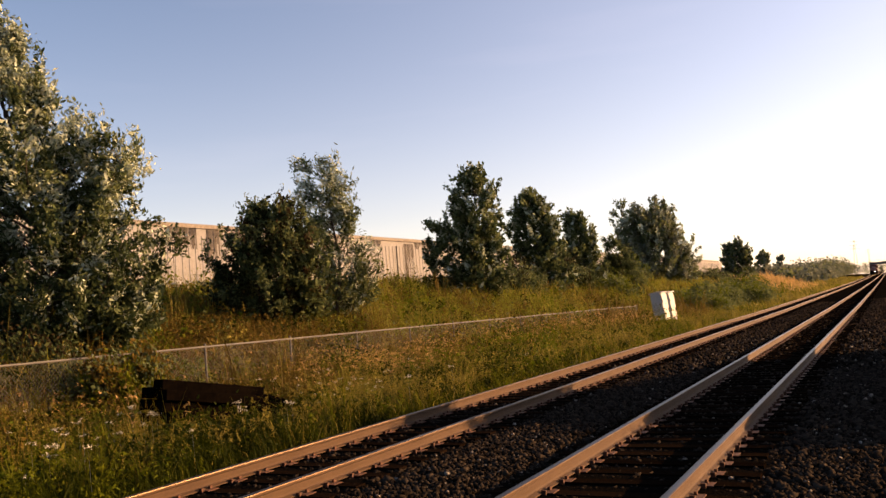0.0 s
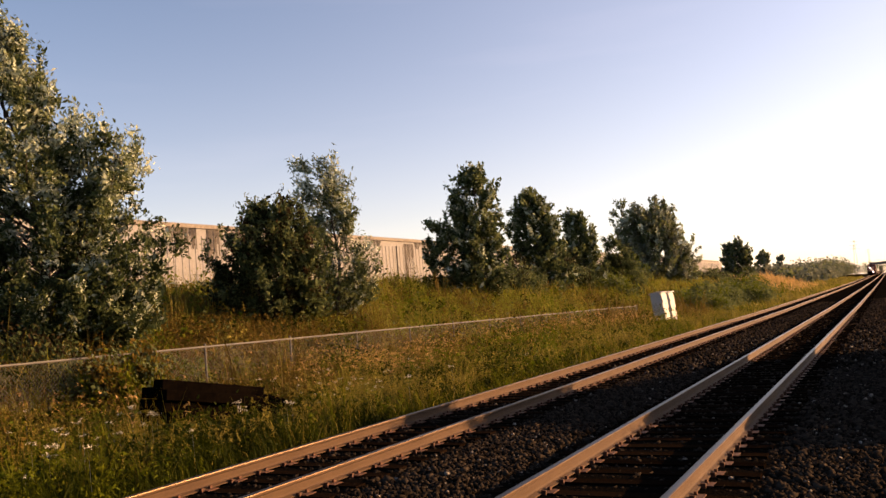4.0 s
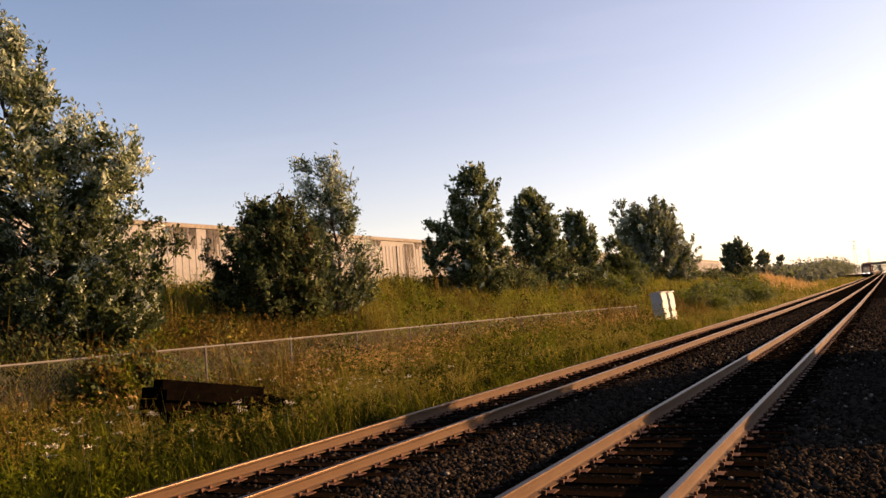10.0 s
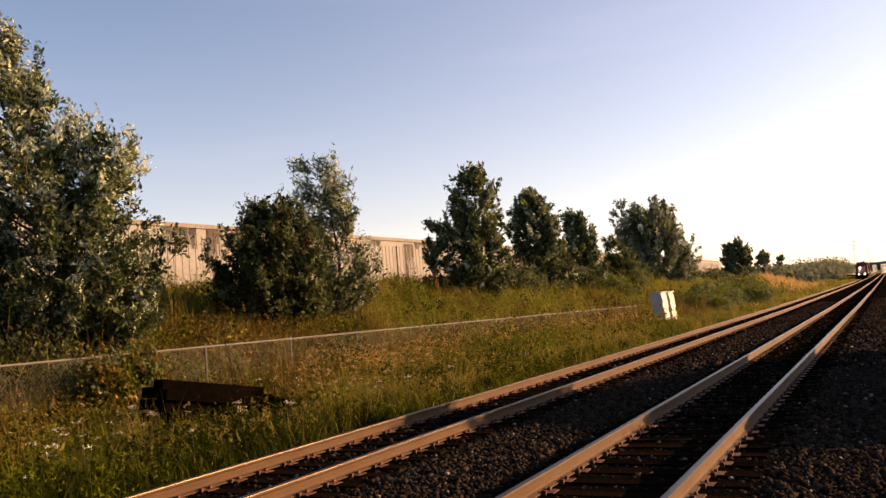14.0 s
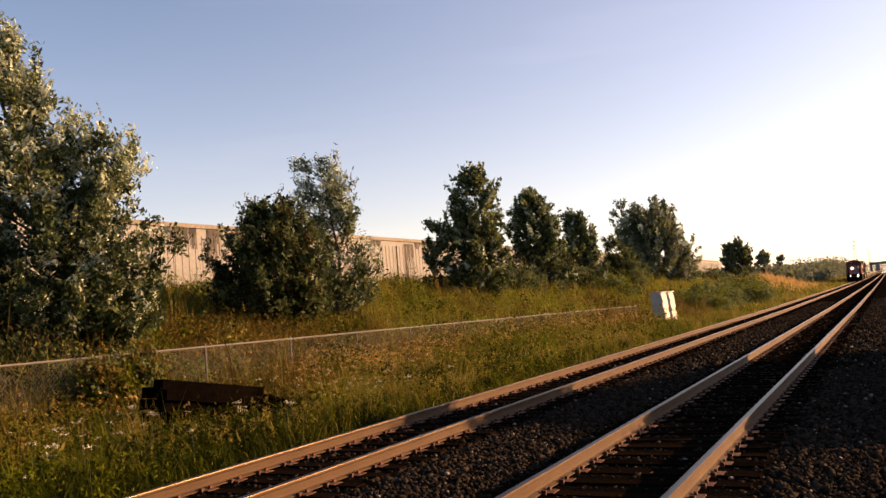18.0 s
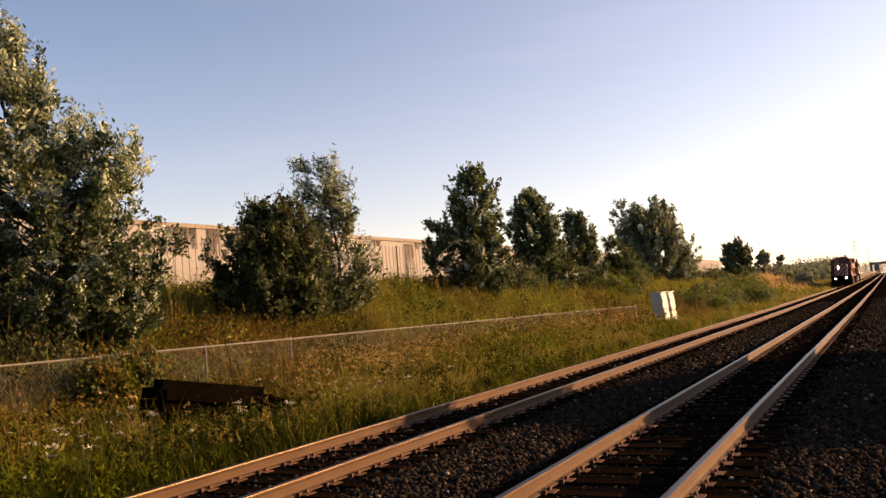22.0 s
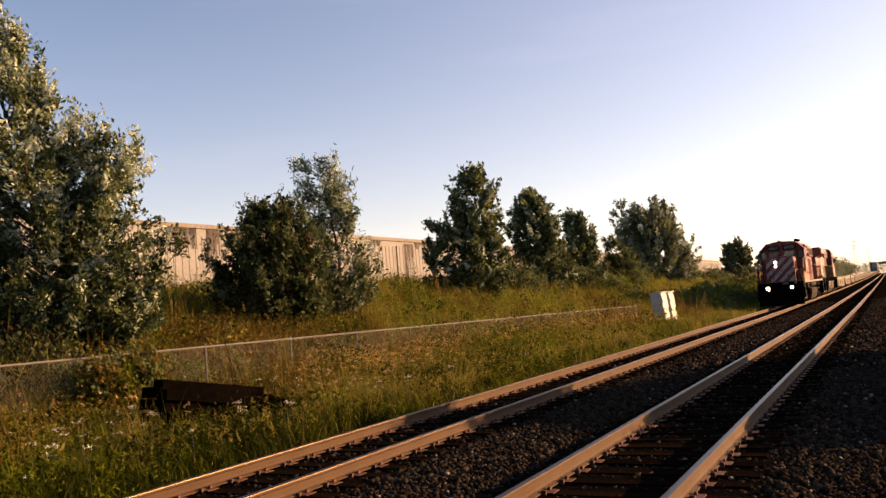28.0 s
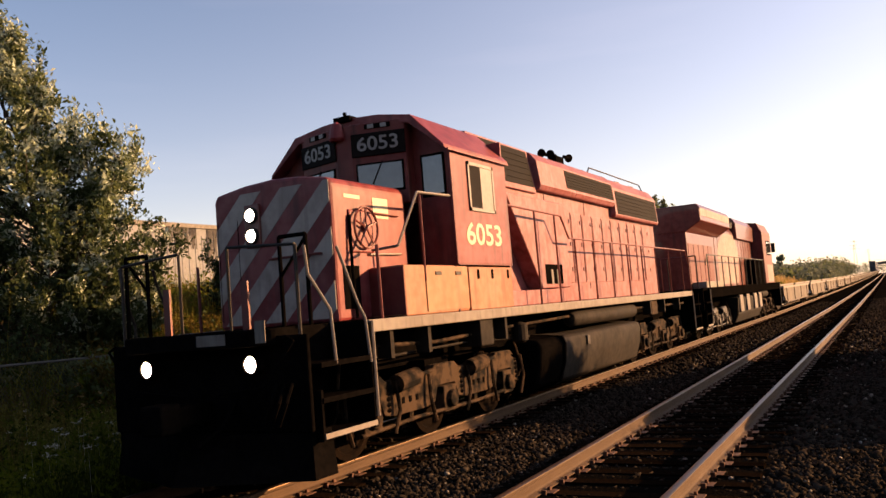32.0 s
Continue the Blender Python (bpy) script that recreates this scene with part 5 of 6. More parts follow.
def lettering(text, size, material, parent, m, name="number", deep=0.004, wide=1.0, bold=0.018):
    """Figures in the built-in font as one mesh."""
    c = bpy.data.curves.new(name, "FONT")
    c.body, c.size, c.extrude, c.align_x, c.align_y, c.offset = text, size, deep, "CENTER", "CENTER", size * bold
    tmp = new("tmp", c)
    bpy.context.view_layer.update()
    me = bpy.data.meshes.new_from_object(tmp.evaluated_get(bpy.context.evaluated_depsgraph_get()))
    bpy.data.objects.remove(tmp)
    me.materials.clear()
    me.materials.append(material)
    ob = part(name, me, None, parent)
    ob.matrix_local = m @ Matrix.Diagonal((wide, 1, 1, 1))
    return ob


WHEELSETS = []
WHEEL_ME = Shape().lathe([(-0.07, 0.44), (-0.07, 0.535), (-0.045, 0.535), (-0.035, 0.508), (0.065, 0.503), (0.068, 0.43), (0.03, 0.40), (0.02, 0.16), (0.07, 0.13), (0.07, 0.02)], (0, 0, 0), "x", 28).mesh("wheel", WHEEL, True)
WHEEL_ME_L = Shape().lathe([(0.07, 0.44), (0.07, 0.535), (0.045, 0.535), (0.035, 0.508), (-0.065, 0.503), (-0.068, 0.43), (-0.03, 0.40), (-0.02, 0.16), (-0.07, 0.13), (-0.07, 0.02)], (0, 0, 0), "x", 28).mesh("wheel", WHEEL, True)
AXLE_ME = Shape().rod((-1.05, 0, 0), (1.05, 0, 0), 0.085, 12).mesh("axle", WHEEL)


def wheelset(parent, y, keep=True):
    a = part("axle", AXLE_ME, None, parent)
    a.location = (0, y, 0.508)
    r = part("wheel", WHEEL_ME, None, a)
    r.location = (0.755, 0, 0)
    l = part("wheel", WHEEL_ME_L, None, a)
    l.location = (-0.755, 0, 0)
    if keep:
        WHEELSETS.append((a, y))
    return a


def three_axle_truck(parent, cy, gaps=(-2.05, 0.0, 2.05), mat=None, roll_on=True):
    mat = mat or GRIME
    for g in gaps:
        wheelset(parent, cy + g, roll_on)
    for sx in (1, -1):
        x0, x1 = sorted((sx * 1.0, sx * 1.14))
        e = 2.62
        out = [(-e, 0.62), (-e, 0.80), (-e + 0.25, 0.93)]
        for g in gaps:
            out += [(g - 0.42, 0.93), (g - 0.3, 1.02), (g + 0.3, 1.02), (g + 0.42, 0.93)]
        out += [(e - 0.25, 0.93), (e, 0.80), (e, 0.62)]
        for g in reversed(gaps):
            out += [(g + 0.62, 0.46), (g + 0.36, 0.50), (g + 0.26, 0.72), (g - 0.26, 0.72), (g - 0.36, 0.50), (g - 0.62, 0.46)]
        clean = []
        for p in out:
            if not clean or (abs(p[0] - clean[-1][0]) > 0.01 or abs(p[1] - clean[-1][1]) > 0.01):
                clean.append(p)
        clean = [(max(-e, min(e, a)), b) for a, b in clean]
        part("side_frame", Shape().prism([(a + cy, b) for a, b in clean], x0, x1, "x"), mat, parent, "grimy cast truck side frame", bevel=0.025)
        for g in gaps:
            part("journal_box", Shape().box(*sorted((sx * 1.02, sx * 1.2)), cy + g - 0.2, cy + g + 0.2, 0.33, 0.70).lathe([(0, 0.13), (sx * 0.07, 0.12), (sx * 0.08, 0.03)], (sx * 1.2, cy + g, 0.51), "x", 12), mat, parent, bevel=0.02)
            for d in (-0.47, 0.47):
                part("coil_spring", Shape().lathe([(z, 0.085 if k % 2 else 0.062) for k, z in enumerate(np.linspace(0.52, 0.88, 11))], (sx * 1.08, cy + g + d, 0), "z", 10), BLACK, parent)
            for d in (-0.58, 0.58):
                part("brake_shoe", Shape().prism([(cy + g + d - 0.05, 0.3), (cy + g + d + 0.05, 0.26), (cy + g + d + 0.07, 0.66), (cy + g + d - 0.03, 0.68)], *sorted((sx * 0.68, sx * 0.86)), "x"), GRIME, parent)
                part("brake_hanger", Shape().pipe([(sx * 1.19, cy + g + d, 0.92), (sx * 1.22, cy + g + d * 1.05, 0.55), (sx * 1.2, cy + g + d * 0.82, 0.26)], 0.028), mat, parent)
        for g in (gaps[0] + 1.0, gaps[2] - 1.0):
            part("brake_cylinder", Shape().rod((sx * 1.2, cy + g - 0.42, 0.88), (sx * 1.2, cy + g + 0.1, 0.93), 0.125, 14).rod((sx * 1.2, cy + g + 0.1, 0.93), (sx * 1.2, cy + g + 0.55, 0.96), 0.03, 6), mat, parent)
            for k in range(3):
                part("frame_hole", Shape().box(*sorted((sx * 1.138, sx * 1.15)), cy + g - 0.21 + 0.18 * k, cy + g - 0.15 + 0.18 * k, 0.60, 0.68), BLACK, parent)
        part("brake_pull_rod", Shape().pipe([(sx * 1.18, cy - 2.3, 0.34), (sx * 1.18, cy - 0.9, 0.38), (sx * 1.18, cy + 0.9, 0.36), (sx * 1.18, cy + 2.3, 0.40)], 0.026), mat, parent)
        part("sand_pipe", Shape().pipe([(sx * 1.1, cy - 2.55, 1.25), (sx * 1.16, cy - 2.75, 0.7), (sx * 0.85, cy - 2.68, 0.13)], 0.022), GRIME, parent)
        part("sand_pipe", Shape().pipe([(sx * 1.1, cy + 2.55, 1.25), (sx * 1.16, cy + 2.75, 0.7), (sx * 0.85, cy + 2.68, 0.13)], 0.022), GRIME, parent)
    part("bolster", Shape().box(-1.0, 1.0, cy - 0.35, cy + 0.35, 0.72, 1.1), BLACK, parent)


def coupler(parent, y, way):
    part("coupler", Shape().box(-0.11, 0.11, *sorted((y, y + way * 0.55)), 0.74, 0.98).box(-0.17, 0.15, *sorted((y + way * 0.5, y + way * 0.8)), 0.70, 1.02), BLACK, parent, bevel=0.03)
    part("air_hose", Shape().pipe([(0.45, y, 0.95), (0.42, y + way * 0.2, 0.7), (0.25, y + way * 0.4, 0.52)], 0.025), BLACK, parent)


def end_steps(parent, y0, y1, sx, z_deck=1.72):
    """A stepwell at one corner: y0 is the end, y1 the inner side."""
    x0, x1 = sorted((sx * 0.98, sx * 1.56))
    ya, yb = sorted((y0, y1))
    for z in (0.57, 0.95, 1.33):
        tread = part("step", Shape().box(x0, x1, ya, yb, z - 0.03, z), BLACK, parent)
        part("tread_edge", Shape().box(*sorted((sx * 1.56, sx * 1.575)), ya, yb, z - 0.045, z + 0.012), CHROME if z < 0.6 else BLACK, tread, "worn step edge")
    part("step_side", Shape().box(x0, x1, y1 - 0.02, y1 + 0.02, 0.50, z_deck), BLACK, parent)
    part("step_side", Shape().box(x0, x1, y0 - 0.02, y0 + 0.015, 0.50, 1.05), BLACK, parent)
    part("step_back", Shape().box(*sorted((sx * 0.96, sx * 0.98)), ya, yb, 0.5, z_deck), BLACK, parent)
    part("grab_rail", Shape().pipe([(sx * 1.57, y1 + 0.03 * (1 if y1 > y0 else -1), 0.62), (sx * 1.57, y1 + 0.03 * (1 if y1 > y0 else -1), 1.74)], 0.024), CHROME, parent)


# ---------------------------------------------------------------- leading locomotive
def build_lead():
    L = thing("lead_locomotive", "red diesel locomotive with a striped nose, headlights lit", "locomotive", "train")
    # frame
    part("side_sill", Shape().box(1.50, 1.56, 1.23, 19.27, 1.60, 1.75), SILL, L, "pale weathered side sill", bevel=0.01)
    part("side_sill", Shape().box(-1.56, -1.50, 1.23, 19.27, 1.60, 1.75), SILL, L, bevel=0.01)
    part("walkway", Shape().box(-1.50, 1.50, 1.23, 19.27, 1.66, 1.745).box(-0.96, 0.96, 0.1, 1.23, 1.66, 1.745).box(-0.96, 0.96, 19.27, 20.4, 1.66, 1.745), BLACK, L)
    part("main_frame", Shape().box(-0.75, 0.75, 0.3, 20.2, 1.05, 1.66), BLACK, L)
    part("front_plate", Shape().box(-1.5, 1.5, 0.10, 0.16, 0.62, 1.66), BLACK, L, bevel=0.02)
    part("anticlimber", Shape().prism([(-0.95, -0.18), (0.95, -0.18), (1.1, 0.1), (-1.1, 0.1)], 1.56, 1.75, "z"), BLACK, L, bevel=0.02)
    part("snowplough", Shape().add([(-1.45, 0.15, 0.62), (1.45, 0.15, 0.62), (-1.5, 0.1, 0.12), (1.5, 0.1, 0.12), (0, -0.45, 0.12), (0, -0.2, 0.62), (-1.45, 0.5, 0.62), (1.45, 0.5, 0.62), (-1.5, 0.5, 0.12), (1.5, 0.5, 0.12)], [(0, 5, 4, 2), (5, 1, 3, 4), (6, 0, 2, 8), (1, 7, 9, 3), (7, 6, 8, 9), (0, 6, 7, 1, 5), (2, 4, 3, 9, 8)]), BLACK, L)
    part("rear_plate", Shape().box(-1.5, 1.5, 20.34, 20.4, 0.62, 1.66), BLACK, L)
    coupler(L, 0.1, -1)
    coupler(L, 20.4, 1)
    for sx in (1, -1):
        end_steps(L, 0.23, 1.23, sx)
        end_steps(L, 20.27, 19.27, sx)
        part("uncoupling_lever", Shape().pipe([(sx * 0.25, -0.05, 1.05), (sx * 1.0, -0.05, 1.12), (sx * 1.42, -0.02, 1.60), (sx * 1.3, -0.02, 1.66)], 0.014), BLACK, L)
        d = part("ditch_light", Shape().lathe([(0.03, 0.090), (-0.03, 0.092), (-0.03, 0.112), (0.10, 0.125), (0.12, 0.05)], (sx * 0.80, 0.0, 1.37), "y", 20, caps=False), BLACK, L)
        part("lens", Shape().lathe([(0.0, 0.0895), (0.01, 0.0895)], (sx * 0.80, 0.0, 1.37), "y", 20), LAMP, d, "lit lamp lens")
    part("marker_plate", Shape().box(1.02, 1.16, -0.16, -0.15, 1.60, 1.84), SILL, L)
    part("draw_gear_plate", Shape().box(0.2, 0.62, -0.19, -0.175, 1.6, 1.72), SILL, L)
    for k in range(3):
        part("air_hose", Shape().pipe([(1.15 + 0.1 * k, 0.0, 1.15), (1.15 + 0.1 * k, -0.12, 0.95), (1.05 + 0.1 * k, -0.14, 0.72)], 0.022), BLACK, L)
    # nose
    nose = part("nose", Shape().prism([(-0.98, 1.75), (0.97, 1.75), (0.97, 3.50), (0.91, 3.58), (0.45, 3.65), (0, 3.675), (-0.45, 3.65), (-0.92, 3.58), (-0.98, 3.50)], 1.45, 3.25), RED, L, "red nose with pale diagonal stripes", bevel=0.045)
    for k in range(-6, 3):
        poly = clip_band(2.33 + 0.68 * k, 2.68 + 0.68 * k, -0.955, 0.945, 1.80, 3.54)
        if poly:
            part("stripe", Shape().prism(poly, 1.445, 1.452), STRIPE, nose)
    hl = part("headlight", Shape().prism([(-0.43, 2.80), (-0.17, 2.80), (-0.17, 3.38), (-0.43, 3.38)], 1.41, 1.46), RED_DULL, L, "twin sealed-beam headlight, lit", bevel=0.02)
    for z in (3.23, 2.96):
        part("rim", Shape().lathe([(0.03, 0.082), (-0.025, 0.084), (-0.025, 0.10), (0.05, 0.12)], (-0.30, 1.39, z), "y", 20, caps=False), STEEL_DARK, hl)
        part("lens", Shape().lathe([(0.0, 0.0815), (0.01, 0.0815)], (-0.30, 1.39, z), "y", 20), LAMP, hl, "lit lamp lens")
    part("nose_door", Shape().box(-0.93, -0.925, 1.44, 1.452, 1.85, 3.2).box(-0.58, -0.575, 1.44, 1.452, 1.85, 3.2), BLACK, nose)
    part("grab_bar", Shape().pipe([(0.0, 1.44, 2.62), (0.0, 1.37, 2.62), (0.78, 1.37, 2.62), (0.78, 1.44, 2.62)], 0.017), PINK, nose)
    part("top_plate", Shape().box(-0.25, 0.05, 2.2, 2.7, 3.66, 3.74), BLACK, nose)
    part("nose_lamp", Shape().box(0.12, 0.32, 1.9, 2.15, 3.64, 3.70), CHROME, nose)
    # hand brake wheel and placards on the nose side
    hb = part("hand_brake", Shape().lathe([(0, 0.05), (0.10, 0.05), (0.11, 0.02)], (0.95, 2.08, 2.95), "x", 10), PINK, L, "faded red hand brake wheel")
    rim = Shape()
    for i in range(20):
        a, b = 2 * math.pi * i / 20, 2 * math.pi * (i + 1) / 20
        rim.rod((1.05, 2.08 + 0.27 * math.cos(a), 2.95 + 0.27 * math.sin(a)), (1.05, 2.08 + 0.27 * math.cos(b), 2.95 + 0.27 * math.sin(b)), 0.017, 6)
    for i in range(5):
        a = 2 * math.pi * i / 5 + 0.3
        rim.rod((1.05, 2.08, 2.95), (1.05, 2.08 + 0.27 * math.cos(a), 2.95 + 0.27 * math.sin(a)), 0.013, 5)
    part("wheel_rim", rim, PINK, hb)
    part("brake_housing", Shape().box(0.95, 1.0, 1.78, 2.32, 2.62, 3.18), RED, L, bevel=0.02)
    part("brake_chain", Shape().pipe([(1.0, 1.78, 3.1), (1.02, 1.74, 2.4), (1.02, 1.78, 1.78)], 0.02), BLACK, L)
    part("placard", Shape().box(0.971, 0.977, 2.38, 2.76, 3.10, 3.38), LETTER, nose, "cream notice")
    part("placard", Shape().box(0.971, 0.977, 1.72, 2.08, 3.33, 3.38), LETTER, nose)
    part("grab_bar", Shape().pipe([(0.95, 2.2, 3.16), (1.0, 2.2, 3.16), (1.0, 2.98, 3.16), (0.95, 2.98, 3.16)], 0.015), PINK, nose)
    part("grab_bar", Shape().pipe([(0.95, 2.2, 2.6), (1.0, 2.2, 2.6), (1.0, 2.98, 2.62), (0.95, 2.98, 2.62)], 0.015), CHROME, nose)
    part("nose_hatch", Shape().box(0.971, 0.982, 1.6, 1.95, 1.9, 2.45), BLACK, nose)
    # cab
    cab = part("cab_side", Shape().box(1.51, 1.55, 3.65, 5.6, 2.44, 4.15), RED, L, bevel=0.012)
    far_side = part("cab_side", Shape().box(-1.55, -1.51, 3.65, 5.6, 2.44, 4.15), RED, L, bevel=0.012)
    part("cab_back", Shape().box(-1.51, 1.51, 5.56, 5.6, 1.75, 4.5), RED, L)
    # front walls in dark maroon: dirt, plus the roof's shade as colour
    for x0, x1 in ((0.95, 1.51), (-1.51, -0.95)):
        part("cab_front", Shape().box(x0, x1, 3.65, 3.69, 1.75, 4.15), MAROON_AND_SHADE, L)
    plan = [(-0.95, 3.66), (-0.95, 3.44), (-0.14, 3.22), (0.14, 3.22), (0.95, 3.44), (0.95, 3.66)]
    part("windscreen_wall", Shape().prism(plan, 3.40, 4.66, "z"), MAROON_AND_SHADE, L, "dirty windscreen wall, roof shade put into its dark maroon", bevel=0.02)
    roof = [(-1.60, 4.10), (-1.58, 4.17), (-1.06, 4.69), (-0.5, 4.79), (0, 4.82), (0.5, 4.79), (1.06, 4.69), (1.58, 4.17), (1.60, 4.10), (1.0, 4.58), (0, 4.70), (-1.0, 4.58)]
    part("cab_roof", Shape().prism(roof, 3.42, 5.66), RED, L, bevel=0.012)
    part("roof_front", Shape().prism([(-1.55, 4.08), (1.55, 4.08), (1.03, 4.64), (0.5, 4.75), (0, 4.78), (-0.5, 4.75), (-1.03, 4.64)], 3.66, 3.70), MAROON_AND_SHADE, L)
    part("cab_floor", Shape().box(-1.5, 1.5, 3.69, 5.56, 1.98, 2.02), BLACK, L)
    part("sub_base", Shape().box(-1.52, 1.52, 4.02, 5.6, 1.75, 2.40), ORANGE, L, "orange-red base below the cab", bevel=0.015)
    for sx in (1, -1):
        w = part("cab_window", Shape().box(*sorted((sx * 1.55, sx * 1.575)), 4.16, 5.06, 3.25, 3.30).box(*sorted((sx * 1.55, sx * 1.575)), 4.16, 5.06, 3.95, 4.0).box(*sorted((sx * 1.55, sx * 1.575)), 4.16, 4.21, 3.25, 4.0).box(*sorted((sx * 1.55, sx * 1.575)), 5.01, 5.06, 3.25, 4.0), CHROME, L, "pale window frame")
        part("pane", Shape().box(*sorted((sx * 1.552, sx * 1.56)), 4.20, 4.64, 3.29, 3.96), GRILLE, w, "dark open half of the window")
        # opaque pale colour holds the sun's reflection on this pane
        part("pane", Shape().box(*sorted((sx * 1.556, sx * 1.566)), 4.60, 5.02, 3.29, 3.96), CHROME, w, "sliding pane, sun glint put into its pale colour")
        fw = part("front_side_window", Shape().box(*sorted((sx * 1.06, sx * 1.46)), 3.63, 3.652, 3.46, 4.10), BLACK, L, bevel=0.02)
        part("pane", Shape().box(*sorted((sx * 1.10, sx * 1.43)), 3.622, 3.632, 3.50, 4.06), GLASS, fw)
        # windscreen and number board on the slanted faces
        ang = sx * math.degrees(math.atan2(0.22, 0.81))
        face = pose(sx * 0.545, 3.33, 0, 0, 0, ang)
        ws = part("windscreen", Shape().box(-0.37, 0.37, -0.012, 0.0, 3.60, 4.05), BLACK, L, bevel=0.02)
        ws.matrix_local = face
        part("pane", Shape().box(-0.34, 0.34, -0.02, -0.008, 3.63, 4.02), GLASS, ws)
        part("wiper", Shape().pipe([(0.05, -0.03, 4.06), (-0.12, -0.035, 3.72)], 0.008, 4), BLACK, ws)
        nb = part("number_board", Shape().box(-0.42, 0.42, -0.03, 0.0, 4.15, 4.50), GRILLE, L, "dark number board", bevel=0.01)
        nb.matrix_local = face
        lettering("6053", 0.29, LETTER_GREY, nb, pose(0, -0.034, 4.325, 90, 0, 0), wide=1.15, bold=0.012)
        cl = part("class_light", Shape().box(-0.2, 0.2, -0.02, 0.0, 4.56, 4.63), BLACK, L)
        cl.matrix_local = face
        for k in (-0.1, 0.1):
            part("lens", Shape().box(k - 0.045, k + 0.045, -0.03, -0.018, 4.565, 4.625), LETTER_GREY, cl)
    part("beacon", Shape().lathe([(0, 0.10), (0.04, 0.13), (0.2, 0.10), (0.26, 0.08), (0.30, 0.02)], (-0.1, 3.2, 4.44), "z", 14), RED, L, "red bell cover above the windscreen")
    part("roof_antenna", Shape().box(-0.25, 0.05, 3.35, 3.6, 4.77, 4.85).rod((-0.1, 3.45, 4.85), (-0.1, 3.45, 4.93), 0.03, 8), BLACK, L)
    lettering("6053", 0.46, LETTER, cab, pose(1.552, 4.62, 2.88, 90, 0, 90), wide=1.4)
    lettering("6053", 0.40, LETTER, far_side, pose(-1.552, 4.62, 2.88, 90, 0, -90), wide=1.4)
    part("rain_gutter", Shape().box(1.58, 1.61, 3.5, 5.62, 4.09, 4.12), RED, cab)
    part("cab_seam", Shape().box(1.549, 1.556, 3.66, 5.6, 2.425, 2.445), MAROON_AND_SHADE, cab)
    # battery and tool boxes along the walkway
    for sx in (1, -1):
        b = part("battery_box", Shape().box(*sorted((sx * 0.96, sx * 1.50)), 2.2, 4.0, 1.75, 2.42), ORANGE, L, "orange-red battery box", bevel=0.02)
        part("box_door", Shape().box(*sorted((sx * 1.50, sx * 1.515)), 2.74, 3.98, 1.79, 2.40), OCHRE, b, "ochre-yellow box door")
        for y in (3.0, 3.6):
            part("latch", Shape().box(*sorted((sx * 1.515, sx * 1.53)), y, y + 0.16, 2.28, 2.33), STEEL_DARK, b)
        for y in (4.3, 4.8, 5.4):
            part("latch", Shape().box(*sorted((sx * 1.52, sx * 1.535)), y, y + 0.05, 2.22, 2.36), BLACK, b)
        # thin maroon sheet: the shadow on the box front, put in as colour
        part("box_front_shade", Shape().box(*sorted((sx * 0.96, sx * 1.5)), 2.185, 2.2, 1.78, 2.4), MAROON_AND_SHADE, b)
    # long hood
    hood = part("long_hood", Shape().box(-0.92, 0.92, 5.6, 17.75, 1.75, 4.05), HOOD, L, "faded red engine hood with rows of doors, sunlit tint in the paint", bevel=0.02)
    up = [(-1.04, 4.02), (1.04, 4.02), (1.09, 4.12), (1.03, 4.62), (0.88, 4.80), (0.4, 4.92), (-0.4, 4.92), (-0.88, 4.80), (-1.03, 4.62), (-1.09, 4.12)]
    part("upper_hood", Shape().prism(up, 8.4, 10.55), HOOD, L, bevel=0.02)
    part("upper_hood", Shape().prism(up, 10.55, 13.45), HOOD, L, bevel=0.02)
    rad = [(-1.06, 3.78), (1.06, 3.78), (1.09, 3.84), (1.04, 4.54), (0.86, 4.79), (0.4, 4.91), (-0.4, 4.91), (-0.86, 4.79), (-1.04, 4.54), (-1.09, 3.84)]
    part("radiator_section", Shape().prism(rad, 13.45, 17.75), HOOD, L, bevel=0.02)
    part("filter_section", Shape().prism([(-0.98, 3.95), (0.98, 3.95), (0.98, 4.03), (0.84, 4.83), (0.5, 4.88), (-0.5, 4.88), (-0.84, 4.83), (-0.98, 4.03)], 5.66, 8.4), HOOD, L, bevel=0.015)
    for sx in (1, -1):
        def slats(name, y0, y1, xa, za, xb, zb, n=6):
            g = part(name, Shape().add([(sx * (xa + 0.006), y0, za), (sx * (xa + 0.006), y1, za), (sx * (xb + 0.006), y1, zb), (sx * (xb + 0.006), y0, zb), (sx * (xa - 0.03), y0, za), (sx * (xa - 0.03), y1, za), (sx * (xb - 0.03), y1, zb), (sx * (xb - 0.03), y0, zb)], [(0, 1, 2, 3), (7, 6, 5, 4), (0, 4, 5, 1), (1, 5, 6, 2), (2, 6, 7, 3), (3, 7, 4, 0)]), GRILLE, L, "dark louvred grille")
            s = Shape()
            for i in range(1, n):
                f = i / n
                x, z = xa + (xb - xa) * f, za + (zb - za) * f
                s.rod((sx * (x + 0.012), y0, z), (sx * (x + 0.012), y1, z), 0.008, 4)
            part("louvres", s, GRILLE, g)
        slats("intake_grille", 5.72, 8.3, 0.975, 4.06, 0.847, 4.79)
        slats("brake_grille", 9.95, 13.38, 1.083, 4.18, 1.035, 4.58)
        slats("radiator_grille", 13.6, 17.65, 1.088, 3.86, 1.046, 4.46)
        doors = [5.95 + 0.74 * i for i in range(15)]
        for i, y in enumerate(doors):
            if 6.0 < y < 9.2:
                continue
            dr = part("hood_door", Shape().box(*sorted((sx * 0.92, sx * 0.936)), y, y + 0.68, 2.15, 3.70), HOOD, hood, bevel=0.006)
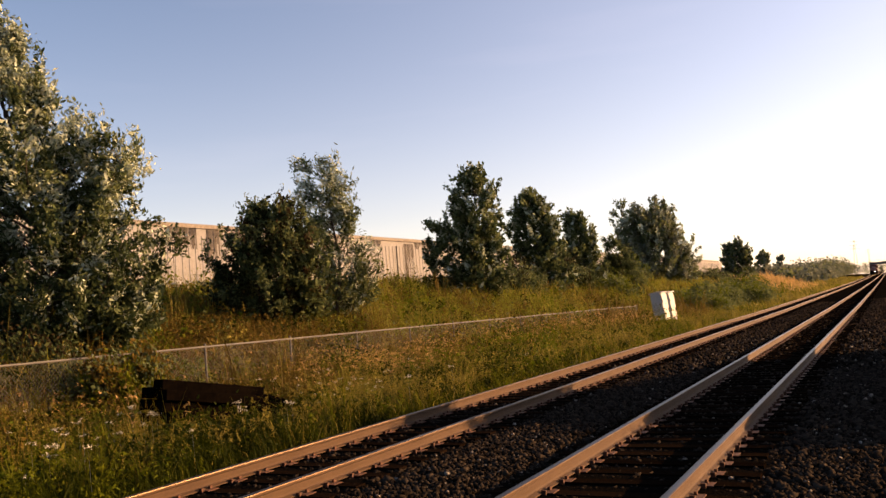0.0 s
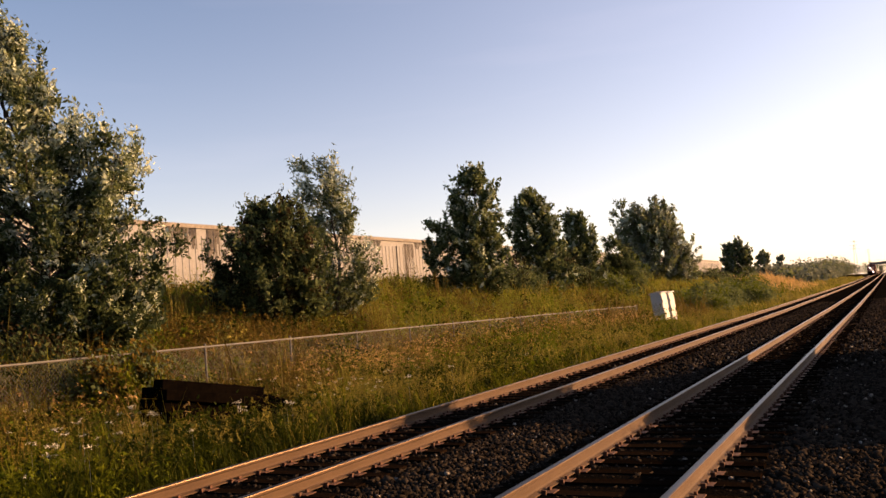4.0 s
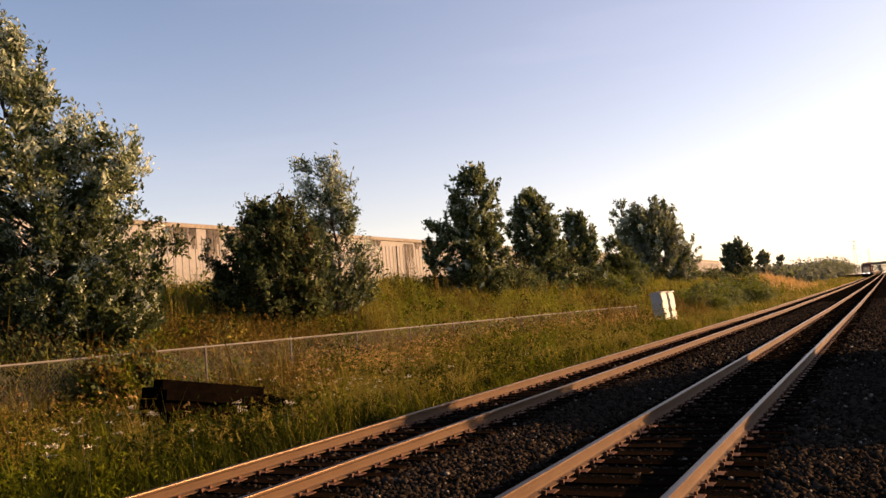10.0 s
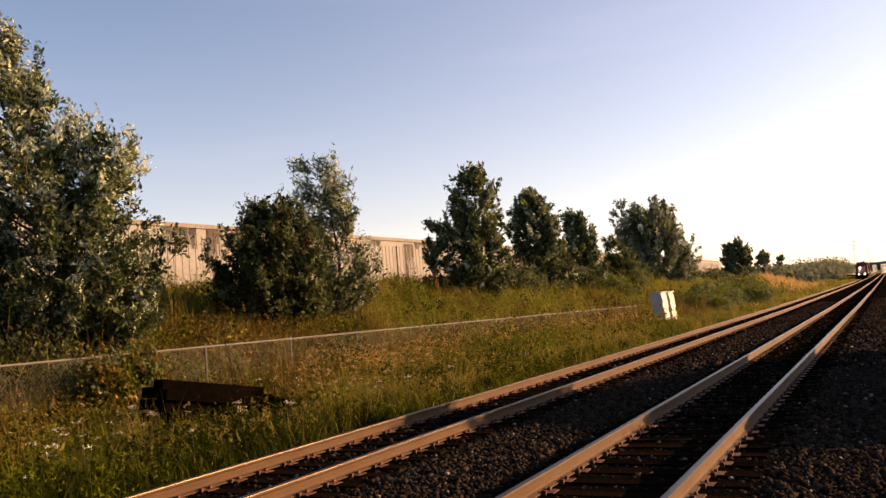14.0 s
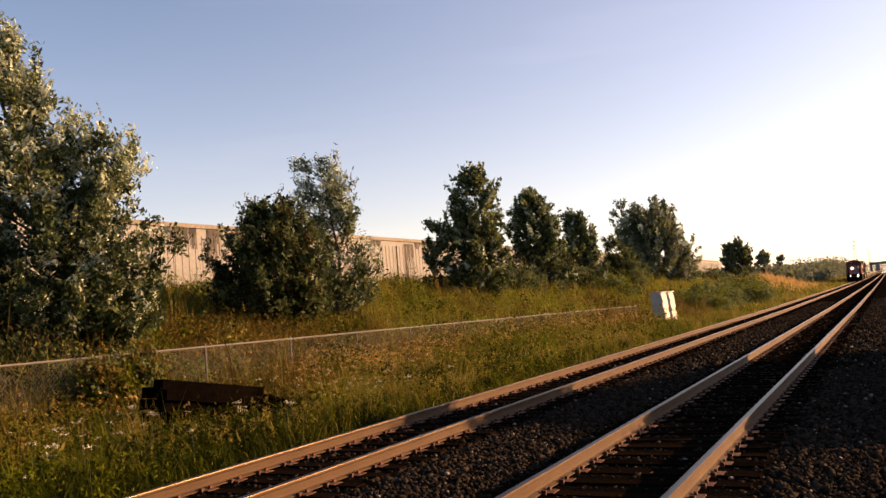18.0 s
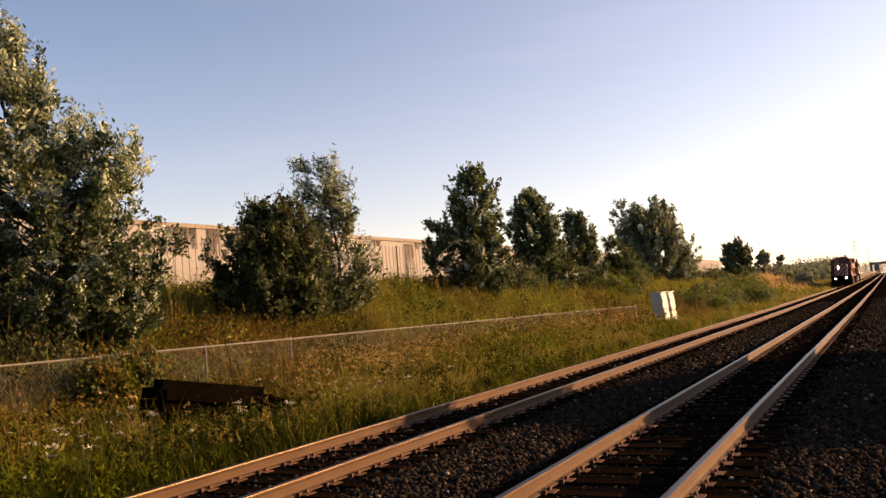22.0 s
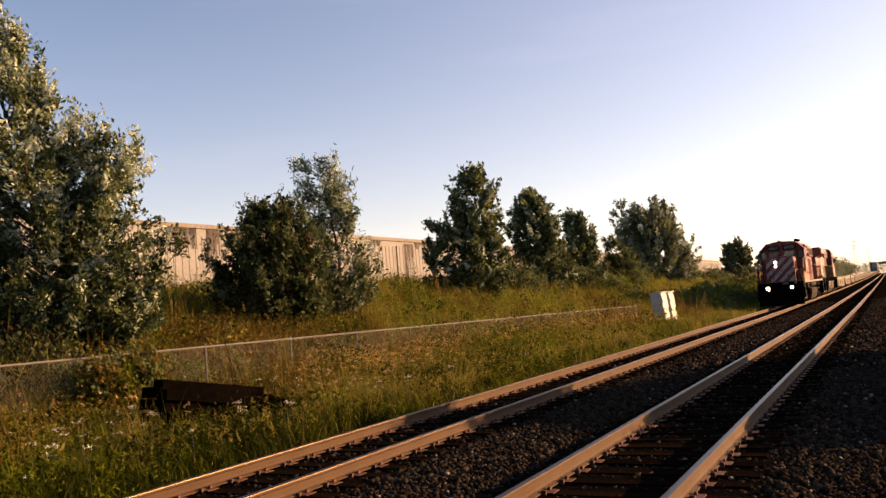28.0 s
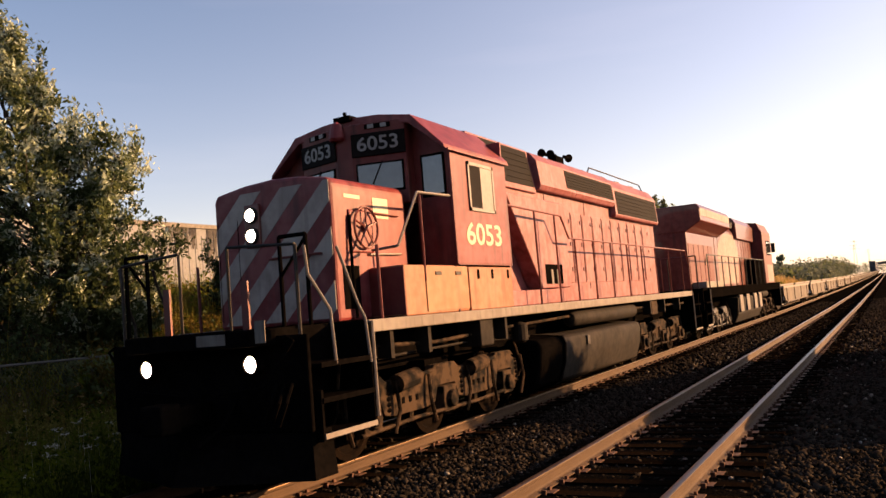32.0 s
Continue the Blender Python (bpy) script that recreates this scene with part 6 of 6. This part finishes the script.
            for z in (2.4, 2.95, 3.45):
                part("latch", Shape().box(*sorted((sx * 0.936, sx * 0.952)), y + 0.57, y + 0.62, z, z + 0.09), RED_DULL, dr)
            part("hinge_bar", Shape().rod((sx * 0.94, y + 0.03, 2.2), (sx * 0.94, y + 0.03, 3.65), 0.008, 5), HOOD, dr)
        part("blower_duct", Shape().prism([(6.25, 3.76), (9.2, 3.76), (9.2, 2.04), (7.65, 2.04)], *sorted((sx * 0.92, sx * 1.24)), "x"), HOOD, hood, "red duct bulging from the hood side", bevel=0.02)
        mouth = part("duct_mouth", Shape().box(*sorted((sx * 1.235, sx * 1.25)), 7.85, 8.75, 2.12, 2.50), BLACK, hood)
        for k in range(2):
            part("mouth_bar", Shape().box(*sorted((sx * 1.25, sx * 1.262)), 8.1 + 0.32 * k, 8.2 + 0.32 * k, 2.12, 2.4), SILL, mouth)
        part("kick_panel", Shape().box(*sorted((sx * 0.92, sx * 1.30)), 5.62, 8.3, 1.75, 2.02), HOOD, hood, bevel=0.015)
        for y in (8.9, 11.4):
            part("hood_seam", Shape().box(*sorted((sx * 0.92, sx * 0.928)), y, y + 0.02, 2.0, 4.0), BLACK, hood)
        part("hood_lamp", Shape().box(*sorted((sx * 1.045, sx * 1.06)), 8.8, 9.0, 4.30, 4.37), LETTER, L)
        # walkway rail
        rail = Shape().pipe([(sx * 1.5, 5.68, 3.45), (sx * 1.5, 8.2, 3.42), (sx * 1.5, 8.58, 3.0), (sx * 1.5, 19.0, 3.0), (sx * 1.5, 19.27, 2.6)], 0.021)
        part("hand_rail", rail, MAROON_AND_SHADE, L)
        for y in (6.85, 7.85, 8.9, 10.05, 11.3, 12.6, 13.9, 15.3, 16.8, 18.4):
            part("stanchion", Shape().rod((sx * 1.51, y, 1.70), (sx * 1.5, y, 3.42 if y < 8.2 else 3.0), 0.02, 6), MAROON_AND_SHADE, L)
        # cab-side and front rails
        part("hand_rail", Shape().pipe([(sx * 1.5, 3.75, 3.44), (sx * 1.5, 2.69, 3.41), (sx * 1.5, 2.1, 2.66), (sx * 1.1, 2.1, 2.64)], 0.019), CHROME, L)
        part("stanchion", Shape().rod((sx * 1.5, 2.75, 3.38), (sx * 1.5, 2.75, 2.2), 0.019, 6), PINK, L)
        part("stanchion", Shape().rod((sx * 1.5, 1.6, 2.66), (sx * 1.5, 1.6, 1.74), 0.022, 6), PINK, L)
        # far-side rails use dark steel: their shade is put into the colour
        part("hand_rail", Shape().pipe([(sx * 1.48, 0.78, 2.62), (sx * 1.5, 0.84, 2.45), (sx * 1.52, 1.07, 1.95), (sx * 1.56, 1.14, 1.78), (sx * 1.57, 1.19, 1.26)], 0.019), CHROME if sx > 0 else STEEL_DARK, L)
        part("hand_rail", Shape().pipe([(sx * 1.45, 0.22, 2.62), (sx * 1.45, 0.26, 2.3), (sx * 1.54, 0.50, 1.9), (sx * 1.56, 0.52, 1.3)], 0.019), CHROME if sx > 0 else STEEL_DARK, L)
        part("stanchion", Shape().rod((sx * 1.36, 0.18, 1.2), (sx * 1.36, 0.18, 2.64), 0.021, 6), STEEL_DARK, L)
        part("stanchion", Shape().box(*sorted((sx * 0.56, sx * 0.66)), 0.17, 0.20, 1.75, 2.3), PINK, L)
        part("hand_rail", Shape().pipe([(sx * 1.36, 0.18, 2.64), (sx * 0.38, 0.18, 2.70), (sx * 0.38, 0.18, 1.75)], 0.018), STEEL_DARK, L)
        part("hand_rail", Shape().pipe([(sx * 1.3, 20.35, 1.75), (sx * 1.3, 20.35, 2.85), (sx * 0.4, 20.35, 2.85), (sx * 0.4, 20.35, 1.75)], 0.02), RED_DULL, L)
        part("mu_stand", Shape().pipe([(sx * 1.42, 0.3, 1.75), (sx * 1.42, 0.3, 2.75), (sx * 1.05, 0.3, 2.75), (sx * 1.05, 0.3, 1.75)], 0.024, 8).rod((sx * 1.05, 0.3, 2.3), (sx * 1.42, 0.3, 2.72), 0.018, 6), BLACK, L)
    # fans, stack and horn on the roof
    for y in (14.2, 15.6, 17.0, 11.3, 12.6):
        fan = part("roof_fan", Shape().lathe([(0, 0.62), (0.05, 0.62), (0.07, 0.58), (0.04, 0.2)], (0, y, 4.88), "z", 24), RED_DULL, L)
        g = Shape()
        for i in range(12):
            a = math.pi * i / 12
            g.rod((0.58 * math.cos(a), y + 0.58 * math.sin(a), 4.955), (-0.58 * math.cos(a), y - 0.58 * math.sin(a), 4.955), 0.008, 4)
        part("fan_guard", g, STEEL_DARK, fan)
    part("roof_rail", Shape().pipe([(0.7, 12.6, 4.84), (0.72, 12.7, 5.0), (0.72, 17.3, 5.0), (0.72, 17.6, 4.84)], 0.018), STEEL_DARK, L)
    part("exhaust_stack", Shape().box(-0.25, 0.25, 9.3, 10.0, 4.88, 5.0), BLACK, L)
    horn = part("air_horn", Shape().box(0.40, 0.60, 10.75, 11.25, 4.86, 5.09), BLACK, L, "black three-chime air horn")
    for k, (y, s) in enumerate(((10.7, -1), (11.0, -1), (11.3, 1))):
        part("trumpet", Shape().lathe([(0, 0.04), (0.20 * s, 0.05), (0.32 * s, 0.10)], (0.5 + 0.1 * (k - 1), y, 5.12), "y", 12), BLACK, horn)
    part("rear_headlight", Shape().box(-0.2, 0.2, 17.75, 17.8, 4.2, 4.6), BLACK, L)
    # tanks and pipes below
    prof = [(-1.42, 0.62), (-1.30, 0.26), (-1.1, 0.18), (1.1, 0.18), (1.30, 0.26), (1.42, 0.62), (1.46, 0.98), (1.40, 1.12), (0.9, 1.16), (-0.9, 1.16), (-1.40, 1.12), (-1.46, 0.98)]
    part("fuel_tank", Shape().prism(prof, 8.0, 13.35), TANK, L, "scuffed grey fuel tank", bevel=0.05, smooth=True)
    # end section of the tank blackened: its shadow is put into the colour
    part("fuel_tank_shaded_end", Shape().prism([(a * 0.97, b * 0.98 + 0.01) for a, b in prof], 6.85, 8.0), BLACK, L, bevel=0.06, smooth=True)
    for y in (7.95, 13.3):
        part("tank_band", Shape().prism([(a * 1.006, b) for a, b in prof], y, y + 0.06), BLACK, L)
    part("filler_cap", Shape().box(1.44, 1.49, 9.2, 9.36, 0.86, 1.04), STEEL_DARK, L)
    for sx in (1, -1):
        part("air_reservoir", Shape().lathe([(8.75, 0.02), (8.8, 0.12), (8.9, 0.165), (13.2, 0.165), (13.3, 0.12), (13.35, 0.02)], (sx * 1.28, 0, 1.40), "y", 18), TANK, L, smooth=True)
        part("bracket", Shape().box(*sorted((sx * 1.1, sx * 1.5)), 4.3, 4.75, 1.2, 1.6), TANK, L, bevel=0.02)
        part("air_filter", Shape().lathe([(0, 0.05), (0.05, 0.14), (0.32, 0.14), (0.36, 0.05)], (sx * 1.35, 6.1, 1.12), "z", 14), TANK, L)
        part("pipe", Shape().pipe([(sx * 1.32, 1.6, 1.42), (sx * 1.34, 3.2, 1.36), (sx * 1.3, 5.5, 1.42), (sx * 1.3, 8.7, 1.46)], 0.026), GRIME, L)
        part("pipe", Shape().pipe([(sx * 1.25, 1.5, 1.25), (sx * 1.25, 4.2, 1.28), (sx * 1.22, 6.8, 1.2)], 0.02), TANK, L)
        part("pipe", Shape().pipe([(sx * 1.3, 13.4, 1.44), (sx * 1.3, 19.0, 1.40)], 0.03), GRIME, L)
        for y in (1.75, 2.7, 5.2, 14.3, 15.8, 17.6):
            part("sill_bracket", Shape().box(*sorted((sx * 1.3, sx * 1.5)), y, y + 0.08, 1.25, 1.6), TANK, L)
        part("sand_hatch", Shape().box(*sorted((sx * 1.2, sx * 1.46)), 14.6, 15.2, 1.22, 1.58), GRIME, L, bevel=0.02)
    three_axle_truck(L, 3.75)
    three_axle_truck(L, 16.75)
    return L


LEAD = build_lead()


# ---------------------------------------------------------------- second locomotive, running backwards
def build_second():
    L = thing("second_locomotive", "dull red diesel locomotive coupled backwards behind the first", "locomotive", "train")
    for sx in (1, -1):
        part("side_sill", Shape().box(*sorted((sx * 1.50, sx * 1.56)), 0.95, 21.1, 1.45, 1.80), BLACK, L, bevel=0.01)
    part("walkway", Shape().box(-1.50, 1.50, 0.2, 21.8, 1.72, 1.795), BLACK, L)
    part("main_frame", Shape().box(-0.75, 0.75, 0.2, 21.8, 1.05, 1.70), BLACK, L)
    for y in (0.1, 21.8):
        part("end_plate", Shape().box(-1.5, 1.5, y, y + 0.06, 0.5, 1.78), BLACK, L)
    coupler(L, 0.1, -1)
    coupler(L, 21.86, 1)
    for sx in (1, -1):
        end_steps(L, 0.12, 0.95, sx, 1.78)
        end_steps(L, 21.9, 21.1, sx, 1.78)
    hood = part("long_hood", Shape().prism([(-0.95, 1.8), (0.95, 1.8), (0.95, 4.15), (0.78, 4.42), (-0.78, 4.42), (-0.95, 4.15)], 0.95, 16.6), RED_DULL, L, bevel=0.02)
    rad = [(-0.95, 3.78), (0.95, 3.78), (1.5, 4.12), (1.5, 4.58), (1.40, 4.72), (-1.40, 4.72), (-1.5, 4.58), (-1.5, 4.12)]
    part("radiator_wing", Shape().prism(rad, 0.93, 6.8), RED_DULL, L, "wide overhanging radiator housing", bevel=0.03)
    for sx in (1, -1):
        part("radiator_grille", Shape().box(*sorted((sx * 1.5, sx * 1.508)), 1.0, 6.7, 4.30, 4.57), PALE_SIDE, L)
        for i in range(14):
            y = 6.0 + 0.74 * i
            dr = part("hood_door", Shape().box(*sorted((sx * 0.95, sx * 0.966)), y, y + 0.68, 2.0, 3.95), RED_DULL, hood, bevel=0.006)
            part("latch", Shape().box(*sorted((sx * 0.966, sx * 0.98)), y + 0.58, y + 0.63, 2.8, 2.9), STEEL_DARK, dr)
        for i in range(5):
            y = 1.1 + 0.88 * i
            part("hood_door", Shape().box(*sorted((sx * 0.95, sx * 0.966)), y, y + 0.8, 1.95, 3.4), MAROON_AND_SHADE, hood, bevel=0.006)
        part("hand_rail", Shape().pipe([(sx * 1.5, 1.0, 2.6), (sx * 1.5, 1.4, 2.95), (sx * 1.5, 15.8, 2.95)], 0.022), STEEL_DARK, L)
        for i in range(11):
            part("stanchion", Shape().rod((sx * 1.5, 1.4 + 1.42 * i, 1.78), (sx * 1.5, 1.4 + 1.42 * i, 2.95), 0.024, 6), STEEL_DARK, L)
        part("hand_rail", Shape().pipe([(sx * 1.35, 0.2, 1.78), (sx * 1.35, 0.2, 2.9), (sx * 0.4, 0.2, 2.9), (sx * 0.4, 0.2, 1.78)], 0.022), STEEL_DARK, L)
        part("walkway_box", Shape().box(*sorted((sx * 0.96, sx * 1.45)), 1.2, 4.6, 1.80, 2.02), CAR_EDGE, L, bevel=0.02)
    for sx in (1, -1):
        arc = [(6.4, 1.9)] + [(6.4 + 2.6 * (1 - math.cos(a)), 2.9 + 1.15 * math.sin(a)) for a in np.linspace(0, math.pi / 2, 9)] + [(11.0, 4.05), (11.6, 3.3), (11.2, 1.9)]
        part("body_pale_shape", Shape().prism([(float(a), float(b)) for a, b in arc], *sorted((sx * 0.968, sx * 0.974)), "x"), PALE_SIDE, L, "pale curved shape on the hood side")
    part("mid_hood", Shape().prism([(-1.12, 3.9), (1.12, 3.9), (1.12, 4.6), (0.95, 4.86), (-0.95, 4.86), (-1.12, 4.6)], 10.8, 15.9), RED_DULL, L, bevel=0.02)
    part("exhaust_stack", Shape().box(-0.3, 0.3, 9.2, 10.3, 4.4, 4.98), BLACK, L)
    part("blower_housing", Shape().lathe([(0, 0.3), (0.25, 0.34), (0.3, 0.1)], (0.7, 10.4, 4.35), "z", 14), STEEL_DARK, L)
    part("inverter_cabinet", Shape().box(0.95, 1.42, 13.4, 16.5, 1.8, 3.0), BLACK, L, bevel=0.02)
    part("inverter_cabinet", Shape().box(-1.42, -0.95, 13.4, 16.5, 1.8, 3.0), BLACK, L, bevel=0.02)
    cab = part("cab", Shape().prism([(-1.52, 1.8), (1.52, 1.8), (1.52, 4.4), (1.30, 4.86), (0.6, 4.96), (-0.6, 4.96), (-1.30, 4.86), (-1.52, 4.4)], 16.1, 19.3), MAROON_AND_SHADE, L, "wide dark red cab", bevel=0.02)
    for sx in (1, -1):
        w = part("cab_window", Shape().box(*sorted((sx * 1.52, sx * 1.535)), 17.2, 18.9, 3.25, 3.98), BLACK, L)
        part("pane", Shape().box(*sorted((sx * 1.535, sx * 1.545)), 17.26, 18.02, 3.31, 3.92), GLASS, w)
        part("pane", Shape().box(*sorted((sx * 1.535, sx * 1.545)), 18.08, 18.84, 3.31, 3.92), GLASS, w)
        part("mirror", Shape().box(*sorted((sx * 1.56, sx * 1.75)), 19.0, 19.06, 3.4, 3.9), STEEL_DARK, L)
        part("windscreen", Shape().box(*sorted((sx * 0.15, sx * 1.2)), 19.3, 19.32, 3.4, 4.1), GLASS, L)
    part("nose", Shape().prism([(-1.25, 1.8), (1.25, 1.8), (1.2, 3.1), (0.9, 3.4), (-0.9, 3.4), (-1.2, 3.1)], 19.3, 21.0), RED_DULL, L, bevel=0.06)
    part("nose_logo_patch", Shape().box(1.23, 1.245, 19.4, 20.9, 1.9, 2.9), PALE_SIDE, L, "faded pale patch")
    part("cab_stripe", Shape().box(1.52, 1.528, 16.9, 19.25, 1.85, 2.75), PALE_SIDE, L, "faded pale lower cab side")
    part("fuel_tank", Shape().prism([(-1.40, 0.62), (-1.25, 0.28), (1.25, 0.28), (1.40, 0.62), (1.45, 1.3), (-1.45, 1.3)], 7.4, 14.2), TANK, L, bevel=0.05)
    for sx in (1, -1):
        for y in (7.6, 9.4, 11.6, 13.2):
            part("equipment_box", Shape().box(*sorted((sx * 1.36, sx * 1.5)), y, y + 0.8, 0.7, 1.4), SILL, L, bevel=0.04)
        part("air_reservoir", Shape().lathe([(14.4, 0.05), (14.5, 0.16), (16.6, 0.16), (16.7, 0.05)], (sx * 1.32, 0, 1.3), "y", 14), TANK, L)
    three_axle_truck(L, 4.0, (-1.95, 0.0, 1.95), STEEL_DARK, False)
    three_axle_truck(L, 17.9, (-1.95, 0.0, 1.95), GRIME, False)
    return L


SECOND = build_second()


# ---------------------------------------------------------------- empty intermodal cars, then loaded ones
CAR_LONG = 18.6


def build_car():
    c = thing("well_car", "empty low intermodal flat car with weathered tan sides", "rail car", "train")
    for sx in (1, -1):
        x0, x1 = sorted((sx * 1.38, sx * 1.46))
        side = part("side_panel", Shape().prism([(1.9, 0.72), (2.4, 0.62), (16.2, 0.62), (16.7, 0.72), (17.5, 1.05), (17.5, 1.42), (1.1, 1.42), (1.1, 1.05)], x0, x1, "x"), CAR_SIDE, c)
        part("top_chord", Shape().box(*sorted((sx * 1.34, sx * 1.50)), 0.9, 17.7, 1.42, 1.54), CAR_EDGE, c, "pale worn top edge")
        part("bottom_chord", Shape().box(*sorted((sx * 1.32, sx * 1.50)), 2.3, 16.3, 0.56, 0.64), CAR_SIDE, c)
        for i in range(4):
            y = 2.6 + 4.4 * i
            part("rib", Shape().box(*sorted((sx * 1.46, sx * 1.50)), y, y + 0.12, 0.64, 1.42), CAR_SIDE, side)
        part("grab_iron", Shape().pipe([(sx * 1.5, 1.2, 0.9), (sx * 1.53, 1.2, 0.9), (sx * 1.53, 1.6, 0.9), (sx * 1.5, 1.6, 0.9)], 0.015), CAR_EDGE, c)
    part("end_platform", Shape().box(-1.4, 1.4, 0.3, 2.1, 1.1, 1.3), BLACK, c)
    part("end_platform", Shape().box(-1.4, 1.4, 16.5, 18.3, 1.1, 1.3), BLACK, c)
    part("floor", Shape().box(-1.38, 1.38, 2.1, 16.5, 0.62, 0.72), CAR_SIDE, c)
    for y in (5, 9.3, 13.6):
        part("cross_member", Shape().box(-1.38, 1.38, y - 0.15, y + 0.15, 0.50, 0.62), BLACK, c)
    coupler(c, 0.4, -1)
    for cy in (1.1,):
        for g in (-0.89, 0.89):
            wheelset(c, cy + g, False)
        for sx in (1, -1):
            part("side_frame", Shape().prism([(cy - 1.15, 0.5), (cy - 0.9, 0.72), (cy + 0.9, 0.72), (cy + 1.15, 0.5), (cy + 0.7, 0.36), (cy + 0.45, 0.22), (cy - 0.45, 0.22), (cy - 0.7, 0.36)], *sorted((sx * 0.95, sx * 1.08)), "x"), GRIME, c, bevel=0.02)
    return c


CARS = [build_car()]
for k in range(26):
    CARS.append(copy_thing(CARS[0], pose(0, 0, 0)))


def build_container(mat, label):
    b = thing("container", label, "container", "containers")
    body = part("body", Shape().box(-1.2, 1.2, 0, 12.2, 0.0, 2.85), mat, b, bevel=0.02)
    ribs = Shape()
    for i in range(40):
        for sx in (1, -1):
            ribs.box(*sorted((sx * 1.2, sx * 1.225)), 0.15 + 0.3 * i, 0.28 + 0.3 * i, 0.15, 2.7)
    part("corrugation", ribs, mat, body)
    for y in (0.0, 12.05):
        part("end_post", Shape().box(-1.23, 1.23, y, y + 0.15, 0, 2.88), mat, b)
    return b


BOXES = []
grey, pale = build_container(BOX_GREY, "blue-grey corrugated shipping container on a rail car"), build_container(BOX_PALE, "pale grey corrugated shipping container on a rail car")
LOADED_FROM = 21
for k in range(LOADED_FROM, len(CARS)):
    lower = grey if k == LOADED_FROM else copy_thing(grey if k % 2 else pale, pose(0, 0, 0))
    upper = pale if k == LOADED_FROM else copy_thing(pale if k % 3 else grey, pose(0, 0, 0))
    BOXES += [(lower, k, 0.72), (upper, k, 3.60)]
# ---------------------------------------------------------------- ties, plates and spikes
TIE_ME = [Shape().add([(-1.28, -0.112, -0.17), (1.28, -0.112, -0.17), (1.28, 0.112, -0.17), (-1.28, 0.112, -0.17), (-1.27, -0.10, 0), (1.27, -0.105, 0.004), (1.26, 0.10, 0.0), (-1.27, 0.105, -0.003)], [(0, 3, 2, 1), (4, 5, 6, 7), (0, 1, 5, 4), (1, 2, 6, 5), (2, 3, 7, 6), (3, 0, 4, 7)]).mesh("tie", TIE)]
PLATE_ME = Shape().box(-0.18, 0.18, -0.09, 0.09, 0, 0.014).box(-0.105, -0.075, -0.06, -0.02, 0.014, 0.05).box(0.075, 0.105, 0.02, 0.06, 0.014, 0.05).box(0.062, 0.115, -0.13, -0.10, -0.02, 0.045).box(-0.115, -0.062, 0.10, 0.13, -0.02, 0.045).mesh("tie_plate", PLATE)


def lay_ties(track, right, seed):
    r = random.Random(seed)
    mid = right - 0.7525
    far = Shape()
    for k in range(1380):
        y = -11.36 + TIE_STEP * (k + 0.5)
        z = float(rise(y)) - 0.180
        if 2.0 <= y <= 2.0 + TIE_STEP * 150:
            ob = part("tie", TIE_ME[0], None, track)
            ob.matrix_local = pose(mid + r.uniform(-0.04, 0.04), y + r.uniform(-0.02, 0.02), z + r.uniform(-0.006, 0.004), 0, 0, r.uniform(-0.8, 0.8))
            if y < 48:
                for rx in (right, right - 1.505):
                    pl = part("tie_plate", PLATE_ME, None, track)
                    pl.location = (rx, y, z - 0.006)
        elif y < 420:
            far.box(mid - 1.28, mid + 1.28, y - 0.11, y + 0.11, z - 0.1, z)
    ob = part("far_ties", far, TIE, track)
    tagged(ob, kind="stuff")


lay_ties(TRACK_NEAR, RAILS_X[0], 31)
lay_ties(TRACK_FAR, RAILS_X[2], 32)
# ---------------------------------------------------------------- the train under way and the wind in the trees
FRONT_END, SPEED = 6.9, 14.07


def front_at(t):
    """Where the front of the train is along the line at t seconds."""
    return FRONT_END + SPEED * (SECONDS - t)


TRACK_X = -6.991


def ride(ob, back, length, up=0.0):
    """Rows of a vehicle that runs 'back' metres behind the train's front."""
    rows = []
    for k in range(65):
        t = k * 0.5
        y = front_at(t) + back
        z0, z1 = float(rise(y + 0.2 * length)), float(rise(y + 0.8 * length))
        pitch = math.degrees(math.atan2(z1 - z0, 0.6 * length))
        z = z0 - 0.2 * length * math.tan(radians(pitch))
        rows.append((t, pose(TRACK_X, y, z + up, pitch, 0, 0)))
    walk(ob, rows)


def spin(axle, y):
    """Turns a wheelset with the way it runs."""
    rows = []
    for k in range(int(SECONDS * FPS) + 1):
        t = k / FPS
        a = (front_at(0.0) - front_at(t)) / 0.508
        rows.append((t, Matrix.Translation((0, y, 0.508)) @ Matrix.Rotation(a, 4, "X")))
    walk(axle, rows)


def sway(crowns, u, size, period, shift):
    """Crowns that rock in gusts of wind about the foot of the tree."""
    for i, c in enumerate(crowns):
        rows = []
        for k in range(65):
            t = k * 0.5
            a = size * (0.6 * math.sin(2 * math.pi * t / period + shift + 0.5 * i) + 0.4 * math.sin(2 * math.pi * t / (period * 0.43) + 1.3 * i + shift))
            rows.append((t, Matrix.Rotation(radians(a), 4, Vector((-0.476, 0.876, 0.0)))))
        walk(c, rows)


def motions():
    ride(LEAD, 0.0, 20.5)
    ride(SECOND, 21.1, 22.0)
    for k, c in enumerate(CARS):
        ride(c, 43.6 + CAR_LONG * k, CAR_LONG)
    for b, k, up in BOXES:
        ride(b, 43.6 + CAR_LONG * k + 3.2, 12.2, up)
    for a, y in WHEELSETS:
        spin(a, y)
    sway(POPLAR_CROWNS, 0, 0.75, 3.1, 0.0)
    sway(WILLOW_CROWNS, 0, 0.5, 2.6, 1.0)
    sway(MAPLE_CROWNS, 0, 0.4, 3.6, 2.0)


motions()
